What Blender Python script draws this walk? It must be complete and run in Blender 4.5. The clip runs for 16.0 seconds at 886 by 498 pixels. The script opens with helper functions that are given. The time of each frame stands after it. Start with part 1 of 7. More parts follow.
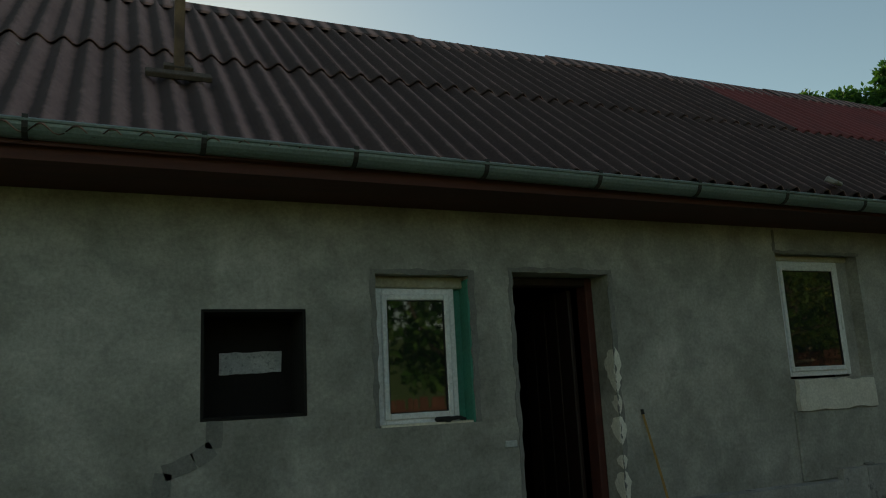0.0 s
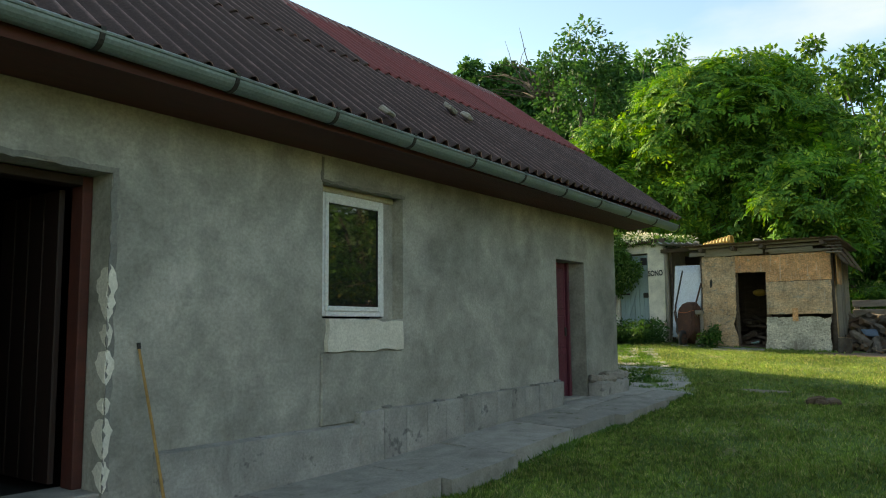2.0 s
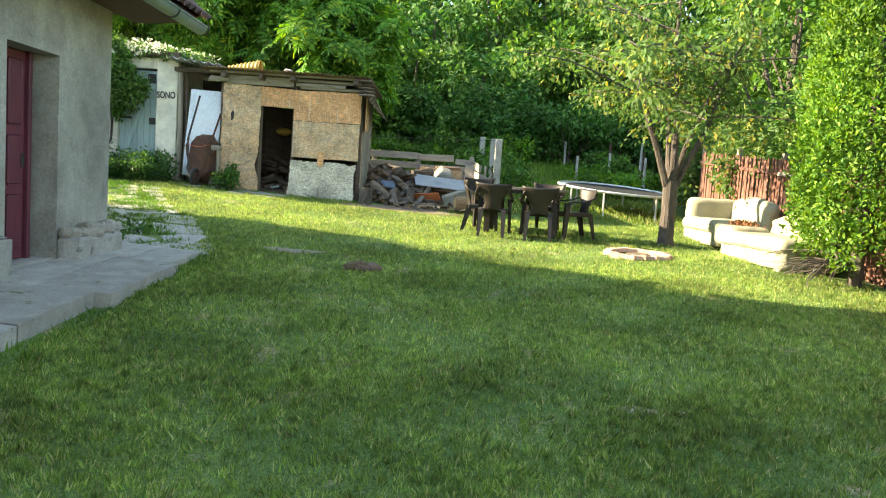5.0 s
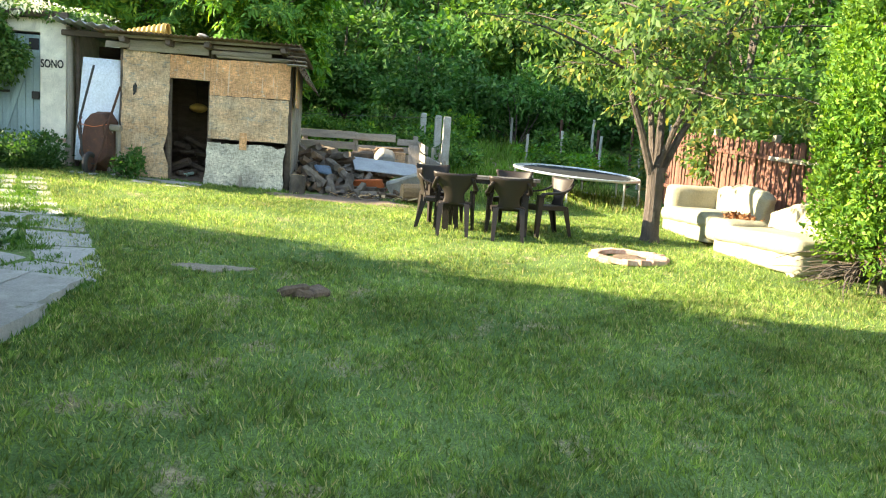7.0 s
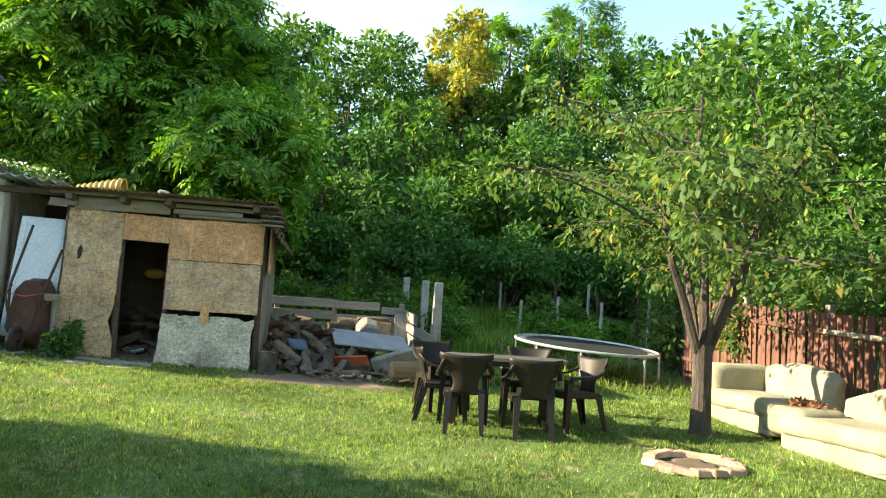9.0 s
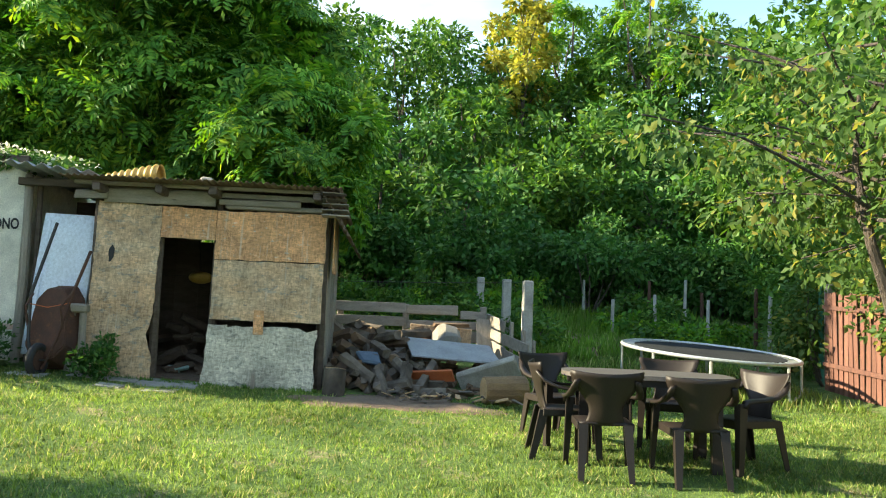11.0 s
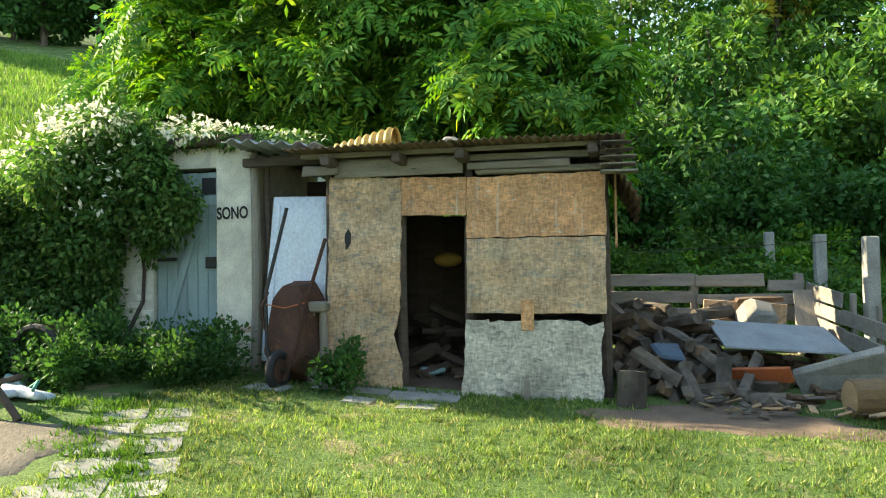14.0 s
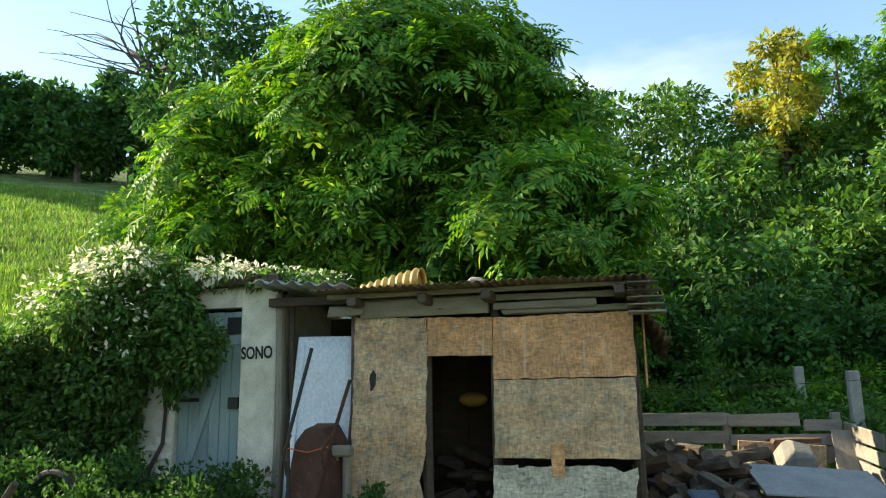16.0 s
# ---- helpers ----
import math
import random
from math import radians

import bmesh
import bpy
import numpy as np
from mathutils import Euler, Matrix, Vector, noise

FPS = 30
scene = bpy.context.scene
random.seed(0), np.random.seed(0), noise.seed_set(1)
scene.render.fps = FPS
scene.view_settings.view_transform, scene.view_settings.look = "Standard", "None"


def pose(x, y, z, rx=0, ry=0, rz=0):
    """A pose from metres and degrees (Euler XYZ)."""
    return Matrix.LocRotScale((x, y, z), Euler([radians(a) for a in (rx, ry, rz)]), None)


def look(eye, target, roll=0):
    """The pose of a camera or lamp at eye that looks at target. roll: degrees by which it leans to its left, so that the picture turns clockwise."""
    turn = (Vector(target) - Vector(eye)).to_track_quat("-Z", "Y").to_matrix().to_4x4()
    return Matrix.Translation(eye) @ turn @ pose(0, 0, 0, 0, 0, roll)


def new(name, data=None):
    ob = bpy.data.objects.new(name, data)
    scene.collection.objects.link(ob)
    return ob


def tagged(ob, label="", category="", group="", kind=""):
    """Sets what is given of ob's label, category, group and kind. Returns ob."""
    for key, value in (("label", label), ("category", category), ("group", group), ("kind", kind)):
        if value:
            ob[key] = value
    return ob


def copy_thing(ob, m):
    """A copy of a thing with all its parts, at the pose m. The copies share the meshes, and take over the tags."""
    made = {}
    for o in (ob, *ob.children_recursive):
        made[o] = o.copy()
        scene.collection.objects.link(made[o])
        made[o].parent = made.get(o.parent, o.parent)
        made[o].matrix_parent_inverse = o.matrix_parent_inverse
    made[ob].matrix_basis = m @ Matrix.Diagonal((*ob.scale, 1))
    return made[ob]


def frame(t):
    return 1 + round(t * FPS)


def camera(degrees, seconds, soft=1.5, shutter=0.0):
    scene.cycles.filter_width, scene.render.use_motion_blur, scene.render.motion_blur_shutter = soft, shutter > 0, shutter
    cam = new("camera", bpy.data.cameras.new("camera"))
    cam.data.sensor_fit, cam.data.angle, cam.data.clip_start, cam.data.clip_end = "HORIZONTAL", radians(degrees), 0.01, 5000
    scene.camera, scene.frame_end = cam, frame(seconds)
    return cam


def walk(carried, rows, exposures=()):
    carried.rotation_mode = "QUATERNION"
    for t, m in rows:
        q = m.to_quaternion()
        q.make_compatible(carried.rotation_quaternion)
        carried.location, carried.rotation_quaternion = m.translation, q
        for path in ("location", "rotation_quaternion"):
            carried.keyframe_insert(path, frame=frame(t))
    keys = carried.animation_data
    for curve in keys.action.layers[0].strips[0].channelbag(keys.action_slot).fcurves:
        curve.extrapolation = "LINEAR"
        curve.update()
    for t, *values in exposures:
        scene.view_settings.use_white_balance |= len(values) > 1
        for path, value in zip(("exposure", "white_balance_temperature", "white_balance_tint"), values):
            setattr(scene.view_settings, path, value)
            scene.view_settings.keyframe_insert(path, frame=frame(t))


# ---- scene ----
cam = camera(60.2, 16.0, 1.1)
PATH = [
    (0, (0.459, -0.083, 2.015), (1.26, 1.712, 2.385), -2.9),
    (0.5, (0.577, -0.086, 1.965), (1.576, 1.611, 2.314), -2.4),
    (1, (0.848, 0.043, 1.94), (2.061, 1.601, 2.258), -1.8),
    (1.5, (1.185, 0.226, 1.896), (2.596, 1.616, 2.173), -1.3),
    (2, (1.526, 0.445, 1.866), (3.131, 1.619, 2.079), -0.6),
    (2.5, (2.009, 0.578, 1.876), (3.76, 1.538, 1.989), 0.4),
    (3, (2.408, 0.765, 1.847), (4.259, 1.522, 1.844), 0.9),
    (3.5, (2.868, 0.96, 1.853), (4.799, 1.472, 1.766), 1.9),
    (4, (3.342, 1.205, 1.889), (5.318, 1.491, 1.764), 2.7),
    (4.5, (3.715, 1.419, 1.914), (5.707, 1.526, 1.762), 3.1),
    (4.7, (3.907, 1.471, 1.912), (5.899, 1.523, 1.749), 3.5),
    (6.8, (5.902, 1.916, 2.082), (7.881, 1.757, 1.839), 3.6),
    (7, (6.094, 1.911, 2.1), (8.069, 1.713, 1.859), 3.6),
    (7.5, (6.601, 1.929, 2.157), (8.578, 1.67, 2.004), 3.8),
    (8, (7.046, 2.0, 2.2), (9.028, 1.737, 2.164), 3.6),
    (8.5, (7.534, 2.091, 2.206), (9.512, 1.813, 2.309), 3.5),
    (8.7, (7.708, 2.123, 2.232), (9.682, 1.843, 2.393), 3.5),
    (10.8, (9.73, 2.446, 2.257), (11.708, 2.252, 2.473), 2.5),
    (11, (9.959, 2.496, 2.25), (11.946, 2.366, 2.433), 2.2),
    (11.5, (10.382, 2.722, 2.258), (12.378, 2.741, 2.38), 1.4),
    (12, (10.791, 2.91, 2.306), (12.786, 3.018, 2.396), 0.9),
    (12.5, (11.233, 3.1, 2.338), (13.225, 3.261, 2.419), 0.6),
    (13, (11.554, 3.281, 2.377), (13.534, 3.553, 2.446), 0.1),
    (13.5, (11.823, 3.294, 2.412), (13.789, 3.657, 2.479), -0.4),
    (14, (12.0, 3.262, 2.508), (13.952, 3.691, 2.576), -0.8),
    (14.5, (12.003, 3.313, 2.584), (13.935, 3.823, 2.665), -1.1),
    (15, (11.967, 3.354, 2.61), (13.883, 3.894, 2.798), -1.3),
    (15.5, (11.967, 3.351, 2.608), (13.875, 3.856, 2.934), -1.1),
    (16, (11.979, 3.352, 2.629), (13.884, 3.808, 3.028), -0.9),
]
EXPOSURES = [(0.0, 0.2, 8600, -5), (0.5, 0.6, 8600, -5), (1.0, 1.0, 8500, -3), (1.5, 1.38, 8400, 0), (2.0, 1.72, 8100, 1), (2.5, 2.08, 8000, 0), (3.5, 2.6, 7900, 2), (4.5, 2.88, 7700, 3), (7.0, 3.1, 7300, 5), (8.5, 2.4, 7300, 1), (11.0, 2.35, 7000, 0), (14.5, 2.42, 7050, 1), (16.0, 1.95, 7000, 1)]
walk(cam, [(t, look(eye, target, roll)) for t, eye, target, roll in PATH], EXPOSURES)


# ---- world and sun ----
SUN_EL, SUN_AZ = radians(25), radians(5)      # azimuth from +y towards +x
world = bpy.data.worlds.new("sky")
scene.world = world
world.use_nodes = True
wn, wl = world.node_tree.nodes, world.node_tree.links
sky = wn.new("ShaderNodeTexSky")
sky.sky_type, sky.sun_disc = "NISHITA", False
sky.sun_elevation, sky.sun_rotation = SUN_EL, SUN_AZ
sky.air_density, sky.dust_density, sky.ozone_density = 1.0, 0.15, 1.2
wc = wn.new("ShaderNodeTexCoord")
wm = wn.new("ShaderNodeMapping")
wm.inputs["Scale"].default_value = (1.0, 1.0, 3.2)
wno = wn.new("ShaderNodeTexNoise")
wno.inputs["Scale"].default_value, wno.inputs["Detail"].default_value, wno.inputs["Roughness"].default_value = 2.2, 6.0, 0.55
wr = wn.new("ShaderNodeValToRGB")
wr.color_ramp.elements[0].position, wr.color_ramp.elements[1].position = 0.47, 0.82
wmix = wn.new("ShaderNodeMix")
wmix.data_type = "RGBA"
wmix.inputs[7].default_value = (3.4, 3.6, 3.9, 1)
wl.new(wc.outputs["Generated"], wm.inputs["Vector"])
wl.new(wm.outputs["Vector"], wno.inputs["Vector"])
wl.new(wno.outputs["Fac"], wr.inputs["Fac"])
wl.new(wr.outputs["Color"], wmix.inputs[0])
wl.new(sky.outputs["Color"], wmix.inputs[6])
wl.new(wmix.outputs[2], wn["Background"].inputs["Color"])
wn["Background"].inputs["Strength"].default_value = 0.097
sun = new("sun", bpy.data.lights.new("sun", "SUN"))
sun.data.energy, sun.data.angle, sun.data.color = 3.6, radians(0.6), (1.0, 0.86, 0.66)
sun_dir = Vector((math.sin(SUN_AZ) * math.cos(SUN_EL), math.cos(SUN_AZ) * math.cos(SUN_EL), math.sin(SUN_EL)))
sun.matrix_world = look(sun_dir * 60, (0, 0, 0))


# ---- materials ----
def mat(name, a, b=None, rough=0.85, scale=3.0, fine=60.0, bump=0.25, metal=0.0, stretch=(1, 1, 1), spot=None, spot_at=0.62, spot_scale=5.0, rand=0.12, dist=0.02, world=False):
    """A surface with two colours mixed at a coarse scale, a fine grain with relief, and optional spots of wear."""
    b = b or tuple(c * 0.72 for c in a)
    m = bpy.data.materials.new(name)
    m.use_nodes = True
    n, l = m.node_tree.nodes, m.node_tree.links
    p = n["Principled BSDF"]
    tc = n.new("ShaderNodeTexCoord")
    mp = n.new("ShaderNodeMapping")
    mp.inputs["Scale"].default_value = stretch
    l.new(n.new("ShaderNodeNewGeometry").outputs["Position"] if world else tc.outputs["Object"], mp.inputs["Vector"])
    def noi(s, d, r=0.6):
        k = n.new("ShaderNodeTexNoise")
        k.inputs["Scale"].default_value, k.inputs["Detail"].default_value, k.inputs["Roughness"].default_value = s, d, r
        l.new(mp.outputs["Vector"], k.inputs["Vector"])
        return k
    def mixer(kind, fac, x, y):
        k = n.new("ShaderNodeMix")
        k.data_type, k.blend_type = "RGBA", kind
        for i, v in ((0, fac), (6, x), (7, y)):
            if isinstance(v, (int, float)):
                k.inputs[i].default_value = v
            elif isinstance(v, tuple):
                k.inputs[i].default_value = (*v, 1)
            else:
                l.new(v, k.inputs[i])
        return k.outputs[2]
    def ramp(src, lo, hi):
        k = n.new("ShaderNodeMapRange")
        k.inputs[1].default_value, k.inputs[2].default_value = lo, hi
        l.new(src, k.inputs[0])
        return k.outputs[0]
    big, small = noi(scale, 5), noi(fine, 4, 0.7)
    col = mixer("MIX", ramp(big.outputs["Fac"], 0.32, 0.68), a, b)
    if spot:
        col = mixer("MIX", ramp(noi(spot_scale, 6, 0.65).outputs["Fac"], spot_at, spot_at + 0.06), col, spot)
    grain = ramp(small.outputs["Fac"], 0.25, 0.75)
    k = n.new("ShaderNodeMapRange")
    k.inputs[3].default_value, k.inputs[4].default_value = 0.72, 1.18
    l.new(grain, k.inputs[0])
    hs = n.new("ShaderNodeHueSaturation")
    l.new(k.outputs[0], hs.inputs["Value"])
    l.new(col, hs.inputs["Color"])
    if rand:
        oi = n.new("ShaderNodeObjectInfo")
        kk = n.new("ShaderNodeMapRange")
        kk.inputs[3].default_value, kk.inputs[4].default_value = 1 - rand, 1 + rand
        l.new(oi.outputs["Random"], kk.inputs[0])
        h2 = n.new("ShaderNodeHueSaturation")
        l.new(kk.outputs[0], h2.inputs["Value"])
        l.new(hs.outputs["Color"], h2.inputs["Color"])
        hs = h2
    l.new(hs.outputs["Color"], p.inputs["Base Color"])
    bp = n.new("ShaderNodeBump")
    bp.inputs["Strength"].default_value, bp.inputs["Distance"].default_value = bump, dist
    l.new(small.outputs["Fac"], bp.inputs["Height"])
    l.new(bp.outputs["Normal"], p.inputs["Normal"])
    p.inputs["Roughness"].default_value, p.inputs["Metallic"].default_value = rough, metal
    return m


def two_scale(m, amount, scale):
    """Adds broad cloudy blotches in lightness to a surface."""
    n, l = m.node_tree.nodes, m.node_tree.links
    p = n["Principled BSDF"]
    src = p.inputs["Base Color"].links[0].from_socket
    tc = n.new("ShaderNodeTexCoord")
    no = n.new("ShaderNodeTexNoise")
    no.inputs["Scale"].default_value, no.inputs["Detail"].default_value, no.inputs["Roughness"].default_value, no.inputs["Distortion"].default_value = scale, 5, 0.6, 0.8
    l.new(tc.outputs["Object"], no.inputs["Vector"])
    mr = n.new("ShaderNodeMapRange")
    mr.inputs[1].default_value, mr.inputs[2].default_value = 0.3, 0.7
    mr.inputs[3].default_value, mr.inputs[4].default_value = 1 - amount * 0.6, 1 + amount * 0.6
    l.new(no.outputs["Fac"], mr.inputs[0])
    hs = n.new("ShaderNodeHueSaturation")
    l.new(mr.outputs[0], hs.inputs["Value"])
    l.new(src, hs.inputs["Color"])
    l.new(hs.outputs["Color"], p.inputs["Base Color"])


def flakes(m, size=24.0):
    """Pressed wood flakes: long cells lying in two directions, each a little lighter or darker, with relief."""
    n, l = m.node_tree.nodes, m.node_tree.links
    p = n["Principled BSDF"]
    src = p.inputs["Base Color"].links[0].from_socket
    tc = n.new("ShaderNodeTexCoord")
    vals = []
    for turn, st in ((0.5, (1, 2.6, 0.8)), (-0.7, (1, 0.8, 2.4))):
        mp = n.new("ShaderNodeMapping")
        mp.inputs["Rotation"].default_value, mp.inputs["Scale"].default_value = (turn, 0, 0), st
        vo = n.new("ShaderNodeTexVoronoi")
        vo.inputs["Scale"].default_value = size
        l.new(tc.outputs["Object"], mp.inputs["Vector"])
        l.new(mp.outputs["Vector"], vo.inputs["Vector"])
        sx = n.new("ShaderNodeSeparateColor")
        l.new(vo.outputs["Color"], sx.inputs[0])
        vals.append(sx.outputs[0])
    ad = n.new("ShaderNodeMath")
    ad.operation = "ADD"
    l.new(vals[0], ad.inputs[0])
    l.new(vals[1], ad.inputs[1])
    mr = n.new("ShaderNodeMapRange")
    mr.inputs[1].default_value, mr.inputs[2].default_value, mr.inputs[3].default_value, mr.inputs[4].default_value = 0.2, 1.8, 0.66, 1.28
    l.new(ad.outputs[0], mr.inputs[0])
    hs = n.new("ShaderNodeHueSaturation")
    l.new(mr.outputs[0], hs.inputs["Value"])
    l.new(src, hs.inputs["Color"])
    l.new(hs.outputs["Color"], p.inputs["Base Color"])
    bp = n.new("ShaderNodeBump")
    bp.inputs["Strength"].default_value, bp.inputs["Distance"].default_value = 0.5, 0.01
    l.new(ad.outputs[0], bp.inputs["Height"])
    l.new(bp.outputs["Normal"], p.inputs["Normal"])


def streaks(m, pale, at=0.60):
    """Vertical runs of washed-out water stains on an upright board."""
    n, l = m.node_tree.nodes, m.node_tree.links
    p = n["Principled BSDF"]
    src = p.inputs["Base Color"].links[0].from_socket
    tc = n.new("ShaderNodeTexCoord")
    mp = n.new("ShaderNodeMapping")
    mp.inputs["Scale"].default_value = (1, 15, 0.9)
    no = n.new("ShaderNodeTexNoise")
    no.inputs["Scale"].default_value, no.inputs["Detail"].default_value, no.inputs["Roughness"].default_value = 1.0, 6, 0.7
    l.new(tc.outputs["Object"], mp.inputs["Vector"])
    l.new(mp.outputs["Vector"], no.inputs["Vector"])
    mr = n.new("ShaderNodeMapRange")
    mr.inputs[1].default_value, mr.inputs[2].default_value, mr.inputs[4].default_value = at, at + 0.14, 0.75
    l.new(no.outputs["Fac"], mr.inputs[0])
    k = n.new("ShaderNodeMix")
    k.data_type = "RGBA"
    l.new(mr.outputs[0], k.inputs[0])
    l.new(src, k.inputs[6])
    k.inputs[7].default_value = (*pale, 1)
    l.new(k.outputs[2], p.inputs["Base Color"])


def leaf_mat(name, a, b, c=None, trans=0.45, tuft=0.0):
    """Leaves: a colour between a and b for each leaf, some of colour c, with light coming through."""
    m = bpy.data.materials.new(name)
    m.use_nodes = True
    n, l = m.node_tree.nodes, m.node_tree.links
    p, out = n["Principled BSDF"], n["Material Output"]
    geo = n.new("ShaderNodeNewGeometry")
    r = n.new("ShaderNodeValToRGB")
    e = r.color_ramp.elements
    e[0].color, e[1].color, e[1].position = (*a, 1), (*b, 1), 0.8
    if c:
        k = e.new(0.97)
        k.color = (*c, 1)
    l.new(geo.outputs["Random Per Island"], r.inputs["Fac"])
    tc = n.new("ShaderNodeTexCoord")
    no = n.new("ShaderNodeTexNoise")
    no.inputs["Scale"].default_value, no.inputs["Detail"].default_value = 0.9, 3
    l.new(tc.outputs["Object"], no.inputs["Vector"])
    mr = n.new("ShaderNodeMapRange")
    mr.inputs[1].default_value, mr.inputs[2].default_value, mr.inputs[3].default_value, mr.inputs[4].default_value = 0.3, 0.7, 0.65, 1.3
    l.new(no.outputs["Fac"], mr.inputs[0])
    hs = n.new("ShaderNodeHueSaturation")
    l.new(mr.outputs[0], hs.inputs["Value"])
    l.new(r.outputs["Color"], hs.inputs["Color"])
    if tuft:
        fine = n.new("ShaderNodeTexNoise")
        fine.inputs["Scale"].default_value, fine.inputs["Detail"].default_value = 13, 4
        l.new(tc.outputs["Object"], fine.inputs["Vector"])
        m2 = n.new("ShaderNodeMapRange")
        m2.inputs[1].default_value, m2.inputs[2].default_value, m2.inputs[3].default_value, m2.inputs[4].default_value = 0.3, 0.7, 1 - tuft, 1 + tuft
        l.new(fine.outputs["Fac"], m2.inputs[0])
        h3 = n.new("ShaderNodeHueSaturation")
        l.new(m2.outputs[0], h3.inputs["Value"])
        l.new(hs.outputs["Color"], h3.inputs["Color"])
        hs = h3
    l.new(hs.outputs["Color"], p.inputs["Base Color"])
    p.inputs["Roughness"].default_value = 0.62
    p.inputs["Specular IOR Level"].default_value = 0.3
    t = n.new("ShaderNodeBsdfTranslucent")
    h2 = n.new("ShaderNodeHueSaturation")
    h2.inputs["Hue"].default_value, h2.inputs["Saturation"].default_value, h2.inputs["Value"].default_value = 0.485, 1.1, 1.5
    l.new(hs.outputs["Color"], h2.inputs["Color"])
    l.new(h2.outputs["Color"], t.inputs["Color"])
    mx = n.new("ShaderNodeMixShader")
    mx.inputs[0].default_value = trans
    l.new(p.outputs[0], mx.inputs[1])
    l.new(t.outputs[0], mx.inputs[2])
    l.new(mx.outputs[0], out.inputs["Surface"])
    return m


M_PLASTER = mat("grey cement plaster", (0.24, 0.24, 0.215), (0.42, 0.415, 0.375), 0.95, 0.9, 38, 0.25, spot=(0.50, 0.49, 0.45), spot_at=0.70, spot_scale=9, rand=0)
two_scale(M_PLASTER, 0.38, 1.1)
two_scale(M_PLASTER, 0.26, 3.6)
two_scale(M_PLASTER, 0.16, 12.0)
M_PATCH = mat("darker repair mortar", (0.25, 0.25, 0.235), None, 0.95, 4, 70, 0.3, rand=0)
M_WHITEWASH = mat("old whitewash", (0.78, 0.74, 0.62), (0.68, 0.64, 0.53), 0.92, 3, 60, 0.3, spot=(0.30, 0.24, 0.19), spot_at=0.66, spot_scale=7)
M_LIME = mat("bright limewash", (0.80, 0.78, 0.70), (0.70, 0.68, 0.60), 0.92, 6, 50, 0.4)
M_PLINTH = mat("rough concrete plinth", (0.27, 0.27, 0.25), (0.34, 0.335, 0.315), 0.95, 3, 45, 0.4, spot=(0.17, 0.17, 0.165), spot_at=0.6, spot_scale=6)
M_CONC = mat("worn concrete", (0.36, 0.35, 0.32), (0.27, 0.265, 0.24), 0.95, 3, 60, 0.3, spot=(0.16, 0.17, 0.10), spot_at=0.62, spot_scale=6)
M_ROOF = mat("weathered fibre cement", (0.135, 0.078, 0.072), (0.180, 0.108, 0.098), 0.9, 2.2, 40, 0.3, spot=(0.22, 0.22, 0.19), spot_at=0.66, spot_scale=14, rand=0.05, world=True)
M_ROOFRED = mat("red painted sheet", (0.24, 0.042, 0.040), (0.18, 0.040, 0.037), 0.75, 1.5, 40, 0.2, world=True)
M_GUTTER = mat("green grey painted zinc", (0.23, 0.29, 0.29), (0.18, 0.235, 0.23), 0.45, 3, 50, 0.08, 0.35, rand=0)
M_IRON = mat("dark iron", (0.03, 0.03, 0.03), (0.05, 0.045, 0.04), 0.6, 6, 60, 0.2, 0.4)
M_SOFFIT = mat("dark brown boards", (0.105, 0.027, 0.018), (0.07, 0.02, 0.015), 0.7, 3, 50, 0.25, stretch=(0.3, 4, 4))
# indoor shade put into the colour: near-black for rooms, hole and door gap
M_DARK = mat("near-black interior shade", (0.014, 0.012, 0.011), (0.009, 0.008, 0.007), 0.95, 3, 30, 0.2)
M_PVC = mat("white plastic frame", (0.78, 0.80, 0.80), (0.72, 0.74, 0.75), 0.35, 2, 40, 0.03, rand=0)
M_FOAM = mat("yellowed mounting foam", (0.48, 0.45, 0.33), (0.40, 0.36, 0.26), 0.9, 8, 40, 0.4)
M_GREENPAINT = mat("turquoise paint", (0.05, 0.30, 0.22), (0.06, 0.24, 0.18), 0.7, 5, 40, 0.2)
M_MAROON = mat("maroon door paint", (0.13, 0.022, 0.045), (0.09, 0.018, 0.032), 0.55, 4, 40, 0.2, stretch=(4, 4, 0.6), spot=(0.10, 0.07, 0.06), spot_at=0.68, spot_scale=8)
M_BROWN = mat("dark brown door wood", (0.030, 0.013, 0.010), (0.018, 0.009, 0.007), 0.6, 3, 40, 0.25, stretch=(5, 5, 0.5))
M_WOOD = mat("grey weathered wood", (0.36, 0.32, 0.27), (0.25, 0.22, 0.185), 0.9, 3, 30, 0.5, stretch=(6, 1, 6), spot=(0.09, 0.075, 0.06), spot_at=0.66, spot_scale=4)
M_WOODZ = mat("grey weathered upright wood", (0.34, 0.30, 0.25), (0.23, 0.20, 0.17), 0.9, 3, 30, 0.5, stretch=(6, 6, 0.7), spot=(0.08, 0.065, 0.055), spot_at=0.66, spot_scale=4)
# stands for shade too, on firewood and back boards inside the shed
M_WOODDARK = mat("dark rotten and shaded wood", (0.075, 0.055, 0.042), (0.13, 0.10, 0.08), 0.95, 4, 30, 0.5, stretch=(4, 1, 4))
M_LOG = mat("split firewood", (0.24, 0.155, 0.09), (0.085, 0.055, 0.04), 0.9, 5, 40, 0.5, stretch=(1, 1, 1), rand=0.35)
M_OSB = mat("orange chipboard", (0.66, 0.35, 0.17), (0.56, 0.31, 0.15), 0.85, 2.4, 26, 0.35, stretch=(1, 1, 2.2), spot=(0.56, 0.46, 0.34), spot_at=0.6, spot_scale=9, rand=0.04)
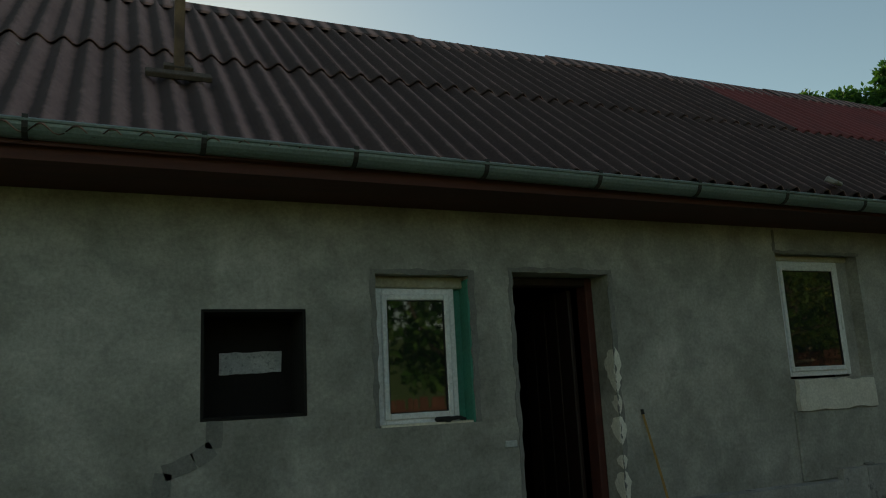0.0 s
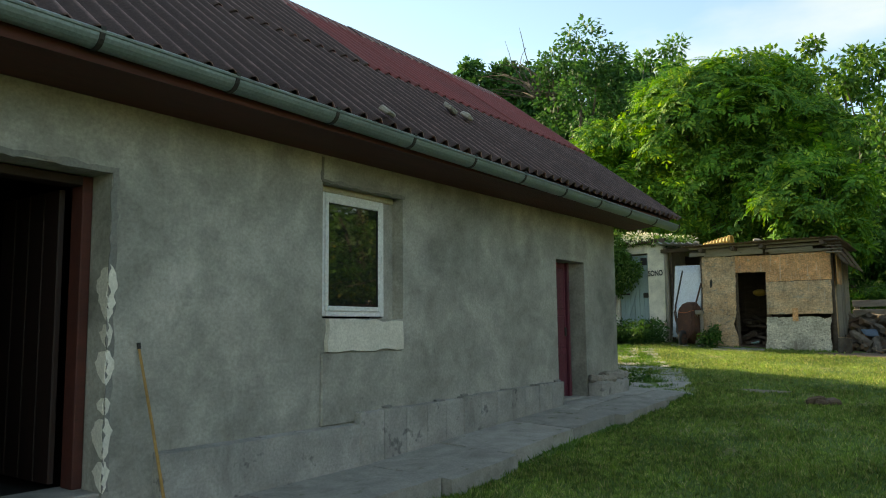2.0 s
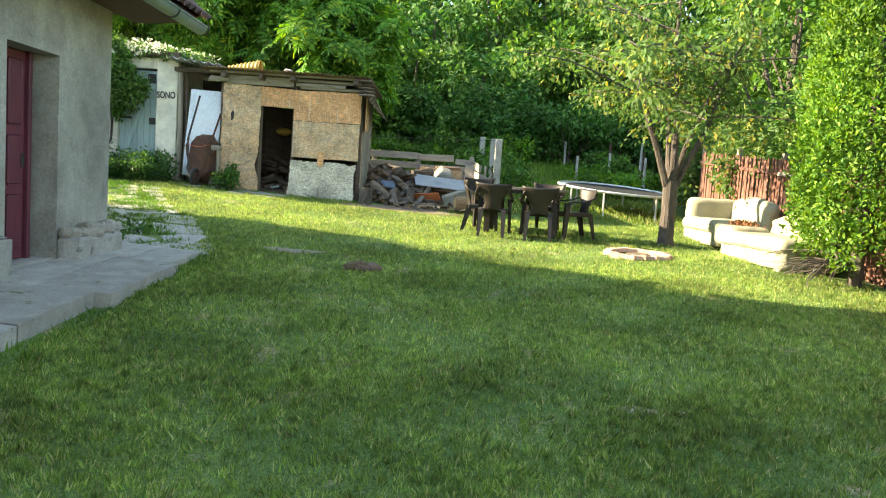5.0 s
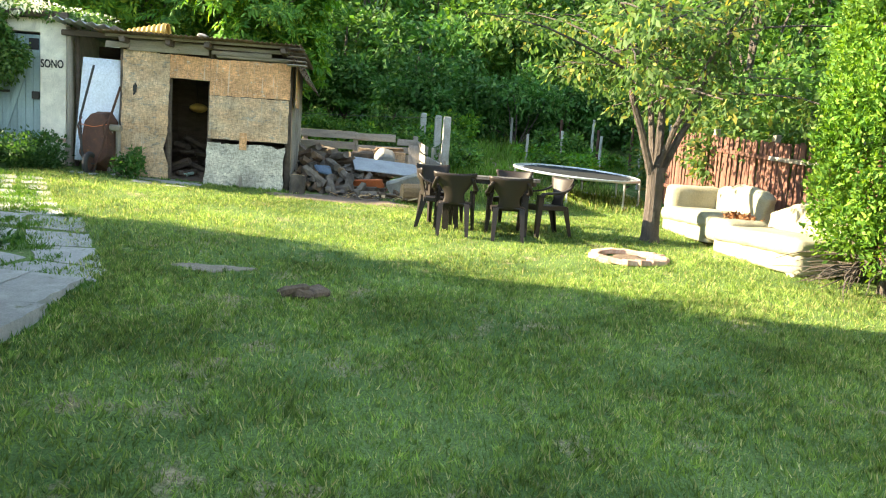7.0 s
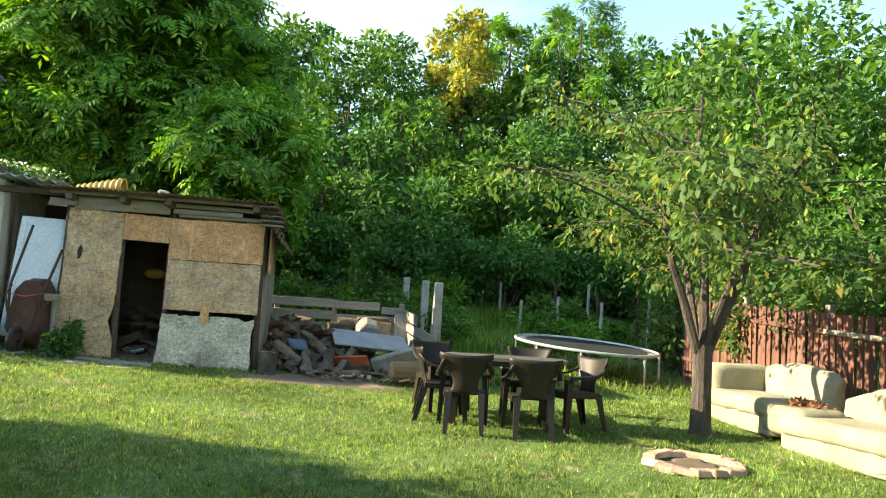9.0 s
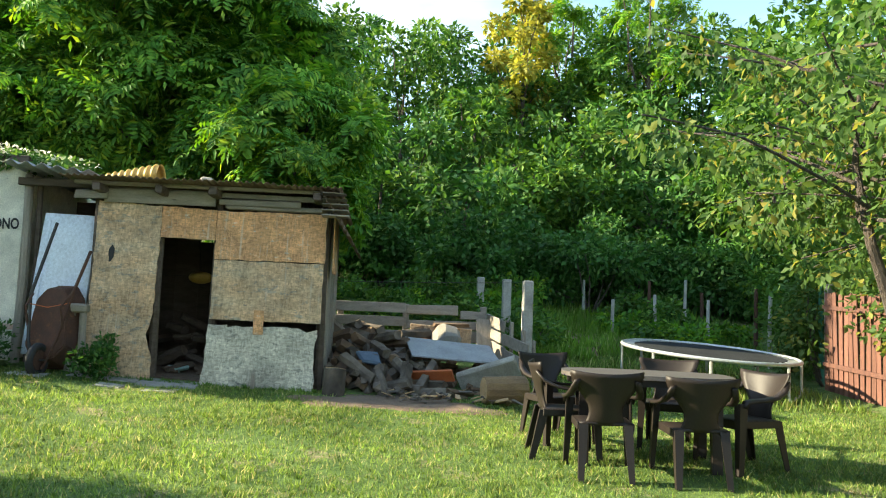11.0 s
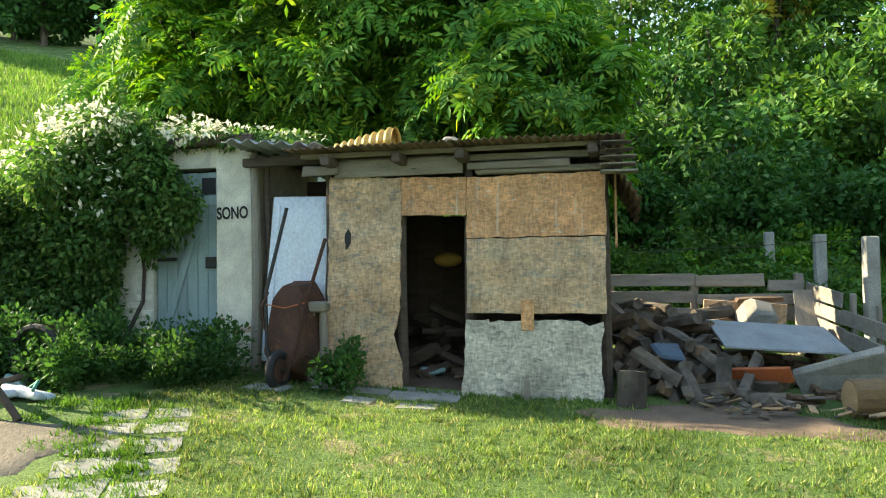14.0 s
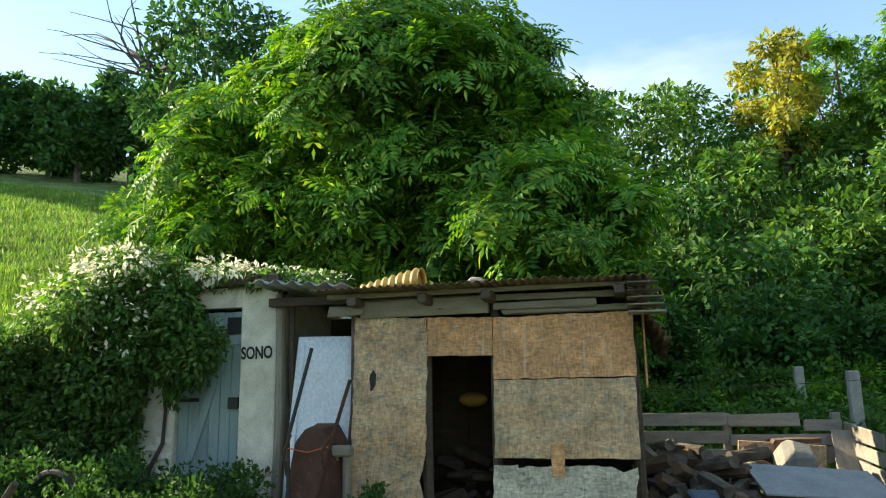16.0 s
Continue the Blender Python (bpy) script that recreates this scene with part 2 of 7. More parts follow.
M_OSBGREY = mat("greyed chipboard", (0.52, 0.39, 0.255), (0.55, 0.35, 0.20), 0.9, 1.8, 26, 0.4, stretch=(1, 1, 2.2), spot=(0.33, 0.28, 0.215), spot_at=0.56, spot_scale=8, rand=0.05)
M_OSBPALE = mat("washed out chipboard", (0.48, 0.45, 0.375), (0.41, 0.375, 0.31), 0.9, 2.2, 26, 0.4, stretch=(1, 1, 2.0), spot=(0.26, 0.25, 0.22), spot_at=0.58, spot_scale=8)
for _m in (M_OSB, M_OSBGREY, M_OSBPALE):
    flakes(_m)
    two_scale(_m, 0.55, 1.7)
streaks(M_OSB, (0.62, 0.54, 0.43), 0.56)
streaks(M_OSBGREY, (0.47, 0.42, 0.35), 0.58)
two_scale(M_WHITEWASH, 0.35, 4.0)
two_scale(M_CONC, 0.4, 3.0)
two_scale(M_PLINTH, 0.4, 3.0)
M_DOORBLUE = mat("pale blue green door paint", (0.30, 0.39, 0.385), (0.24, 0.33, 0.33), 0.8, 4, 40, 0.4, stretch=(5, 5, 0.6), spot=(0.19, 0.185, 0.16), spot_at=0.64, spot_scale=5)
M_FRIDGE = mat("white enamel", (0.70, 0.76, 0.84), (0.64, 0.70, 0.79), 0.4, 1.5, 30, 0.03, spot=(0.55, 0.52, 0.48), spot_at=0.74, spot_scale=7)
M_BEIGE = mat("yellowed cabinet side", (0.42, 0.37, 0.28), None, 0.7, 3, 40, 0.1)
M_RUST = mat("rusty iron", (0.11, 0.05, 0.032), (0.065, 0.035, 0.026), 0.85, 6, 50, 0.4, 0.2, spot=(0.16, 0.075, 0.035), spot_at=0.6, spot_scale=9)
M_RUBBER = mat("black rubber", (0.028, 0.028, 0.03), None, 0.8, 6, 50, 0.2)
M_YELLOW = mat("yellow corrugated plastic", (0.62, 0.40, 0.10), (0.52, 0.31, 0.07), 0.5, 5, 40, 0.1)
M_TIN = mat("dull grey sheet", (0.34, 0.355, 0.37), (0.25, 0.26, 0.27), 0.65, 3, 40, 0.15, 0.3, spot=(0.20, 0.17, 0.14), spot_at=0.64, spot_scale=5)
M_ORANGE = mat("orange tile", (0.55, 0.14, 0.04), (0.42, 0.11, 0.04), 0.7, 5, 40, 0.2)
M_POST = mat("grey concrete post", (0.48, 0.46, 0.42), (0.30, 0.29, 0.26), 0.95, 5, 50, 0.4)
M_BROWNPLASTIC = mat("dark brown resin", (0.019, 0.014, 0.012), (0.024, 0.018, 0.016), 0.5, 3, 80, 0.03, rand=0.1)
M_BROWNPLASTIC.node_tree.nodes["Principled BSDF"].inputs["Specular IOR Level"].default_value = 0.3
M_STEEL = mat("galvanised tube", (0.55, 0.57, 0.57), (0.45, 0.47, 0.48), 0.4, 5, 40, 0.05, 0.5)
M_NET = mat("black jumping mat", (0.03, 0.033, 0.035), (0.042, 0.045, 0.047), 1.0, 3, 60, 0.1)
M_SOFA = mat("stained cream fabric", (0.37, 0.345, 0.255), (0.27, 0.25, 0.17), 0.95, 2.5, 60, 0.5, spot=(0.33, 0.32, 0.20), spot_at=0.62, spot_scale=5, rand=0.05)
M_FENCERED = mat("faded red brown picket", (0.20, 0.085, 0.058), (0.11, 0.052, 0.042), 0.85, 4, 40, 0.3, stretch=(5, 5, 0.6), rand=0.25)
M_BRICK = mat("fire pit brick", (0.46, 0.24, 0.16), (0.55, 0.44, 0.36), 0.9, 7, 50, 0.4, rand=0.3)
M_BARK = mat("grey brown bark", (0.125, 0.10, 0.085), (0.06, 0.048, 0.042), 0.95, 6, 26, 0.9, stretch=(2, 2, 0.6), spot=(0.20, 0.18, 0.14), spot_at=0.62, spot_scale=8, dist=0.04)
M_NET.node_tree.nodes["Principled BSDF"].inputs["Specular IOR Level"].default_value = 0.05
M_DEBRIS = mat("bark and soil", (0.11, 0.075, 0.052), (0.16, 0.115, 0.08), 1.0, 5, 40, 0.7)
M_BAMBOO = mat("bamboo stick", (0.44, 0.27, 0.08), (0.34, 0.20, 0.06), 0.6, 5, 50, 0.1)
M_WHITEPLASTIC = mat("milky plastic", (0.60, 0.62, 0.62), (0.42, 0.44, 0.45), 0.5, 14, 60, 0.2, spot=(0.30, 0.32, 0.33), spot_at=0.56, spot_scale=26)
M_CLOTH = mat("teal and white rag", (0.45, 0.55, 0.56), (0.10, 0.33, 0.30), 0.9, 7, 60, 0.3)
M_BLACK = mat("black paint", (0.02, 0.02, 0.02), None, 0.7, 5, 50, 0.05)
M_STONE = mat("rubble stone", (0.33, 0.31, 0.27), (0.24, 0.225, 0.20), 0.95, 5, 40, 0.5, rand=0.25)
M_PALEWOOD = mat("fresh cut wood", (0.48, 0.34, 0.19), (0.38, 0.25, 0.13), 0.85, 5, 30, 0.4, stretch=(1, 6, 6))

M_GLASS = bpy.data.materials.new("window glass")
M_GLASS.use_nodes = True
_p = M_GLASS.node_tree.nodes["Principled BSDF"]
_p.inputs["Base Color"].default_value, _p.inputs["Roughness"].default_value = (0.012, 0.014, 0.014, 1), 0.03
_p.inputs["IOR"].default_value, _p.inputs["Specular IOR Level"].default_value = 1.5, 1.0
_p.inputs["Coat Weight"].default_value = 0.6

L_LAWN = leaf_mat("lawn blades", (0.066, 0.124, 0.026), (0.215, 0.315, 0.070), (0.42, 0.38, 0.17), 0.38, 0.5)
L_TALL = leaf_mat("tall grass blades", (0.075, 0.165, 0.028), (0.17, 0.31, 0.05), (0.30, 0.37, 0.12), 0.45)
L_AIL = leaf_mat("bright pinnate leaves", (0.045, 0.150, 0.022), (0.130, 0.285, 0.034), (0.26, 0.38, 0.048), 0.36)
L_BUSH = leaf_mat("dark thicket leaves", (0.026, 0.095, 0.021), (0.070, 0.185, 0.034), (0.16, 0.28, 0.09), 0.32)
L_FAR = leaf_mat("hill wood leaves", (0.034, 0.105, 0.020), (0.090, 0.195, 0.032), (0.18, 0.29, 0.055), 0.34)
L_DARKTREE = leaf_mat("deep green tree leaves", (0.024, 0.084, 0.026), (0.055, 0.135, 0.033), None, 0.35)
L_YELLOW = leaf_mat("yellow leaves", (0.24, 0.25, 0.045), (0.34, 0.32, 0.06), (0.14, 0.22, 0.05), 0.5)
L_CHERRY = leaf_mat("fruit tree leaves", (0.051, 0.112, 0.025), (0.098, 0.170, 0.047), (0.263, 0.249, 0.051), 0.45)
L_IVY = leaf_mat("ivy leaves", (0.030, 0.090, 0.020), (0.10, 0.20, 0.042), (0.20, 0.29, 0.09), 0.4)
L_FLOWER = leaf_mat("cream blossom", (0.62, 0.60, 0.44), (0.70, 0.68, 0.55), None, 0.3)
L_THUJA = leaf_mat("thuja sprays", (0.040, 0.120, 0.016), (0.125, 0.235, 0.030), (0.19, 0.29, 0.05), 0.35)
L_WEED = leaf_mat("weed leaves", (0.034, 0.100, 0.017), (0.095, 0.20, 0.032), None, 0.42)
L_RANK = leaf_mat("rank shaded weeds", (0.024, 0.080, 0.018), (0.065, 0.150, 0.032), None, 0.35)
L_DRY = leaf_mat("dry brown leaves", (0.16, 0.065, 0.03), (0.26, 0.12, 0.05), None, 0.2)


# ---- building helpers ----
def part(name, bm, material, parent=None, label="", smooth=False):
    """Links a bmesh as one mesh object, under parent if given."""
    me = bpy.data.meshes.new(name)
    bm.to_mesh(me)
    bm.free()
    me.materials.append(material)
    if smooth:
        me.polygons.foreach_set("use_smooth", [True] * len(me.polygons))
    ob = new(name, me)
    if parent:
        ob.parent = parent
        ob.matrix_parent_inverse = parent.matrix_basis.inverted()
    if label:
        ob["label"] = label
    return ob


def thing(name, at, label, category, group="", kind=""):
    ob = new(name)
    ob.matrix_basis = Matrix.Translation(at)
    ob.empty_display_size = 0.1
    return tagged(ob, label, category, group, kind)


def box(bm, lo, hi, m=None, bev=0.0, jit=0.0):
    """Adds a box from corner lo to corner hi."""
    vs = [bm.verts.new((x, y, z)) for x in (lo[0], hi[0]) for y in (lo[1], hi[1]) for z in (lo[2], hi[2])]
    if jit:
        for v in vs:
            v.co += Vector((random.uniform(-jit, jit), random.uniform(-jit, jit), random.uniform(-jit, jit)))
    fs = [bm.faces.new([vs[i] for i in q]) for q in ((0, 1, 3, 2), (4, 6, 7, 5), (0, 4, 5, 1), (2, 3, 7, 6), (0, 2, 6, 4), (1, 5, 7, 3))]
    if bev:
        es = list({e for f in fs for e in f.edges})
        r = bmesh.ops.bevel(bm, geom=es, offset=bev, segments=1, affect="EDGES")
        vs = list({v for f in r["faces"] for v in f.verts})
    if m is not None:
        bmesh.ops.transform(bm, matrix=m, verts=vs)
    return bm


def bx(lo, hi, m=None, bev=0.0, jit=0.0):
    return box(bmesh.new(), lo, hi, m, bev, jit)


def tube(bm, pts, radii, sides=8, cap=True):
    """A tapered tube along points."""
    pts = [Vector(p) for p in pts]
    if isinstance(radii, (int, float)):
        radii = [radii] * len(pts)
    rings, side = [], None
    for i, p in enumerate(pts):
        d = (pts[min(i + 1, len(pts) - 1)] - pts[max(i - 1, 0)]).normalized()
        side = d.orthogonal().normalized() if side is None else (side - d * side.dot(d)).normalized()
        up = d.cross(side)
        rings.append([bm.verts.new(p + radii[i] * (math.cos(a) * side + math.sin(a) * up)) for a in [2 * math.pi * k / sides for k in range(sides)]])
    for a, b in zip(rings, rings[1:]):
        for k in range(sides):
            bm.faces.new((a[k], a[(k + 1) % sides], b[(k + 1) % sides], b[k]))
    if cap:
        bm.faces.new(rings[0][::-1])
        bm.faces.new(rings[-1])
    return bm


def thicken(bm, t):
    """Gives an open sheet a thickness t below its face side, closed at the rim."""
    bm.normal_update()
    faces, rim = bm.faces[:], [e for e in bm.edges if len(e.link_faces) == 1]
    twin = {v: bm.verts.new(v.co - v.normal * t) for v in bm.verts[:]}
    for f in faces:
        bm.faces.new([twin[v] for v in reversed(f.verts)])
    for e in rim:
        lp = e.link_loops[0]
        a, c = lp.vert, lp.link_loop_next.vert
        bm.faces.new((c, a, twin[a], twin[c]))


def prism(bm, outline, axis, lo, hi):
    """An outline in two coordinates pushed along an axis (0 x, 1 y, 2 z) from lo to hi."""
    def at(p, v):
        q = list(p)
        q.insert(axis, v)
        return bm.verts.new(q)
    a, b = [at(p, lo) for p in outline], [at(p, hi) for p in outline]
    n = len(outline)
    for i in range(n):
        bm.faces.new((a[i], a[(i + 1) % n], b[(i + 1) % n], b[i]))
    bm.faces.new(a[::-1])
    bm.faces.new(b)
    bmesh.ops.recalc_face_normals(bm, faces=bm.faces[:])
    return bm


def rough_outline(pts, step=0.08, amp=0.012, seed=1):
    """Breaks the straight sides of an outline into an uneven edge."""
    rnd, out = random.Random(seed), []
    for a, b in zip(pts, pts[1:] + pts[:1]):
        d = math.dist(a, b)
        k = max(1, int(d / step))
        for i in range(k):
            f = i / k
            j = 0 if i == 0 else amp
            out.append((a[0] + (b[0] - a[0]) * f + rnd.uniform(-j, j), a[1] + (b[1] - a[1]) * f + rnd.uniform(-j, j)))
    return out


RNG = np.random.default_rng(7)


def mesh_np(name, v, f, material, parent=None, label=""):
    """One mesh from arrays of vertices and faces of one size."""
    me = bpy.data.meshes.new(name)
    k = f.shape[1]
    me.vertices.add(len(v))
    me.vertices.foreach_set("co", v.astype(np.float32).ravel())
    me.loops.add(f.size)
    me.loops.foreach_set("vertex_index", f.astype(np.int32).ravel())
    me.polygons.add(len(f))
    me.polygons.foreach_set("loop_start", np.arange(0, f.size, k, dtype=np.int32))
    me.polygons.foreach_set("loop_total", np.full(len(f), k, dtype=np.int32))
    me.update(calc_edges=True)
    me.validate()
    me.materials.append(material)
    ob = new(name, me)
    if parent:
        ob.parent = parent
        ob.matrix_parent_inverse = parent.matrix_basis.inverted()
    if label:
        ob["label"] = label
    return ob


def unit(a):
    return a / np.maximum(np.linalg.norm(a, axis=1, keepdims=True), 1e-9)


def spread(tv, tf, pos, xdir, nrm, size):
    """Copies of a small template at places, its x along xdir and its z near nrm."""
    x = unit(xdir)
    y = unit(np.cross(nrm, x))
    z = np.cross(x, y)
    R = np.stack([x, y, z], axis=2)
    v = np.einsum("nij,kj->nki", R, tv) * size[:, None, None] + pos[:, None, :]
    f = tf[None] + (np.arange(len(pos)) * len(tv))[:, None, None]
    return v.reshape(-1, 3), f.reshape(-1, tf.shape[1])


LEAF_V = np.array([[0, 0, 0], [0.5, 0.26, 0.06], [1, 0, -0.05], [0.5, -0.26, 0.06]])
LEAF_F = np.array([[0, 1, 2], [0, 2, 3]])


def frond(pairs=5):
    """A pinnate leaf: pairs of leaflets and one at the tip."""
    v, f = [], []
    for i in range(pairs):
        s = 0.22 + 0.74 * i / pairs
        for sg in (1, -1):
            b = len(v)
            L = 0.36 * (1 - 0.35 * abs(i / pairs - 0.4))
            v += [(s - 0.01, 0, 0), (s + 0.02, sg * L * 0.55, 0.02), (s + 0.13, sg * L, -0.06), (s + 0.16, sg * L * 0.5, 0.015)]
            f += [(b, b + 1, b + 2), (b, b + 2, b + 3)]
    b = len(v)
    v += [(0.95, 0, 0), (1.1, 0.06, 0), (1.28, 0, -0.05), (1.1, -0.06, 0)]
    f += [(b, b + 1, b + 2), (b, b + 2, b + 3)]
    v = np.array(v)
    v[:, 2] -= 0.22 * v[:, 0] ** 2
    return v, np.array(f)


FROND_V, FROND_F = frond()


def cloud(blobs, shell=0.55, up=0.7):
    """Places, outward ways and normals of leaves in ellipsoid clumps (x, y, z, rx, ry, rz, count)."""
    P, O, N = [], [], []
    for x, y, z, rx, ry, rz, n in blobs:
        d = unit(RNG.normal(size=(int(n), 3)))
        r = shell + (1 - shell) * RNG.random((int(n), 1)) ** 0.7
        lump = 1 + 0.16 * np.sin(d[:, :1] * 7 + x * 3) * np.sin(d[:, 1:2] * 6 + y * 2) + 0.12 * np.sin(d[:, 2:3] * 9 + z)
        P.append(np.array([x, y, z]) + d * r * lump * np.array([rx, ry, rz]))
        O.append(d)
        N.append(unit(d * (1 - up) + np.array([0, 0, up]) + 0.45 * RNG.normal(size=d.shape)))
    return np.concatenate(P), np.concatenate(O), np.concatenate(N)


def leaves(name, blobs, size, material, parent=None, label="", shell=0.5, up=0.6, droop=0.3):
    P, O, N = cloud(blobs, shell, up)
    X = O + 0.7 * RNG.normal(size=O.shape)
    X[:, 2] -= droop
    v, f = spread(LEAF_V, LEAF_F, P, X, N, size * (0.65 + 0.7 * RNG.random(len(P))))
    return mesh_np(name, v, f, material, parent, label)


def rosettes(name, blobs, size, material, parent=None, label="", fronds=8, droop=0.25):
    """Umbrellas of pinnate leaves: fronds spread round shoot ends that sit on the upper side of each clump."""
    P, O, N = cloud(blobs, 0.72, 0.6)
    keep = (O[:, 2] > -0.45) | (RNG.random(len(O)) < 0.35)
    P, O = P[keep], O[keep]
    n = len(P)
    A = unit(np.array([0, 0, 0.75]) + 0.75 * O + 0.25 * RNG.normal(size=O.shape))
    side = unit(np.cross(A, np.array([0.31, 0.17, 0.93])))
    fwd = np.cross(A, side)
    turn = RNG.random(n) * 6.28
    big = 0.7 + 0.6 * RNG.random(n)
    vs, fs, base = [], [], 0
    for k in range(fronds):
        a = turn + 6.283 * k / fronds + RNG.normal(0, 0.2, n)
        out = np.cos(a)[:, None] * side + np.sin(a)[:, None] * fwd
        X = out + (0.5 - droop * RNG.random(n) * 2)[:, None] * A
        v, f = spread(FROND_V, FROND_F, P + 0.03 * out, X, A + 0.2 * RNG.normal(size=A.shape), size * big * (0.75 + 0.4 * RNG.random(n)))
        vs.append(v)
        fs.append(f + base)
        base += len(v)
    return mesh_np(name, np.concatenate(vs), np.concatenate(fs), material, parent, label)


def limbs(bm, start, tips, r0, r1, bend=0.25, sides=6):
    """Branches from one place to several tips, each a bent tapered tube."""
    s = Vector(start)
    for t in tips:
        t = Vector(t)
        L = (t - s).length
        pts = []
        off = Vector((random.uniform(-1, 1), random.uniform(-1, 1), random.uniform(0, 0.6))) * bend * L * 0.5
        for i in range(6):
            f = i / 5
            pts.append(s.lerp(t, f) + off * math.sin(math.pi * f) + Vector((random.uniform(-1, 1), random.uniform(-1, 1), 0)) * 0.02 * L * (0 < i < 5))
        tube(bm, pts, [r0 + (r1 - r0) * i / 5 for i in range(6)], sides)
    return bm


# ---- ground ----
def smooth(a, b, x):
    t = np.clip((x - a) / (b - a), 0, 1)
    return t * t * (3 - 2 * t)


def height(x, y):
    """The yard climbs gently; behind the sheds the hillside begins."""
    x, y = np.asarray(x, float), np.asarray(y, float)
    z = 0.537 + np.where(x > 7.2, 0.065 * (np.minimum(x, 60) - 7.2), 0.03 * (np.maximum(x, -20) - 7.2)) + 0.035 * np.clip(y - 2, 0, 30)
    u = np.clip(x - 20.5, 0, 12.5)
    z = z + 0.012 * u ** 2 + 0.29 * np.clip(x - 33, 0, 40)
    z = z + 0.19 * np.clip(y - 9.2, 0, 45) * smooth(14, 21, x) + 0.06 * smooth(16, 18, x) * smooth(5, 7, y)
    z = z + 0.012 * np.sin(x * 1.7) * np.cos(y * 1.3) + 0.008 * np.sin(x * 3.9 + y * 2.7)
    return z


def hz(x, y):
    return float(height(x, y))


def axis_steps(lo, a, b, hi, fine, far):
    near = np.arange(a, b, fine)
    out = np.concatenate([a - np.geomspace(fine, a - lo, far)[::-1], near, b + np.geomspace(fine, hi - b, far)])
    return out


def ground_mat():
    m = bpy.data.materials.new("lawn ground")
    m.use_nodes = True
    n, l = m.node_tree.nodes, m.node_tree.links
    p = n["Principled BSDF"]
    tc = n.new("ShaderNodeTexCoord")
    def noi(s, d, r=0.6):
        k = n.new("ShaderNodeTexNoise")
        k.inputs["Scale"].default_value, k.inputs["Detail"].default_value, k.inputs["Roughness"].default_value = s, d, r
        l.new(tc.outputs["Object"], k.inputs["Vector"])
        return k.outputs["Fac"]
    def ramp(src, lo, hi, a=0.0, b=1.0):
        k = n.new("ShaderNodeMapRange")
        for i, v in enumerate((lo, hi, a, b)):
            k.inputs[i + 1].default_value = v
        l.new(src, k.inputs[0])
        return k.outputs[0]
    def mix(f, a, b):
        k = n.new("ShaderNodeMix")
        k.data_type = "RGBA"
        l.new(f, k.inputs[0])
        for i, v in ((6, a), (7, b)):
            if isinstance(v, tuple):
                k.inputs[i].default_value = (*v, 1)
            else:
                l.new(v, k.inputs[i])
        return k.outputs[2]
    col = mix(ramp(noi(0.9, 4), 0.35, 0.65), (0.075, 0.140, 0.036), (0.16, 0.235, 0.072))
    col = mix(ramp(noi(1.6, 6, 0.72), 0.56, 0.66), col, (0.34, 0.28, 0.17))
    fine = noi(55, 4, 0.75)
    hs = n.new("ShaderNodeHueSaturation")
    l.new(ramp(fine, 0.3, 0.7, 0.35, 1.6), hs.inputs["Value"])
    l.new(col, hs.inputs["Color"])
    l.new(hs.outputs["Color"], p.inputs["Base Color"])
    bp = n.new("ShaderNodeBump")
    bp.inputs["Strength"].default_value, bp.inputs["Distance"].default_value = 0.8, 0.03
    l.new(fine, bp.inputs["Height"])
    l.new(bp.outputs["Normal"], p.inputs["Normal"])
    p.inputs["Roughness"].default_value = 0.95
    p.inputs["Specular IOR Level"].default_value = 0.2
    return m


M_GROUND = ground_mat()
gx, gy = axis_steps(-500, -6, 46, 500, 0.35, 22), axis_steps(-500, -14, 34, 500, 0.35, 22)
GX, GY = np.meshgrid(gx, gy, indexing="ij")
gv = np.stack([GX, GY, height(GX, GY)], axis=2).reshape(-1, 3)
gi = np.arange(len(gx) * len(gy)).reshape(len(gx), len(gy))
gf = np.stack([gi[:-1, :-1], gi[1:, :-1], gi[1:, 1:], gi[:-1, 1:]], axis=2).reshape(-1, 4)
ground = mesh_np("ground", gv, gf, M_GROUND)
ground.data.polygons.foreach_set("use_smooth", [True] * len(ground.data.polygons))
tagged(ground, "patchy mown lawn climbing to a green hillside", "ground", kind="structure")

# ---- the house ----
X0, X1, Y0, Y1 = -7.0, 12.0, 5.0, 10.2
WT = 3.42
openings = [(1.01, 1.69, 1.91, 2.62), (2.19, 2.92, 1.80, 2.87), (3.29, 4.17, 0.0, 2.9), (6.05, 7.11, 1.98, 3.13), (10.18, 10.98, 0.0, 2.765)]
bm = bmesh.new()
x = X0
for a, b, lo, hi in openings:
    box(bm, (x, Y0, 0.0), (a, Y0 + 0.42, WT))
    if lo > 0:
        box(bm, (a, Y0, 0.0), (b, Y0 + 0.42, lo))
    box(bm, (a, Y0, hi), (b, Y0 + 0.42, WT))
    x = b
box(bm, (x, Y0, 0.0), (X1, Y0 + 0.42, WT))
bmesh.ops.remove_doubles(bm, verts=bm.verts[:], dist=0.0005)
wall_front = tagged(part("wall_front", bm, M_PLASTER), "grey cement-plastered house wall with stains and cracks", "wall", kind="structure")
bm = prism(bmesh.new(), [(Y0 + 0.42, 0.0), (Y1, 0.0), (Y1, WT), (7.5, 5.75), (Y0 + 0.42, 4.05)], 0, X1 - 0.4, X1)
tagged(part("wall_gable", bm, M_PLASTER), "grey plastered gable wall of the house", "wall", kind="structure")
bm = prism(bmesh.new(), [(Y0 + 0.42, 0.0), (Y1, 0.0), (Y1, WT), (7.5, 5.75), (Y0 + 0.42, 4.05)], 0, X0, X0 + 0.4)
tagged(part("wall_gable_far", bm, M_PLASTER), "grey plastered gable wall of the house", "wall", kind="structure")
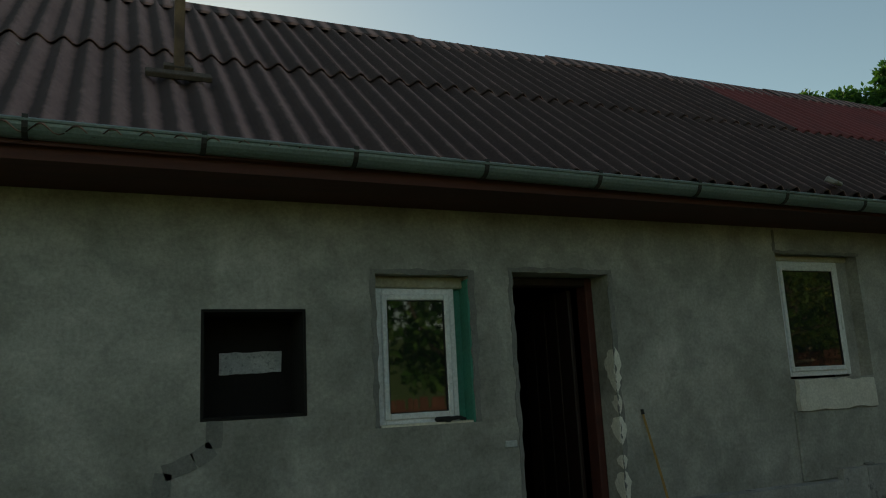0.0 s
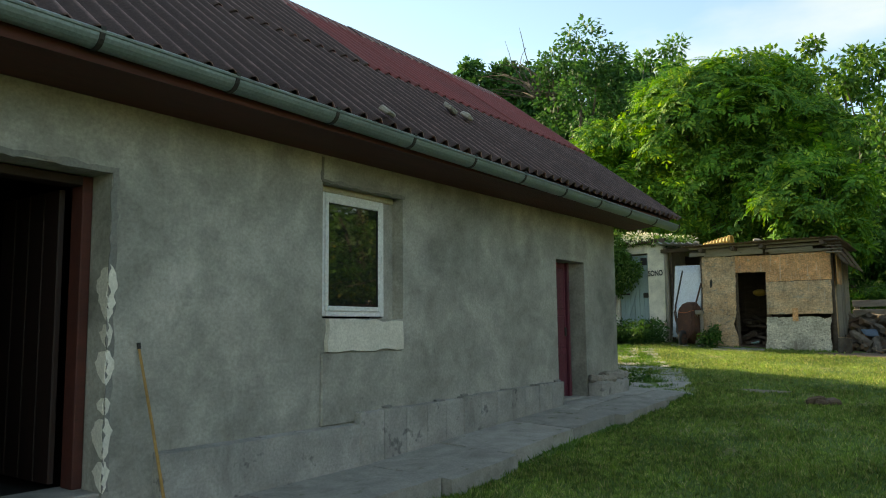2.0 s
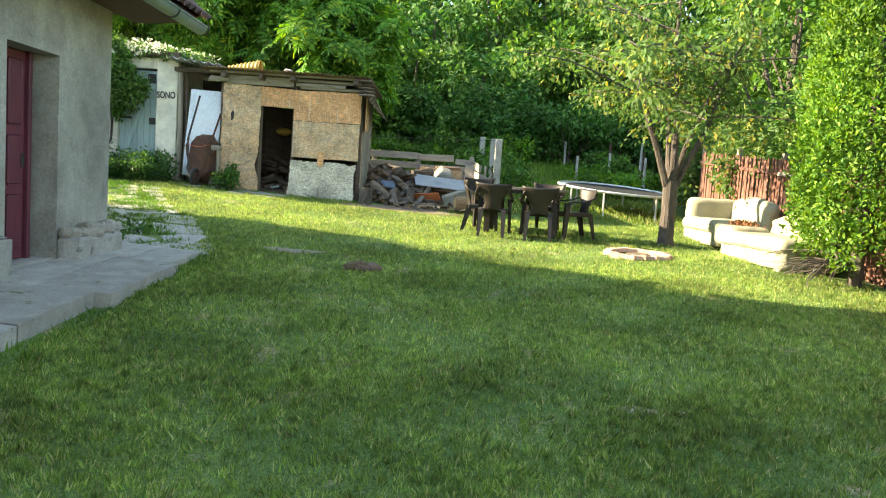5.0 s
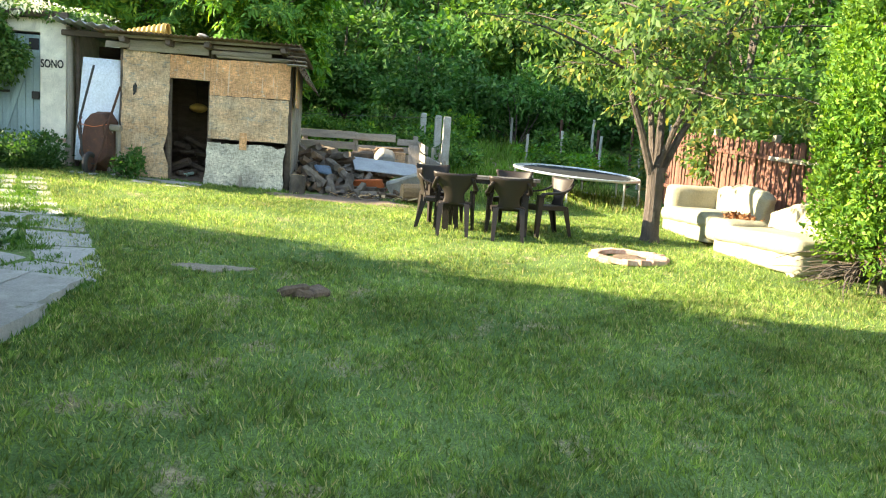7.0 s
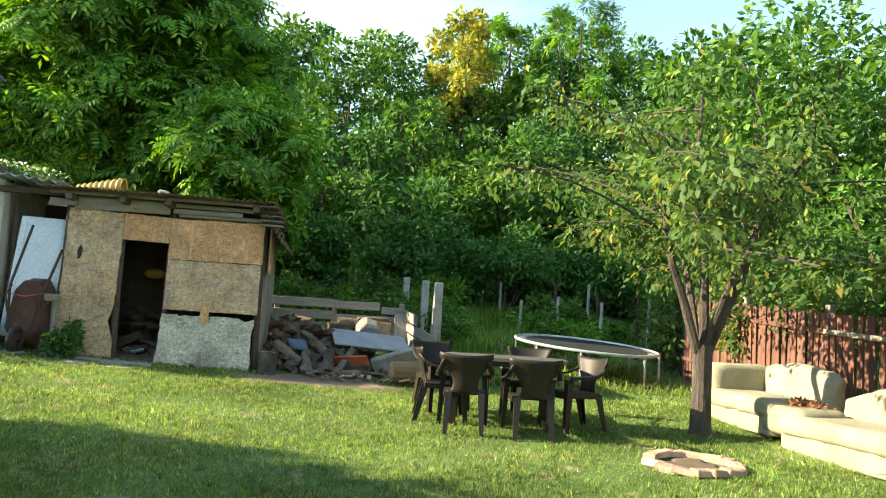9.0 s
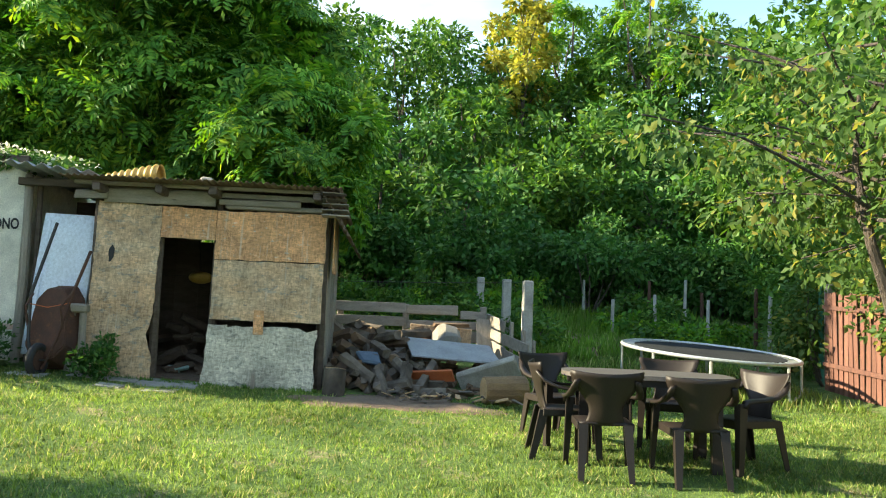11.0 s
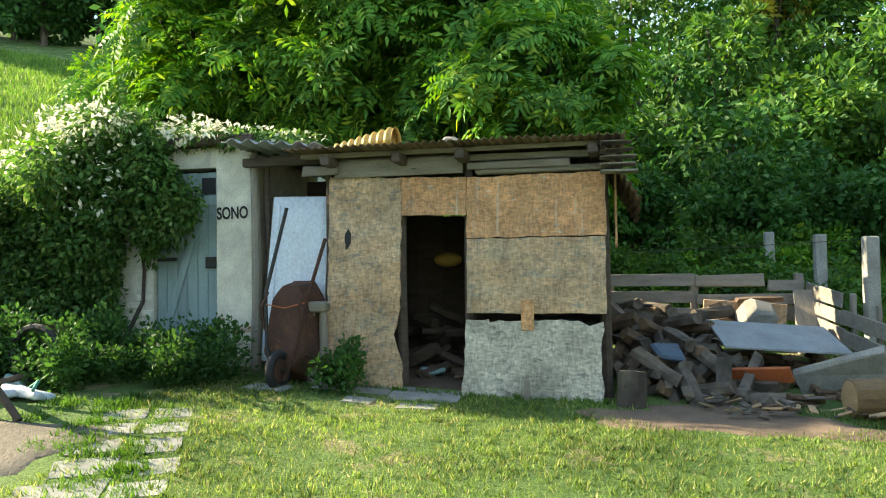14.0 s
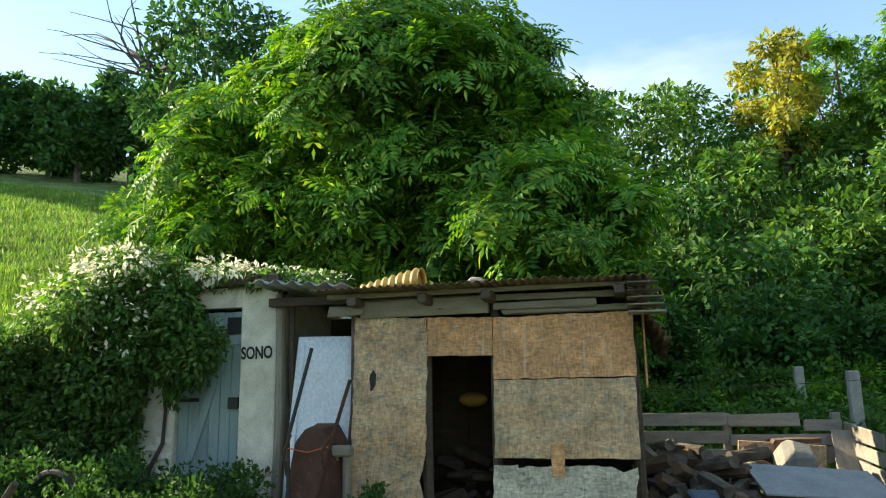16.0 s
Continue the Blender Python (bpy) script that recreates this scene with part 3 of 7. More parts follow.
tagged(part("wall_back", bx((X0 + 0.4, Y1 - 0.4, 0.0), (X1 - 0.4, Y1, WT)), M_PLASTER), "grey plastered back wall of the house", "wall", kind="structure")
# floor, ceiling and partitions near-black, the rooms' shade put into the colour
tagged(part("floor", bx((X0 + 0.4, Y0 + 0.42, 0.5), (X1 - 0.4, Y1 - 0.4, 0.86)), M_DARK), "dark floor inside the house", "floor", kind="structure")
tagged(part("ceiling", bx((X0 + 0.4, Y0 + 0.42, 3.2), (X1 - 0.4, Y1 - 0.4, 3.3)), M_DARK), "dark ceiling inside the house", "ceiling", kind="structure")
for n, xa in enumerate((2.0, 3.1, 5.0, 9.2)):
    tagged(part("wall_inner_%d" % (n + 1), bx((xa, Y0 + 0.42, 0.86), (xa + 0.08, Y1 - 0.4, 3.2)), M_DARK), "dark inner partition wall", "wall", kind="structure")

# door sills between the jambs
for a, b in ((3.29, 4.17), (10.18, 10.98)):
    tagged(part("door_sill", bx((a, Y0 + 0.01, 0.5), (b, Y0 + 0.42, 0.90 if a < 5 else 0.99), bev=0.01), M_CONC), "worn concrete door sill", "door sill", kind="structure")

# roof: corrugated sheets on two slopes, each sheet a piece
PITCH = 0.177


def crest_tone(m, pale, dark):
    """Tones corrugated sheets by wave: shading painted in along with weathering, crests pale, valleys dark and dirty.
    """
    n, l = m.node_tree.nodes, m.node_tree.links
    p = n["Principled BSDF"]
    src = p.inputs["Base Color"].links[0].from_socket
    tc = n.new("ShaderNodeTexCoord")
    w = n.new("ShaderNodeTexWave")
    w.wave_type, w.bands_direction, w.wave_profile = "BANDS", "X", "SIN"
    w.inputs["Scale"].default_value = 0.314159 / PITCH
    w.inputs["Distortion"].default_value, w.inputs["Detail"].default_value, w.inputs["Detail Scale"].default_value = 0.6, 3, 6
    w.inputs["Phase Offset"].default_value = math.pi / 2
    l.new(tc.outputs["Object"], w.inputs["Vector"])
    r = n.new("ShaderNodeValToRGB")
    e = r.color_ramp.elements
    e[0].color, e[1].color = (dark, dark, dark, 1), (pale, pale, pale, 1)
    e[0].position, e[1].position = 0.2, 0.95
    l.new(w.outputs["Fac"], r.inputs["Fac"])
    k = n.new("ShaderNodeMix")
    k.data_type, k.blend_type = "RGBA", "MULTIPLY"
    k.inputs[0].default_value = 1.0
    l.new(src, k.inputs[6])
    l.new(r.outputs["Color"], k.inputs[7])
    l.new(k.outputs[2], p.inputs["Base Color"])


# light and shade of the waves painted into the sheet colour, besides weathering
crest_tone(M_ROOF, 2.1, 0.3)
crest_tone(M_ROOFRED, 1.25, 0.8)
EAVE, RIDGE = Vector((0, 4.30, 3.455)), Vector((0, 7.5, 5.94))
SLOPE = (RIDGE - EAVE).normalized()
UPN = Vector((0, -SLOPE.z, SLOPE.y))
roof = thing("roof", (2.5, 7.5, 3.5), "dark weathered corrugated roof with a red patch", "roof", kind="structure")


def sheet_mesh(name, waves, length, back=False):
    bm = bmesh.new()
    rows = []
    side = -1 if back else 1
    for s in (0.0, 0.03, length * 0.5, length - 0.03, length):
        row = []
        for i in range(waves * 8 + 1):
            x = i * PITCH / 8
            h = 0.029 * math.cos(2 * math.pi * i / 8)
            p = SLOPE * s + UPN * h
            row.append(bm.verts.new((x, p.y * side, p.z)))
        rows.append(row)
    for a, b in zip(rows, rows[1:]):
        for i in range(len(a) - 1):
            bm.faces.new((a[i], b[i], b[i + 1], a[i + 1]) if back else (a[i], a[i + 1], b[i + 1], b[i]))
    thicken(bm, 0.007)
    me = bpy.data.meshes.new(name)
    bm.to_mesh(me)
    bm.free()
    me.polygons.foreach_set("use_smooth", [True] * len(me.polygons))
    return me


ROWLEN = (RIDGE - EAVE).length / 2
sheet = sheet_mesh("roof_sheet", 6, ROWLEN + 0.14)
sheet_red = sheet.copy()
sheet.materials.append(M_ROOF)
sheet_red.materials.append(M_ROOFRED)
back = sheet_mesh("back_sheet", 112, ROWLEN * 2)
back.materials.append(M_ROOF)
rr = random.Random(5)
for row in (0, 1):
    for c in range(19):
        xa = -7.3 + c * (6 * PITCH - 0.004)
        if xa > 12.5:
            continue
        red = row == 1 and c in (15, 16, 17, 18) or (row == 1 and c == 14)
        ob = new("roof_sheet", sheet_red if red else sheet)
        ob.parent = roof
        p = EAVE + SLOPE * (ROWLEN * row - (0.06 if row else 0)) + UPN * (0.05 + row * 0.022 + rr.uniform(0, 0.004) + 0.002 * (c % 2))
        ob.matrix_world = Matrix.Translation((xa, p.y, p.z)) @ pose(0, 0, 0, 0, 0, rr.uniform(-0.12, 0.12))
        ob.matrix_parent_inverse = roof.matrix_basis.inverted()
part("deck", prism(bmesh.new(), [(4.36, 3.43), (7.5, 5.84), (10.64, 3.43), (10.64, 3.46), (7.5, 5.885), (4.36, 3.47)], 0, -7.25, 12.56), M_SOFFIT, roof)
ob = new("roof_back_slope", back)
ob.parent = roof
ob.matrix_parent_inverse = roof.matrix_basis.inverted()
ob.matrix_basis = Matrix.Translation((-7.3, 15.0 - EAVE.y, EAVE.z + 0.05))
for c in range(11):
    bm = prism(bmesh.new(), [(7.26, 5.845), (7.5, 6.035), (7.74, 5.845), (7.74, 5.87), (7.5, 6.065), (7.26, 5.87)], 0, -7.3 + c * 1.81, -7.3 + c * 1.81 + 1.86)
    bmesh.ops.translate(bm, vec=(0, 0, 0.012 * (c % 2) + rr.uniform(0, 0.01)), verts=bm.verts[:])
    part("ridge_cap", bm, M_ROOF, roof)
bm = prism(bmesh.new(), [(4.42, 3.44), (7.5, 5.85), (7.5, 5.97), (4.30, 3.49)], 0, 12.56, 12.60)
part("verge_board", bm, M_SOFFIT, roof)
part("soffit", prism(bmesh.new(), [(Y0 - 0.002, 3.36), (4.43, 3.40), (4.43, 3.43), (Y0 - 0.002, 3.42)], 0, -7.25, 12.58), M_SOFFIT, roof, "dark red-brown boarded eave")
part("soffit", prism(bmesh.new(), [(4.45, 3.43), (10.6, 3.43), (7.5, 5.80)], 0, 12.02, 12.54), M_SOFFIT, roof)
part("fascia", bx((-7.25, 4.405, 3.36), (12.58, 4.43, 3.50)), M_SOFFIT, roof)
# loose bits lying on the roof
for xa, s, w in ((8.1, 1.15, 0.14), (8.35, 1.1, 0.09), (6.05, 0.08, 0.07)):
    p = EAVE + SLOPE * s + UPN * 0.10
    tagged(part("roof_rubble", bx((-w, -0.05, 0), (w, 0.05, 0.05), Matrix.Translation((xa, p.y, p.z)) @ pose(0, 0, 0, 38, 0, 20), 0.012, 0.01), M_STONE), "pale broken tile piece lying on the roof", "rubble")
# wooden post with a plank foot on the roof
pole = thing("roof_post", (0.87, 5.26, 4.27), "old weathered wooden post standing on the roof", "post")
part("post", bx((0.84, 5.22, 4.28), (0.91, 5.29, 6.6), None, 0.006), M_LOG, pole)
part("foot_board", bx((-0.22, -0.05, 0), (0.22, 0.05, 0.04), Matrix.Translation((0.87, 5.2, 4.26)) @ pose(0, 0, 0, 38), 0.006), M_WOODDARK, pole, "dark plank across the corrugation")
part("brace", bx((-0.1, -0.04, 0), (0.1, 0.04, 0.06), Matrix.Translation((0.87, 5.28, 4.33)) @ pose(0, 0, 0, 38), 0.006), M_WOODDARK, pole)

# gutter with brackets
gutter = thing("gutter", (3, 4.34, 3.45), "grey-green half-round metal gutter along the eave", "gutter")
bm = bmesh.new()
prof = [(4.34 + 0.078 * math.cos(a), 3.47 + 0.078 * math.sin(a)) for a in [math.pi + math.pi * k / 10 for k in range(11)]]
inner = [(4.34 + 0.07 * math.cos(a), 3.475 + 0.07 * math.sin(a)) for a in [2 * math.pi - math.pi * k / 10 for k in range(11)]]
prism(bm, prof + inner, 0, -7.3, 12.66)
part("trough", bm, M_GUTTER, gutter, smooth=False)
bm = bmesh.new()
tube(bm, [(-7.3, 4.262, 3.474), (12.66, 4.262, 3.474)], 0.012, 6)
part("bead", bm, M_GUTTER, gutter)
part("end_cap", prism(bmesh.new(), prof, 0, 12.66, 12.665), M_GUTTER, gutter)
bracket = None
for i in range(22):
    xa = -6.3 + 0.905 * i
    if bracket is None:
        bm = bmesh.new()
        o = [(4.34 + 0.086 * math.cos(a), 3.47 + 0.086 * math.sin(a)) for a in [math.pi * 0.94 + math.pi * 1.06 * k / 10 for k in range(11)]]
        q = [(4.34 + 0.080 * math.cos(a), 3.47 + 0.080 * math.sin(a)) for a in [2 * math.pi - math.pi * 1.06 * k / 10 for k in range(11)]]
        prism(bm, o + q, 0, -0.015, 0.015)
        box(bm, (-0.015, 4.25, 3.478), (0.015, 4.268, 3.50))
        bracket = bm
        me = bpy.data.meshes.new("bracket")
        bm.to_mesh(me)
        me.materials.append(M_IRON)
    ob = new("bracket", me)
    ob.parent = gutter
    ob.matrix_parent_inverse = gutter.matrix_basis.inverted()
    ob.matrix_basis = Matrix.Translation((xa, 0, 0))
bracket.free()
gutter.matrix_basis = Matrix.Translation((3, 4.34, 3.476)) @ pose(0, 0, 0, 0, 0.7, 0)

# plinth in two steps, rubble at the door
prof1 = rough_outline([(4.90, 0.3), (Y0 + 0.01, 0.3), (Y0 + 0.01, 1.1), (4.915, 1.085)], 0.3, 0.0)
bm = prism(bmesh.new(), prof1, 0, 4.52, 6.42)
tagged(part("plinth", bm, M_PLINTH), "cracked concrete plinth along the wall foot", "plinth", kind="structure")
plinth = thing("plinth", (8.3, 4.95, 0.8), "taller chipped concrete plinth beside the maroon door", "plinth", kind="structure")
for k in range(12):
    xa = 6.42 + k * 0.309
    zt = 1.175 + 0.005 * k + rr.uniform(-0.008, 0.008)
    part("block", bx((xa, 4.905 + rr.uniform(-0.006, 0.006), 0.3), (xa + 0.308, Y0 + 0.008, zt), None, 0.008), M_PLINTH, plinth)
    if k % 2:
        part("mortar_chip", bx((-0.05, -0.02, 0), (0.05, 0.02, 0.018), Matrix.Translation((xa + rr.uniform(0, 0.25), 4.95, zt + 0.002)) @ pose(0, 0, 0, 0, 0, rr.uniform(-30, 30)), 0.005, 0.008), M_PATCH, plinth)
rub = thing("rubble_step", (11.4, 4.9, 0.9), "heap of broken stone and mortar by the doorway", "rubble")
part("base", bx((10.99, 4.78, 0.6), (11.85, 4.998, 1.17), None, 0.03, 0.02), M_PLINTH, rub)
for i in range(12):
    r = rr.uniform(0.05, 0.11)
    part("stone", bx((-r, -r * 0.8, -r * 0.6), (r, r * 0.8, r * 0.6), Matrix.Translation((11.05 + 0.075 * i, rr.uniform(4.82, 4.95), 1.17 + r * 0.45)) @ pose(0, 0, 0, rr.uniform(-20, 20), rr.uniform(-20, 20), rr.uniform(0, 90)), r * 0.3, r * 0.2), M_STONE, rub)
# relief under window 2: raised pilaster, whitewashed block, small grooves
tagged(part("trim_pilaster", bx((6.03, 4.975, 1.1), (7.08, 5.01, 1.70), None, 0.012), M_PLASTER), "raised plaster panel below the window", "trim", kind="structure")
bm = prism(bmesh.new(), rough_outline([(6.08, 1.705), (7.06, 1.705), (7.05, 1.96), (6.09, 1.975)], 0.09, 0.012, 4), 1, 4.955, 5.01)
tagged(part("trim_block", bm, M_LIME), "white-painted exposed masonry block under the window", "wall patch", kind="structure")
for pts, w in ((([(6.05, 3.34), (6.04, 3.14)]), 0.012), ([(6.04, 3.14), (7.14, 3.13)], 0.014), ([(1.10, 1.91), (1.09, 1.75), (0.98, 1.68), (0.80, 1.62), (0.77, 1.45), (0.74, 1.2)], 0.05)):
    bm = bmesh.new()
    for a, b in zip(pts, pts[1:]):
        d = Vector((b[0] - a[0], b[1] - a[1]))
        nrm = Vector((-d.y, d.x)).normalized() * w
        prism(bm, rough_outline([(a[0] - nrm.x, a[1] - nrm.y), (b[0] - nrm.x, b[1] - nrm.y), (b[0] + nrm.x, b[1] + nrm.y), (a[0] + nrm.x, a[1] + nrm.y)], 0.05, 0.008, 3), 1, 4.994, 5.002)
    tagged(part("wall_repair", bm, M_PATCH), "darker mortar seam smeared on the plaster", "wall repair", kind="structure")
for (a, b, lo, hi), q in zip(((2.19, 2.92, 1.80, 2.87), (3.29, 4.17, 0.9, 2.9)), (0.035, 0.03)):
    for o in ([(a - q, lo), (a, lo), (a, hi), (a - q, hi)], [(b, lo), (b + q * 1.4, lo), (b + q * 1.4, hi), (b, hi)], [(a - q, hi), (b + q * 1.4, hi), (b + q * 1.4, hi + 0.035), (a - q, hi + 0.035)]):
        tagged(part("opening_edge", prism(bmesh.new(), rough_outline(o, 0.07, 0.011, int(a * 100)), 1, 4.993, 5.003), M_PATCH), "rough mortar rim round the opening", "mortar rim", kind="structure")
# flaking whitewash on the right jamb of the open doorway
for i, (z, h, w) in enumerate(((2.12, 0.17, 1.0), (1.86, 0.07, 0.6), (1.66, 0.10, 0.9), (1.42, 0.05, 0.6), (1.22, 0.12, 1.0), (0.99, 0.09, 0.8))):
    o = rough_outline([(5.0, z - h), (5.0 + 0.06 * w, z - h * 0.6), (5.0 + 0.13 * w, z + h * 0.3), (5.0 + 0.05 * w, z + h), (5.0, z + h)], 0.03, 0.016, i)
    tagged(part("plaster_flake", prism(bmesh.new(), o, 0, 4.162, 4.171), M_LIME), "patch of flaking white plaster on the door jamb", "plaster flake", kind="structure")
    o = rough_outline([(4.172, z - h * 1.1), (4.172 + 0.03 * w, z - h * 0.7), (4.172 + 0.055 * w, z + h * 0.4), (4.172 + 0.02 * w, z + h), (4.172, z + h * 1.1)], 0.03, 0.012, i + 40)
    tagged(part("plaster_flake", prism(bmesh.new(), o, 1, 4.991, 4.999), M_LIME), "patch of flaking white plaster on the door jamb", "plaster flake", kind="structure")


def window(name, x0, x1, z0, z1, y, label):
    w = thing(name, ((x0 + x1) / 2, y, z0), label, "window", kind="structure")
    t = 0.055
    for nm, lo, hi in (("frame_side", (x0, y, z0), (x0 + t, y + 0.07, z1)), ("frame_side", (x1 - t, y, z0), (x1, y + 0.07, z1)),
                       ("frame_rail", (x0 + t, y + 0.001, z0), (x1 - t, y + 0.069, z0 + t)), ("frame_rail", (x0 + t, y + 0.001, z1 - t), (x1 - t, y + 0.069, z1))):
        part(nm, bx(lo, hi, None, 0.006), M_PVC, w)
    s = 0.045
    a, b, c, d = x0 + t - 0.012, x1 - t + 0.012, z0 + t - 0.012, z1 - t + 0.012
    for lo, hi in (((a, y - 0.014, c), (a + s, y + 0.03, d)), ((b - s, y - 0.014, c), (b, y + 0.03, d)), ((a + s, y - 0.013, c), (b - s, y + 0.03, c + s)), ((a + s, y - 0.013, d - s), (b - s, y + 0.03, d))):
        part("sash", bx(lo, hi, None, 0.008), M_PVC, w)
    for lo, hi in (((a + s, y - 0.004, c + s), (a + s + 0.006, y + 0.01, d - s)), ((b - s - 0.006, y - 0.004, c + s), (b - s, y + 0.01, d - s)), ((a + s + 0.006, y - 0.004, c + s), (b - s - 0.006, y + 0.01, c + s + 0.006)), ((a + s + 0.006, y - 0.004, d - s - 0.006), (b - s - 0.006, y + 0.01, d - s))):
        part("gasket", bx(lo, hi), M_BLACK, w)
    part("pane", bx((a + s, y + 0.006, c + s), (b - s, y + 0.014, d - s)), M_GLASS, w, "dark glass mirroring the garden")
    return w


w1 = window("window_1", 2.215, 2.84, 1.80, 2.78, 5.10, "white plastic window set in a raw opening")
part("sill", bx((2.20, 5.0, 1.80), (2.90, 5.1, 1.815)), M_WHITEWASH, w1)
part("foam_strip", bx((2.2, 5.09, 2.782), (2.92, 5.17, 2.868), None, 0.01), M_FOAM, w1, "yellow foam above the frame")
tagged(part("trim_reveal", bx((2.905, 5.0, 1.80), (2.925, 5.2, 2.84), None, 0.004), M_GREENPAINT), "turquoise painted window reveal", "reveal", kind="structure")
tagged(part("trim_reveal", bx((2.841, 5.14, 1.80), (2.918, 5.19, 2.84)), M_GREENPAINT), "turquoise painted window reveal", "reveal", kind="structure")
w2 = window("window_2", 6.13, 6.95, 2.0, 3.07, 5.10, "white plastic window in a deep plaster reveal")
part("foam_strip", bx((6.06, 5.10, 3.072), (7.10, 5.18, 3.127), None, 0.01), M_FOAM, w2, "yellow foam above the frame")
tagged(part("trim_reveal", bx((6.951, 5.13, 1.98), (7.115, 5.2, 3.125)), M_PLASTER), "grey plaster beside the window frame", "reveal", kind="structure")
part("sash_handle", bx((6.885, 5.07, 2.42), (6.9, 5.088, 2.56), None, 0.004), M_PVC, w2)
# black glove on the sill of window 1
gl = thing("work_glove", (2.72, 5.02, 1.815), "black work glove lying on the window sill", "glove")
part("palm", bx((2.62, 4.99, 1.815), (2.74, 5.07, 1.85), None, 0.014), M_BLACK, gl)
for i in range(4):
    part("finger", tube(bmesh.new(), [(2.73, 5.0 + 0.018 * i, 1.832), (2.79 + 0.01 * (i % 2), 4.985 + 0.024 * i, 1.84), (2.83, 4.975 + 0.026 * i, 1.826)], [0.013, 0.012, 0.009], 6), M_BLACK, gl)
part("thumb", tube(bmesh.new(), [(2.66, 4.995, 1.832), (2.68, 4.965, 1.822), (2.70, 4.955, 1.82)], [0.013, 0.012, 0.009], 6), M_BLACK, gl)
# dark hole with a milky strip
tagged(part("hole_board", bx((0.95, 5.40, 1.85), (1.75, 5.419, 2.68)), M_DARK), "black board closing the wall hole, coloured for its shade", "board", kind="structure")
# added lining, near-black to put deep shade on the hole's sides
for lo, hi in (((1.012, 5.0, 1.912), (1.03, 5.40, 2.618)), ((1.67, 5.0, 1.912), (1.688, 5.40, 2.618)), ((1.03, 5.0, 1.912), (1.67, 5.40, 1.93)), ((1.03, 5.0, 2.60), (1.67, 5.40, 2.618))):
    tagged(part("hole_lining", bx(lo, hi), M_DARK), "near-black lining standing for the shade in the wall hole", "lining", kind="structure")
tagged(part("light_strip", prism(bmesh.new(), rough_outline([(1.175, 2.21), (1.60, 2.22), (1.605, 2.365), (1.175, 2.36)], 0.05, 0.004, 2), 1, 5.385, 5.399), M_WHITEPLASTIC), "frosted plastic pane in the dark opening", "pane")
tagged(part("wall_socket", bx((3.14, 4.985, 1.60), (3.24, 5.0, 1.65), None, 0.006), M_WHITEPLASTIC), "small white plaster plug beside the doorway", "wall plug")
# inner doors
d1 = thing("door_1", (4.12, 5.3, 0.9), "dark brown door standing open inside the doorway", "door", kind="structure")
part("frame_post", bx((4.10, 5.22, 0.9), (4.168, 5.36, 2.895), None, 0.006), M_SOFFIT, d1, "red-brown door post")
part("frame_head", bx((3.30, 5.22, 2.83), (4.10, 5.36, 2.895), None, 0.006), M_BROWN, d1)
for i in range(4):
    part("board", bx((4.05, 5.42 + i * 0.2, 0.92), (4.09, 5.612 + i * 0.2, 2.82), None, 0.006), M_BROWN, d1)
part("handle", tube(bmesh.new(), [(3.72, 6.3, 1.55), (3.72, 6.3, 1.75)], 0.006, 6), M_STEEL, d1)
d2 = thing("door_2", (10.5, 5.2, 0.99), "maroon panelled wooden door, paint flaking", "door", kind="structure")
part("leaf", bx((10.19, 5.20, 0.995), (10.80, 5.24, 2.755), None, 0.004), M_MAROON, d2)
for z0, z1 in ((1.08, 1.55), (1.63, 2.05), (2.13, 2.68)):
    for xa in (10.25, 10.53):
        part("panel", bx((xa, 5.185, z0), (xa + 0.21, 5.203, z1), None, 0.016), M_MAROON, d2)
for lo, hi in (((10.185, 5.14, 0.99), (10.225, 5.20, 2.76)), ((10.80, 5.16, 0.99), (10.85, 5.26, 2.76))):
    part("jamb", bx(lo, hi, None, 0.006), M_MAROON, d2)
part("latch", bx((10.72, 5.17, 1.78), (10.76, 5.186, 1.9), None, 0.004), M_IRON, d2)
# near-black block for the shade in the gap beside the leaf
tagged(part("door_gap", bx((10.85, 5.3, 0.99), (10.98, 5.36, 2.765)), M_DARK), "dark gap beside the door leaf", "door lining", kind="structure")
# bamboo stick leaning on the wall
st = thing("garden_stick", (4.48, 4.86, 0.78), "thin bamboo stick leaning on the wall", "stick")
part("cane", tube(bmesh.new(), [(4.49, 4.80, 0.76), (4.44, 4.9, 1.3), (4.385, 4.985, 1.78)], [0.011, 0.010, 0.009], 7), M_BAMBOO, st)
part("tip", tube(bmesh.new(), [(4.387, 4.982, 1.77), (4.383, 4.986, 1.81)], 0.013, 7), M_BLACK, st)


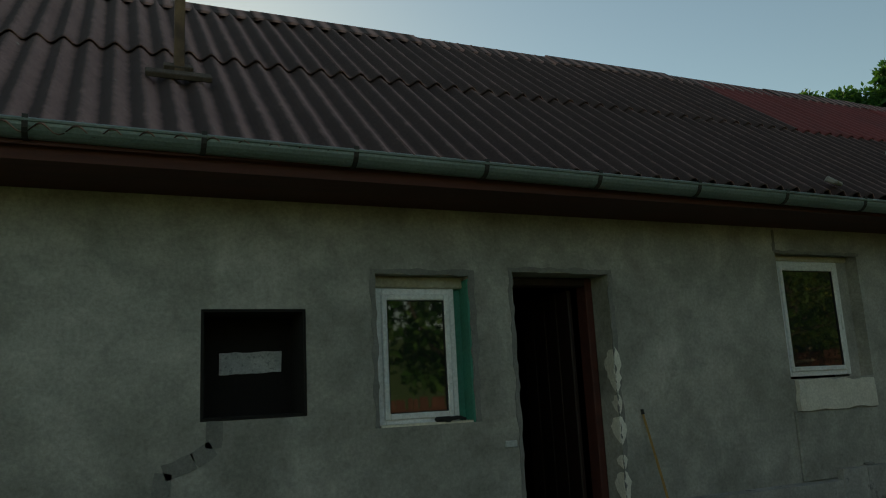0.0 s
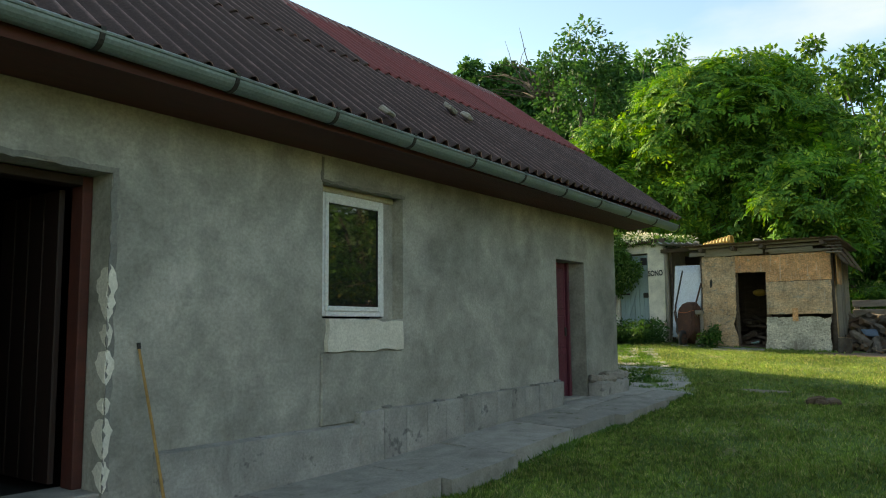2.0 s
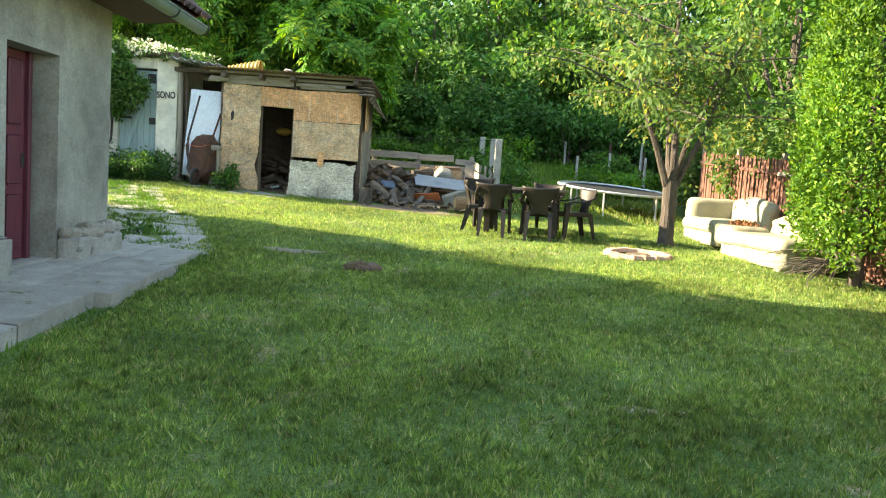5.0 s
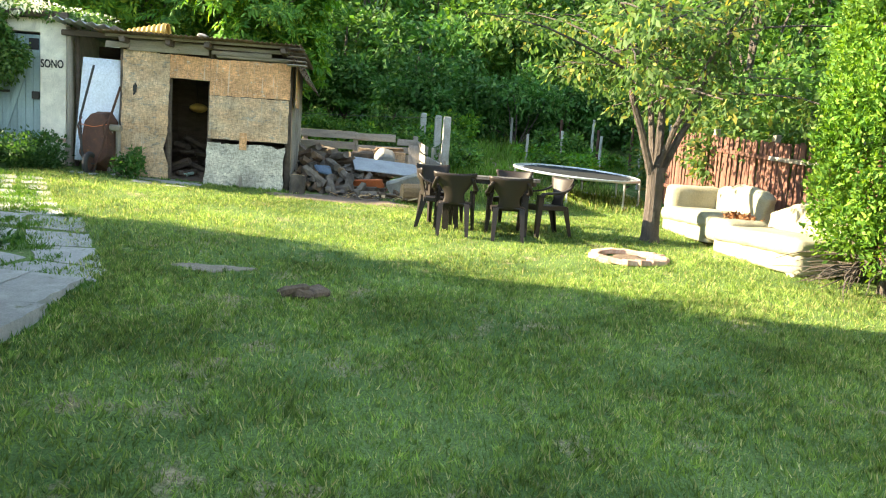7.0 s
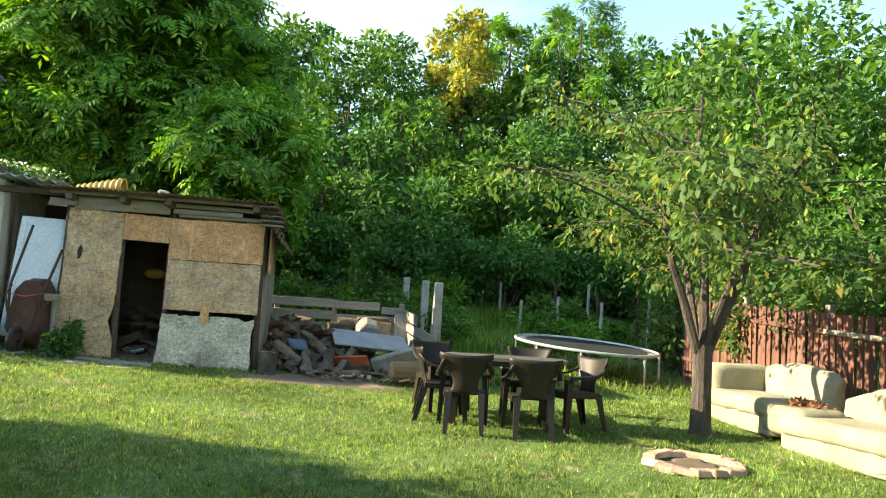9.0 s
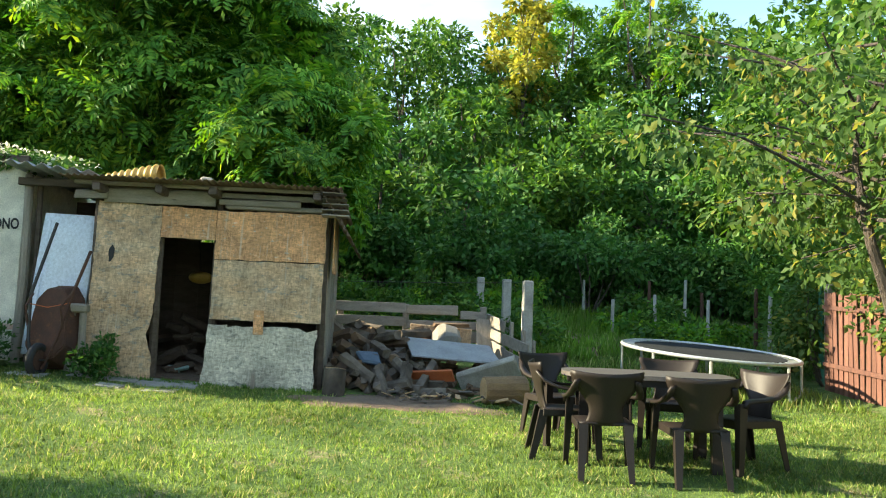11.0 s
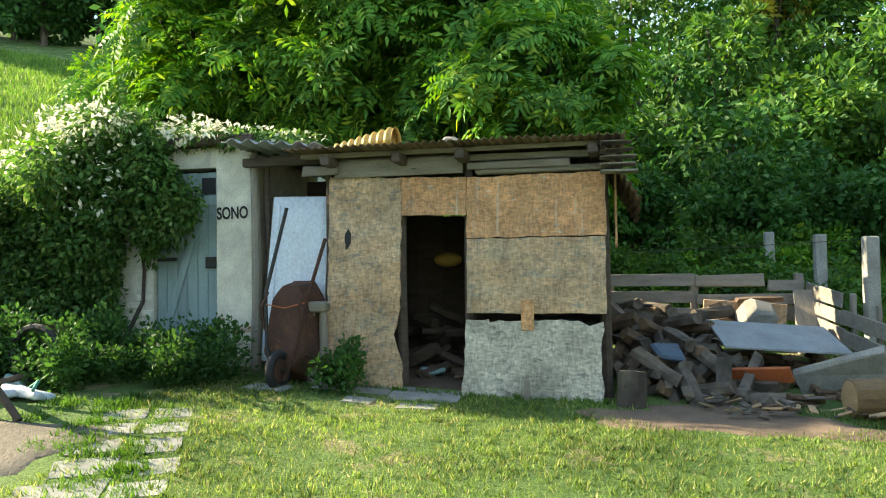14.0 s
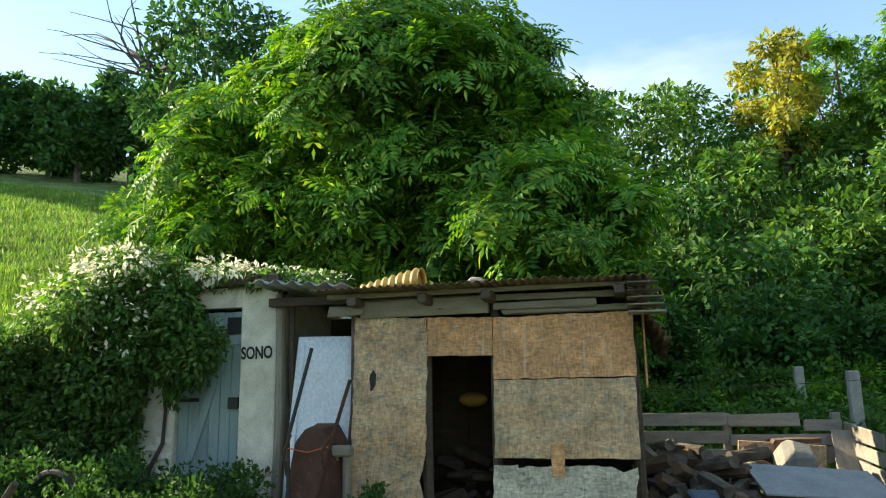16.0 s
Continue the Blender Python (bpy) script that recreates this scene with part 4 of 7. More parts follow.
# ---- helpers for loose things ----
def rbox(name, lo, hi, r, material, parent, m=None, k=7, wrinkle=0.0, label="", seed=0, arch=0.0):
    """A soft box: rounded corners of radius r, with wrinkles, as one part."""
    lo, hi = Vector(lo), Vector(hi)
    bm = bmesh.new()
    bmesh.ops.create_cube(bm, size=2.0)
    bmesh.ops.subdivide_edges(bm, edges=bm.edges[:], cuts=k, use_grid_fill=True)
    c, h = (lo + hi) / 2, (hi - lo) / 2
    for v in bm.verts:
        p = Vector([v.co[i] * h[i] for i in range(3)])
        q = Vector([max(-h[i] + r, min(h[i] - r, p[i])) for i in range(3)])
        d = p - q
        if d.length > 1e-6:
            p = q + d.normalized() * r
        if arch and p.z > 0:
            p.z -= arch * (p.x / h.x) ** 2 * p.z / h.z
        if wrinkle:
            d = p.normalized()
            p += d * wrinkle * (noise.noise(p * 7 + Vector((seed, 0, 0))) + 0.6 * math.sin(p.x * 34 + 5 * noise.noise(p * 3)))
        v.co = p + c
    if m is not None:
        bmesh.ops.transform(bm, matrix=m, verts=bm.verts[:])
    return part(name, bm, material, parent, label, True)


def drape(name, cx, cy, rx, ry, material, label, lift=0.012, seed=0, turn=0.0, kind="structure", category="ground patch"):
    """A patch with an uneven outline lying on the ground."""
    rd = random.Random(seed)
    bm = bmesh.new()
    c = bm.verts.new((cx, cy, hz(cx, cy) + lift + 0.01))
    rings = []
    N = 36
    wob = [1 + 0.22 * math.sin(3 * a + seed) + 0.12 * math.sin(7 * a + 2 * seed) + rd.uniform(-0.08, 0.08) for a in [2 * math.pi * i / N for i in range(N)]]
    for f in (0.35, 0.7, 0.93, 1.0):
        ring = []
        for i in range(N):
            a = 2 * math.pi * i / N
            px, py = rx * f * wob[i] * math.cos(a), ry * f * wob[i] * math.sin(a)
            px, py = px * math.cos(turn) - py * math.sin(turn) + cx, px * math.sin(turn) + py * math.cos(turn) + cy
            ring.append(bm.verts.new((px, py, hz(px, py) + (lift if f < 0.95 else -0.02))))
        rings.append(ring)
    for i in range(N):
        bm.faces.new((c, rings[0][i], rings[0][(i + 1) % N]))
        for a, b in zip(rings, rings[1:]):
            bm.faces.new((a[i], b[i], b[(i + 1) % N], a[(i + 1) % N]))
    return tagged(part(name, bm, material, None, "", True), label, category, kind=kind)


def slab(outline, top, thick, material, seed=0, amp=0.015):
    bm = prism(bmesh.new(), rough_outline(outline, 0.12, amp, seed), 2, -thick, 0.0)
    for v in bm.verts:
        v.co.z += top(v.co.x, v.co.y)
    return bm


# ---- paving ----
paving = thing("pavement", (6, 4.5, 0.7), "cracked concrete slabs along the house wall", "pavement", kind="structure")


def pave_top(x, y):
    return 0.72 + (0.018 if x < 6.5 else 0.055) * (x - 6.5) + 0.045 * (y - 4.2) if x < 11 else 0.9675 + 0.045 * (y - 4.2) + 0.03 * (x - 11)


rp = random.Random(11)
xa = -6.0
i = 0
while xa < 12.0:
    w = rp.uniform(0.9, 1.5)
    if xa + w > 11.6:
        w = 12.25 - xa
    ye = 4.06 + rp.uniform(-0.06, 0.06) + (0.12 if 7 < xa < 9.5 else 0)
    if rp.random() < 0.55 or xa > 9:
        ym = rp.uniform(4.45, 4.62)
        cuts = [(ye, ym - 0.008), (ym + 0.008, 4.96)]
    else:
        cuts = [(ye, 4.96)]
    for j, (ya, yb) in enumerate(cuts):
        sk = rp.uniform(-0.08, 0.08)
        h = rp.uniform(-0.012, 0.012)
        part("slab", slab([(xa + 0.008, ya), (xa + w - 0.008 + sk * 0.5, ya), (xa + w - 0.008, yb), (xa + 0.008, yb)], lambda x, y: pave_top(x, y) + h, 0.3, M_CONC, i * 7 + j), M_CONC, paving)
    xa += w
    i += 1
# the path beyond the corner of the house, breaking up into loose stones
steps = thing("garden_path", (14, 5.2, 1.0), "broken pale paving stones with grass between", "path", kind="structure")


def on_ground(x, y):
    return hz(x, y) + 0.006


for k, o in enumerate(([(12.26, 4.02), (12.75, 4.1), (12.85, 4.7), (12.3, 4.95)], [(12.8, 4.15), (13.5, 4.45), (13.45, 5.0), (12.9, 4.75)], [(12.28, 4.98), (12.9, 4.82), (13.1, 5.25), (12.5, 5.4)],
                       [(13.55, 4.5), (14.2, 4.75), (14.15, 5.35), (13.5, 5.05)], [(13.15, 5.1), (14.1, 5.42), (14.2, 5.85), (13.4, 5.6)], [(14.28, 4.8), (15.0, 5.1), (14.95, 5.6), (14.25, 5.4)], [(14.3, 5.5), (15.0, 5.7), (15.0, 6.3), (14.4, 6.1)], [(15.08, 5.75), (15.6, 5.95), (15.7, 6.6), (15.1, 6.4)])):
    part("paving_stone", slab(o, on_ground, 0.12, M_CONC, k + 100, 0.02), M_CONC, steps)
along, across = Vector((0.885, 0.465)), Vector((-0.465, 0.885))
for k, (cx, cy, a, b) in enumerate(((15.22, 5.62, 0.19, 0.2), (15.63, 5.80, 0.16, 0.18), (16.09, 6.05, 0.15, 0.17), (16.47, 6.20, 0.14, 0.17), (16.83, 6.39, 0.14, 0.16), (17.2, 6.55, 0.13, 0.16), (17.58, 6.72, 0.13, 0.15),
                                    (15.42, 6.22, 0.24, 0.3), (15.93, 6.47, 0.22, 0.27), (16.36, 6.62, 0.15, 0.2), (16.70, 6.80, 0.13, 0.18), (17.06, 6.93, 0.14, 0.19), (17.42, 7.06, 0.13, 0.17))):
    o = [(Vector((cx, cy)) + along * (a * p) + across * (b * q)).to_tuple() for p, q in ((-1, -0.95), (1, -1), (0.93, 1), (-1, 0.92))]
    part("paving_stone", slab(o, on_ground, 0.08, M_CONC, k + 200, 0.012), M_CONC, steps)
drape("dirt_patch", 18.6, 2.35, 0.55, 1.1, mat("trodden brown earth", (0.25, 0.175, 0.12), (0.16, 0.115, 0.085), 1.0, 5, 40, 0.9), "bare brown earth in front of the woodpile", seed=2)
drape("dirt_patch", 16.3, 7.9, 0.9, 1.1, mat("dry pale earth", (0.23, 0.195, 0.15), (0.15, 0.125, 0.095), 1.0, 4, 30, 0.9), "bare pale earth with small stones", seed=4)
drape("dirt_patch", 13.1, 3.3, 0.16, 0.36, mat("grey gravelly earth", (0.33, 0.28, 0.21), (0.19, 0.16, 0.12), 1.0, 9, 45, 1.0), "bare grey patch in the lawn", lift=0.004, seed=5)
M_BARE = mat("thin dry turf", (0.30, 0.26, 0.165), (0.17, 0.17, 0.085), 1.0, 14, 60, 1.0)
for k, (x, y, a, b) in enumerate(((7.1, 1.35, 0.14, 0.26), (7.3, 0.75, 0.1, 0.22), (5.9, 2.9, 0.10, 0.16), (6.1, 2.45, 0.09, 0.14), (7.3, -0.9, 0.2, 0.1), (8.6, 0.3, 0.07, 0.2))):
    drape("dirt_patch", x, y, a, b, M_BARE, "small worn bare spot in the lawn", lift=0.003, seed=20 + k)
drape("dirt_patch", 24.5, -1.2, 0.9, 1.1, mat("brown earth heap", (0.26, 0.185, 0.12), (0.18, 0.125, 0.08), 1.0, 3, 40, 0.6), "bare brown earth on the slope", lift=0.12, seed=6)

clod = thing("root_clod", (12.4, 2.4, hz(12.4, 2.4)), "broken clod of roots and stones on the lawn", "clod")
for k, (dx, dy, r) in enumerate(((0, 0.08, 0.1), (0.03, -0.09, 0.09), (-0.05, -0.01, 0.07), (0.06, 0.16, 0.06))):
    part("stone", bx((-r, -r * 1.1, -r * 0.5), (r, r * 1.1, r * 0.6), Matrix.Translation((12.4 + dx, 2.4 + dy, hz(12.4, 2.4) + r * 0.4)) @ pose(0, 0, 0, 14 * k - 20, 10 - 9 * k, 40 * k), r * 0.3, r * 0.25), M_DEBRIS, clod)

# ---- shed of chipboard ----
shed = thing("shed", (20, 4.6, 1.35), "ramshackle shed clad in weathered chipboard", "shed")
XF = 19.1


def panel(o, mtl, x0=XF, th=0.02, seed=1, amp=0.006, label="", tilt=True):
    bm = prism(bmesh.new(), rough_outline(o, 0.07, amp, seed), 0, x0 - th, x0)
    if tilt:
        for v in bm.verts:
            v.co.x += 0.07 * (v.co.z - 2.8)
    return part("panel", bm, mtl, shed, label)


panel([(5.965, 1.42), (5.965, 3.49), (5.235, 3.46), (5.235, 2.2), (5.30, 1.95), (5.215, 1.7), (5.21, 1.42)], M_OSBGREY, seed=3, amp=0.012, label="tall chipboard panel, orange above and grey below")
panel([(5.23, 3.09), (5.23, 3.46), (4.595, 3.435), (4.595, 3.075)], M_OSB, seed=4)
panel([(4.59, 2.855), (4.59, 3.43), (3.30, 3.44), (3.30, 2.85)], M_OSB, seed=5, label="orange chipboard sheet with water streaks")
panel([(4.59, 2.15), (4.59, 2.845), (3.31, 2.84), (3.31, 2.14)], M_OSBGREY, seed=6, label="greyed chipboard sheet")
panel([(4.64, 1.36), (4.59, 2.09), (4.38, 2.095), (4.37, 2.06), (4.28, 2.085), (3.56, 2.08), (3.46, 2.03), (3.34, 2.07), (3.36, 1.75), (3.345, 1.33)], M_OSBPALE, XF - 0.03, seed=7, amp=0.014, label="washed-out grey chipboard with holes")
for y, z, a, b in ((3.56, 1.56, 0.035, 0.05), (3.51, 1.555, 0.022, 0.025)):
    part("hole", prism(bmesh.new(), rough_outline([(y - a, z - b), (y + a, z - b * 0.6), (y + a * 0.8, z + b), (y - a * 0.7, z + b * 0.7)], 0.02, 0.008, 3), 0, 18.978, 18.983), M_BLACK, shed, "black broken hole")
part("hole", prism(bmesh.new(), rough_outline([(5.79, 2.76), (5.74, 2.83), (5.735, 2.92), (5.76, 2.97), (5.79, 2.93), (5.80, 2.86)], 0.03, 0.006, 2), 0, 19.076, 19.084), M_BLACK, shed, "black torn hole")
part("patch_board", bx((18.985, 3.96, 1.99), (19.0, 4.075, 2.27), pose(0, 0, 0), 0.003), M_OSB, shed, "small wooden patch nailed over the joint")
part("stake", bx((18.86, 4.0, 1.3), (18.9, 4.045, 1.56), None, 0.006), M_WOODZ, shed)
rs = random.Random(21)
for y, x in ((5.99, 19.18), (5.25, 19.19), (4.58, 19.19), (3.32, 19.2), (5.95, 21.2), (3.35, 21.2)):
    bm = tube(bmesh.new(), [(x + 0.02, y, 1.25), (x, y + rs.uniform(-0.02, 0.02), 2.4), (x + 0.02, y, 3.62)], [0.055, 0.05, 0.045], 8)
    part("post", bm, M_WOODDARK, shed)
for ya, yb, z, h, dx in ((4.62, 5.90, 3.475, 0.17, 0.0), (5.85, 6.22, 3.50, 0.09, -0.05), (3.62, 4.58, 3.50, 0.075, 0.0), (3.35, 4.56, 3.585, 0.06, 0.03), (4.55, 5.95, 3.63, 0.03, 0.02), (3.3, 4.5, 3.46, 0.05, 0.04)):
    part("lintel_board", bx((19.08 + dx, ya, z), (19.13 + dx, yb, z + h), None, 0.008, 0.012), M_WOOD, shed)
for y in (3.4, 4.6, 5.9, 5.2):
    part("rafter", bx((18.8, y - 0.045, 3.57), (21.4, y + 0.045, 3.66), None, 0.01, 0.01), M_WOODDARK, shed)
for k, (x, z) in enumerate(((18.95, 3.66), (19.7, 3.665), (20.5, 3.665), (21.2, 3.665))):
    part("batten", bx((x, 3.14 + 0.06 * (k % 2), z), (x + 0.06, 6.2, z + 0.035), None, 0.005, 0.008), M_WOOD, shed)
M_SHEETRUST = mat("rusty brown corrugated sheet", (0.13, 0.09, 0.06), (0.20, 0.14, 0.09), 0.8, 4, 40, 0.3, 0.1, spot=(0.10, 0.13, 0.05), spot_at=0.6, spot_scale=6)


def corrugated(name, w, l, pitch, amp, material, parent, m, label=""):
    """A thin corrugated sheet, waves across w, length l, placed by m."""
    bm = bmesh.new()
    n = int(w / pitch * 6)
    rows = []
    for s in (0, l / 2, l):
        rows.append([bm.verts.new((s, i * w / n, amp * math.cos(2 * math.pi * i * w / n / pitch) - 0.01 * s * s)) for i in range(n + 1)])
    for a, b in zip(rows, rows[1:]):
        for i in range(n):
            bm.faces.new((a[i], b[i], b[i + 1], a[i + 1]))
    thicken(bm, 0.004)
    bmesh.ops.transform(bm, matrix=m, verts=bm.verts[:])
    return part(name, bm, material, parent, label, True)


for k in range(4):
    corrugated("roof_sheet", 0.86, 2.75, 0.076, 0.012, M_SHEETRUST, shed, Matrix.Translation((18.72 + rs.uniform(-0.04, 0.04), 3.12 + 0.77 * k, 3.715 + 0.012 * (k % 2))) @ pose(0, 0, 0, rs.uniform(-0.6, 0.6), 0.5, 0))
for k in range(3):
    corrugated("sagging_sheet", 0.62, 0.86, 0.076, 0.014, M_SHEETRUST, shed, Matrix.Translation((18.76 + 0.8 * k, 3.0 - 0.02 * k, 3.15 - 0.03 * k)) @ pose(0, 0, 0, 56 + 2 * k, 1.0, 0), "sheet hanging off the roof edge")
for k in range(5):
    part("roof_lath", bx((18.74, 3.06 - 0.012 * k, 3.64 - 0.065 * k), (18.96, 3.34, 3.655 - 0.065 * k), pose(0, 0, 0), 0.004, 0.01), M_WOOD, shed)
for k in range(6):
    part("side_board", bx((19.2 + k * 0.33, 3.285 + rs.uniform(-0.01, 0.01), 1.3), (19.5 + k * 0.33, 3.305, 3.55 + rs.uniform(-0.05, 0.02)), None, 0.004), M_WOODZ if k else M_OSBGREY, shed)
part("side_flap", bx((19.2, 3.20, 2.75), (19.7, 3.22, 3.45), None, 0.004), M_OSB, shed, "loose chipboard flap on the side")
# back boards run up high in dark wood to keep the doorway dark
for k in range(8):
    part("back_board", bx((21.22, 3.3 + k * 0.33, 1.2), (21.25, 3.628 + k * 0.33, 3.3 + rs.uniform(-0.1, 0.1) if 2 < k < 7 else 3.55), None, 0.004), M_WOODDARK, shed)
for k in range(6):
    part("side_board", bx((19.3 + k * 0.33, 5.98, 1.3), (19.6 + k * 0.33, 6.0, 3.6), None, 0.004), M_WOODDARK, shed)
tagged(part("floor_shed", slab([(19.15, 3.35), (21.2, 3.35), (21.2, 5.95), (19.15, 5.95)], lambda x, y: hz(x, y) + 0.02, 0.1, M_DEBRIS, 9), M_DEBRIS), "dark earth floor of the shed", "floor", kind="structure")
sill = thing("shed_threshold", (18.85, 4.9, 1.38), "worn concrete slabs along the foot of the shed", "threshold", kind="structure")
for k, (xa, ya, xb, yb) in enumerate(((18.78, 5.3, 19.0, 6.05), (18.66, 4.62, 19.06, 5.26), (18.35, 4.75, 18.55, 5.1), (18.42, 5.35, 18.6, 5.62), (18.5, 6.2, 18.75, 6.6))):
    part("slab", slab([(xa, ya), (xb, ya), (xb, yb), (xa, yb)], lambda x, y: hz(x, y) + 0.012, 0.12, M_CONC, 300 + k, 0.025), M_CONC, sill)
# clutter inside the shed, firewood in dark wood to stand for shade
for k in range(46):
    r = rs.uniform(0.03, 0.075)
    L = rs.uniform(0.2, 0.5)
    x, y = rs.uniform(19.6, 21.0), rs.uniform(3.6, 5.7)
    z = hz(x, y) + 0.05 + rs.uniform(0, 0.55) * smooth(19.4, 20.9, x)
    bm = tube(bmesh.new(), [(-L / 2, 0, 0), (0, 0, rs.uniform(-0.01, 0.01)), (L / 2, 0, 0)], [r, r * 1.05, r * 0.9], 6)
    bmesh.ops.transform(bm, matrix=Matrix.Translation((x, y, float(z))) @ pose(0, 0, 0, rs.uniform(0, 90), rs.uniform(-25, 25), rs.uniform(0, 180)), verts=bm.verts[:])
    tagged(part("firewood_log", bm, M_WOODDARK), "firewood stored in the shed, coloured dark for the shade", "firewood", "firewood in the shed")
tagged(part("plank", bx((19.5, -0.06, 0), (21.1, 0.06, 0.05), Matrix.Translation((0, 5.2, 2.0)) @ pose(0, 0, 0, 0, 14, -4), 0.008), M_WOODDARK), "dark plank leaning in the shed", "plank")
dish = thing("yellow_bowl", (20.4, 5.05, 2.7), "dusty yellow plastic bowl hanging in the shed", "bowl")
bm = bmesh.new()
bmesh.ops.create_uvsphere(bm, u_segments=16, v_segments=8, radius=0.14, matrix=Matrix.Translation((20.4, 5.05, 2.68)) @ Matrix.Diagonal((1, 1.15, 0.6, 1)))
part("shell", bm, M_YELLOW, dish, "", True)
part("hook", tube(bmesh.new(), [(20.4, 5.05, 2.75), (20.4, 5.1, 3.2), (20.4, 5.2, 3.66)], 0.004, 5), M_IRON, dish)
for k in range(9):
    x, y = rs.uniform(19.4, 20.2), rs.uniform(4.65, 5.2)
    tagged(part("rag", bx((-0.09, -0.07, 0), (0.09, 0.07, 0.05), Matrix.Translation((x, y, hz(x, y) + 0.03)) @ pose(0, 0, 0, rs.uniform(-20, 20), rs.uniform(-20, 20), rs.uniform(0, 180)), 0.02, 0.02), M_CLOTH if k % 3 == 0 else M_DEBRIS), "crumpled scrap on the shed floor", "scrap")
# yellow corrugated plastic and stone on the shed roof
cone = thing("corrugated_roll", (19.4, 5.5, 3.8), "bent yellow corrugated plastic offcut on the roof", "plastic sheet")
bm = bmesh.new()
rings = []
for i in range(45):
    f = i / 44
    y = 5.86 - 0.62 * f
    r = 0.035 + 0.125 * f + 0.012 * math.sin(2 * math.pi * i / 5.5)
    rings.append([bm.verts.new((19.0 + r * 1.2 * math.cos(a), y, 3.745 + r * math.sin(a) * 1.15)) for a in [math.pi * j / 10 for j in range(11)]])
for a, b in zip(rings, rings[1:]):
    for j in range(10):
        bm.faces.new((a[j], a[j + 1], b[j + 1], b[j]))
thicken(bm, 0.004)
part("sheet", bm, M_YELLOW, cone, "", True)
tagged(part("roof_stone", bx((18.95, 4.62, 3.73), (19.12, 4.78, 3.81), None, 0.03, 0.02), M_STONE), "pale stone weighing down the shed roof", "stone")

# ---- whitewashed outhouse ----
outhouse = thing("outhouse", (20.5, 8, 1.6), "small whitewashed brick outhouse overgrown with climbers", "outhouse")
XO = 19.5
part("pier", bx((XO, 6.99, 1.3), (XO + 0.25, 7.405, 3.93), None, 0.006), M_WHITEWASH, outhouse, "whitewashed brick pier with graffiti")
part("pier", bx((XO, 8.16, 1.3), (XO + 0.25, 9.6, 3.9), None, 0.006), M_WHITEWASH, outhouse)
part("lintel", bx((XO, 7.405, 3.70), (XO + 0.25, 8.16, 3.92), None, 0.004), M_WHITEWASH, outhouse)
part("side_wall", bx((XO + 0.25, 6.99, 1.3), (22.0, 7.2, 3.9)), M_WHITEWASH, outhouse)
part("side_wall", bx((XO + 0.25, 9.4, 1.3), (22.0, 9.6, 3.9)), M_WHITEWASH, outhouse)
part("back_wall", bx((22.0, 6.99, 1.3), (22.2, 9.6, 4.2)), M_WHITEWASH, outhouse)
part("roof_slab", bx((XO - 0.12, 6.93, 3.93), (22.3, 9.7, 4.03), None, 0.01), M_WOODDARK, outhouse)
ro = random.Random(8)
for yr, n in (((6.985, 7.40), 8), ((8.165, 8.62), 12)):
    for k in range(n):
        y = yr[0] + (0.11 if k % 2 else 0)
        z = 1.42 + 0.085 * k
        while y < yr[1] - 0.03:
            yb = min(y + 0.21, yr[1])
            if ro.random() < 0.8:
                part("brick", bx((XO - 0.014 + ro.uniform(-0.006, 0.004), y + 0.008, z), (XO + 0.02, yb - 0.008, z + 0.068), None, 0.006), M_WHITEWASH if ro.random() < 0.82 else M_BRICK, outhouse)
            y = yb
dr = part("door", bx((XO + 0.08, 7.41, 1.62), (XO + 0.10, 8.155, 3.66)), M_DOORBLUE, outhouse, "pale blue-green plank door with a diagonal brace")
for k in range(6):
    y = 7.415 + k * 0.123
    zt = 3.66 if k != 1 else 3.40
    part("plank", bx((XO + 0.055, y, 1.6), (XO + 0.08, y + 0.118, zt), None, 0.004, 0.002), M_DOORBLUE, dr)
part("brace", bx((-0.02, -0.045, -0.82), (0.0, 0.045, 0.82), Matrix.Translation((XO + 0.054, 7.82, 2.62)) @ pose(0, 0, 0, 18), 0.004), M_DOORBLUE, dr)
for z in (1.9, 3.3):
    part("rail", bx((XO + 0.035, 7.42, z), (XO + 0.054, 8.15, z + 0.1), None, 0.004), M_DOORBLUE, dr)
part("lock", bx((XO + 0.02, 7.43, 2.62), (XO + 0.056, 7.55, 2.74), None, 0.006), M_IRON, dr)
part("hinge", bx((XO + 0.03, 7.9, 2.70), (XO + 0.05, 8.14, 2.74), None, 0.004), M_IRON, dr)
part("vent_hole", bx((XO + 0.045, 7.44, 3.42), (XO + 0.056, 7.6, 3.6)), M_BLACK, dr, "small dark vent")
txt = bpy.data.curves.new("graffiti", "FONT")
txt.body, txt.size, txt.extrude, txt.offset = "SONO", 0.15, 0.001, 0.004
tob = new("graffiti_curve", txt)
bpy.context.view_layer.update()
tme = bpy.data.meshes.new_from_object(tob)
bpy.data.objects.remove(tob)
tme.materials.clear()
tme.materials.append(M_BLACK)
gob = new("graffiti", tme)
gob.parent = outhouse
gob.matrix_parent_inverse = outhouse.matrix_basis.inverted()
gob.matrix_basis = Matrix.Translation((XO - 0.003, 7.395, 3.14)) @ Matrix(((0, 0, -1, 0), (-0.85, 0, 0, 0), (0.03, 1.2, 0, 0), (0, 0, 0, 1)))
gob["label"] = "black brushed word on the white wall"
# wooden post and small corrugated roof between outhouse and shed
lean = thing("lean_to", (20, 6.5, 1.5), "narrow lean-to with a wavy grey roof between the sheds", "lean-to")
part("post", tube(bmesh.new(), [(19.42, 6.92, 1.4), (19.44, 6.9, 2.6), (19.42, 6.92, 3.80)], [0.06, 0.05, 0.05], 8), M_WOODZ, lean)
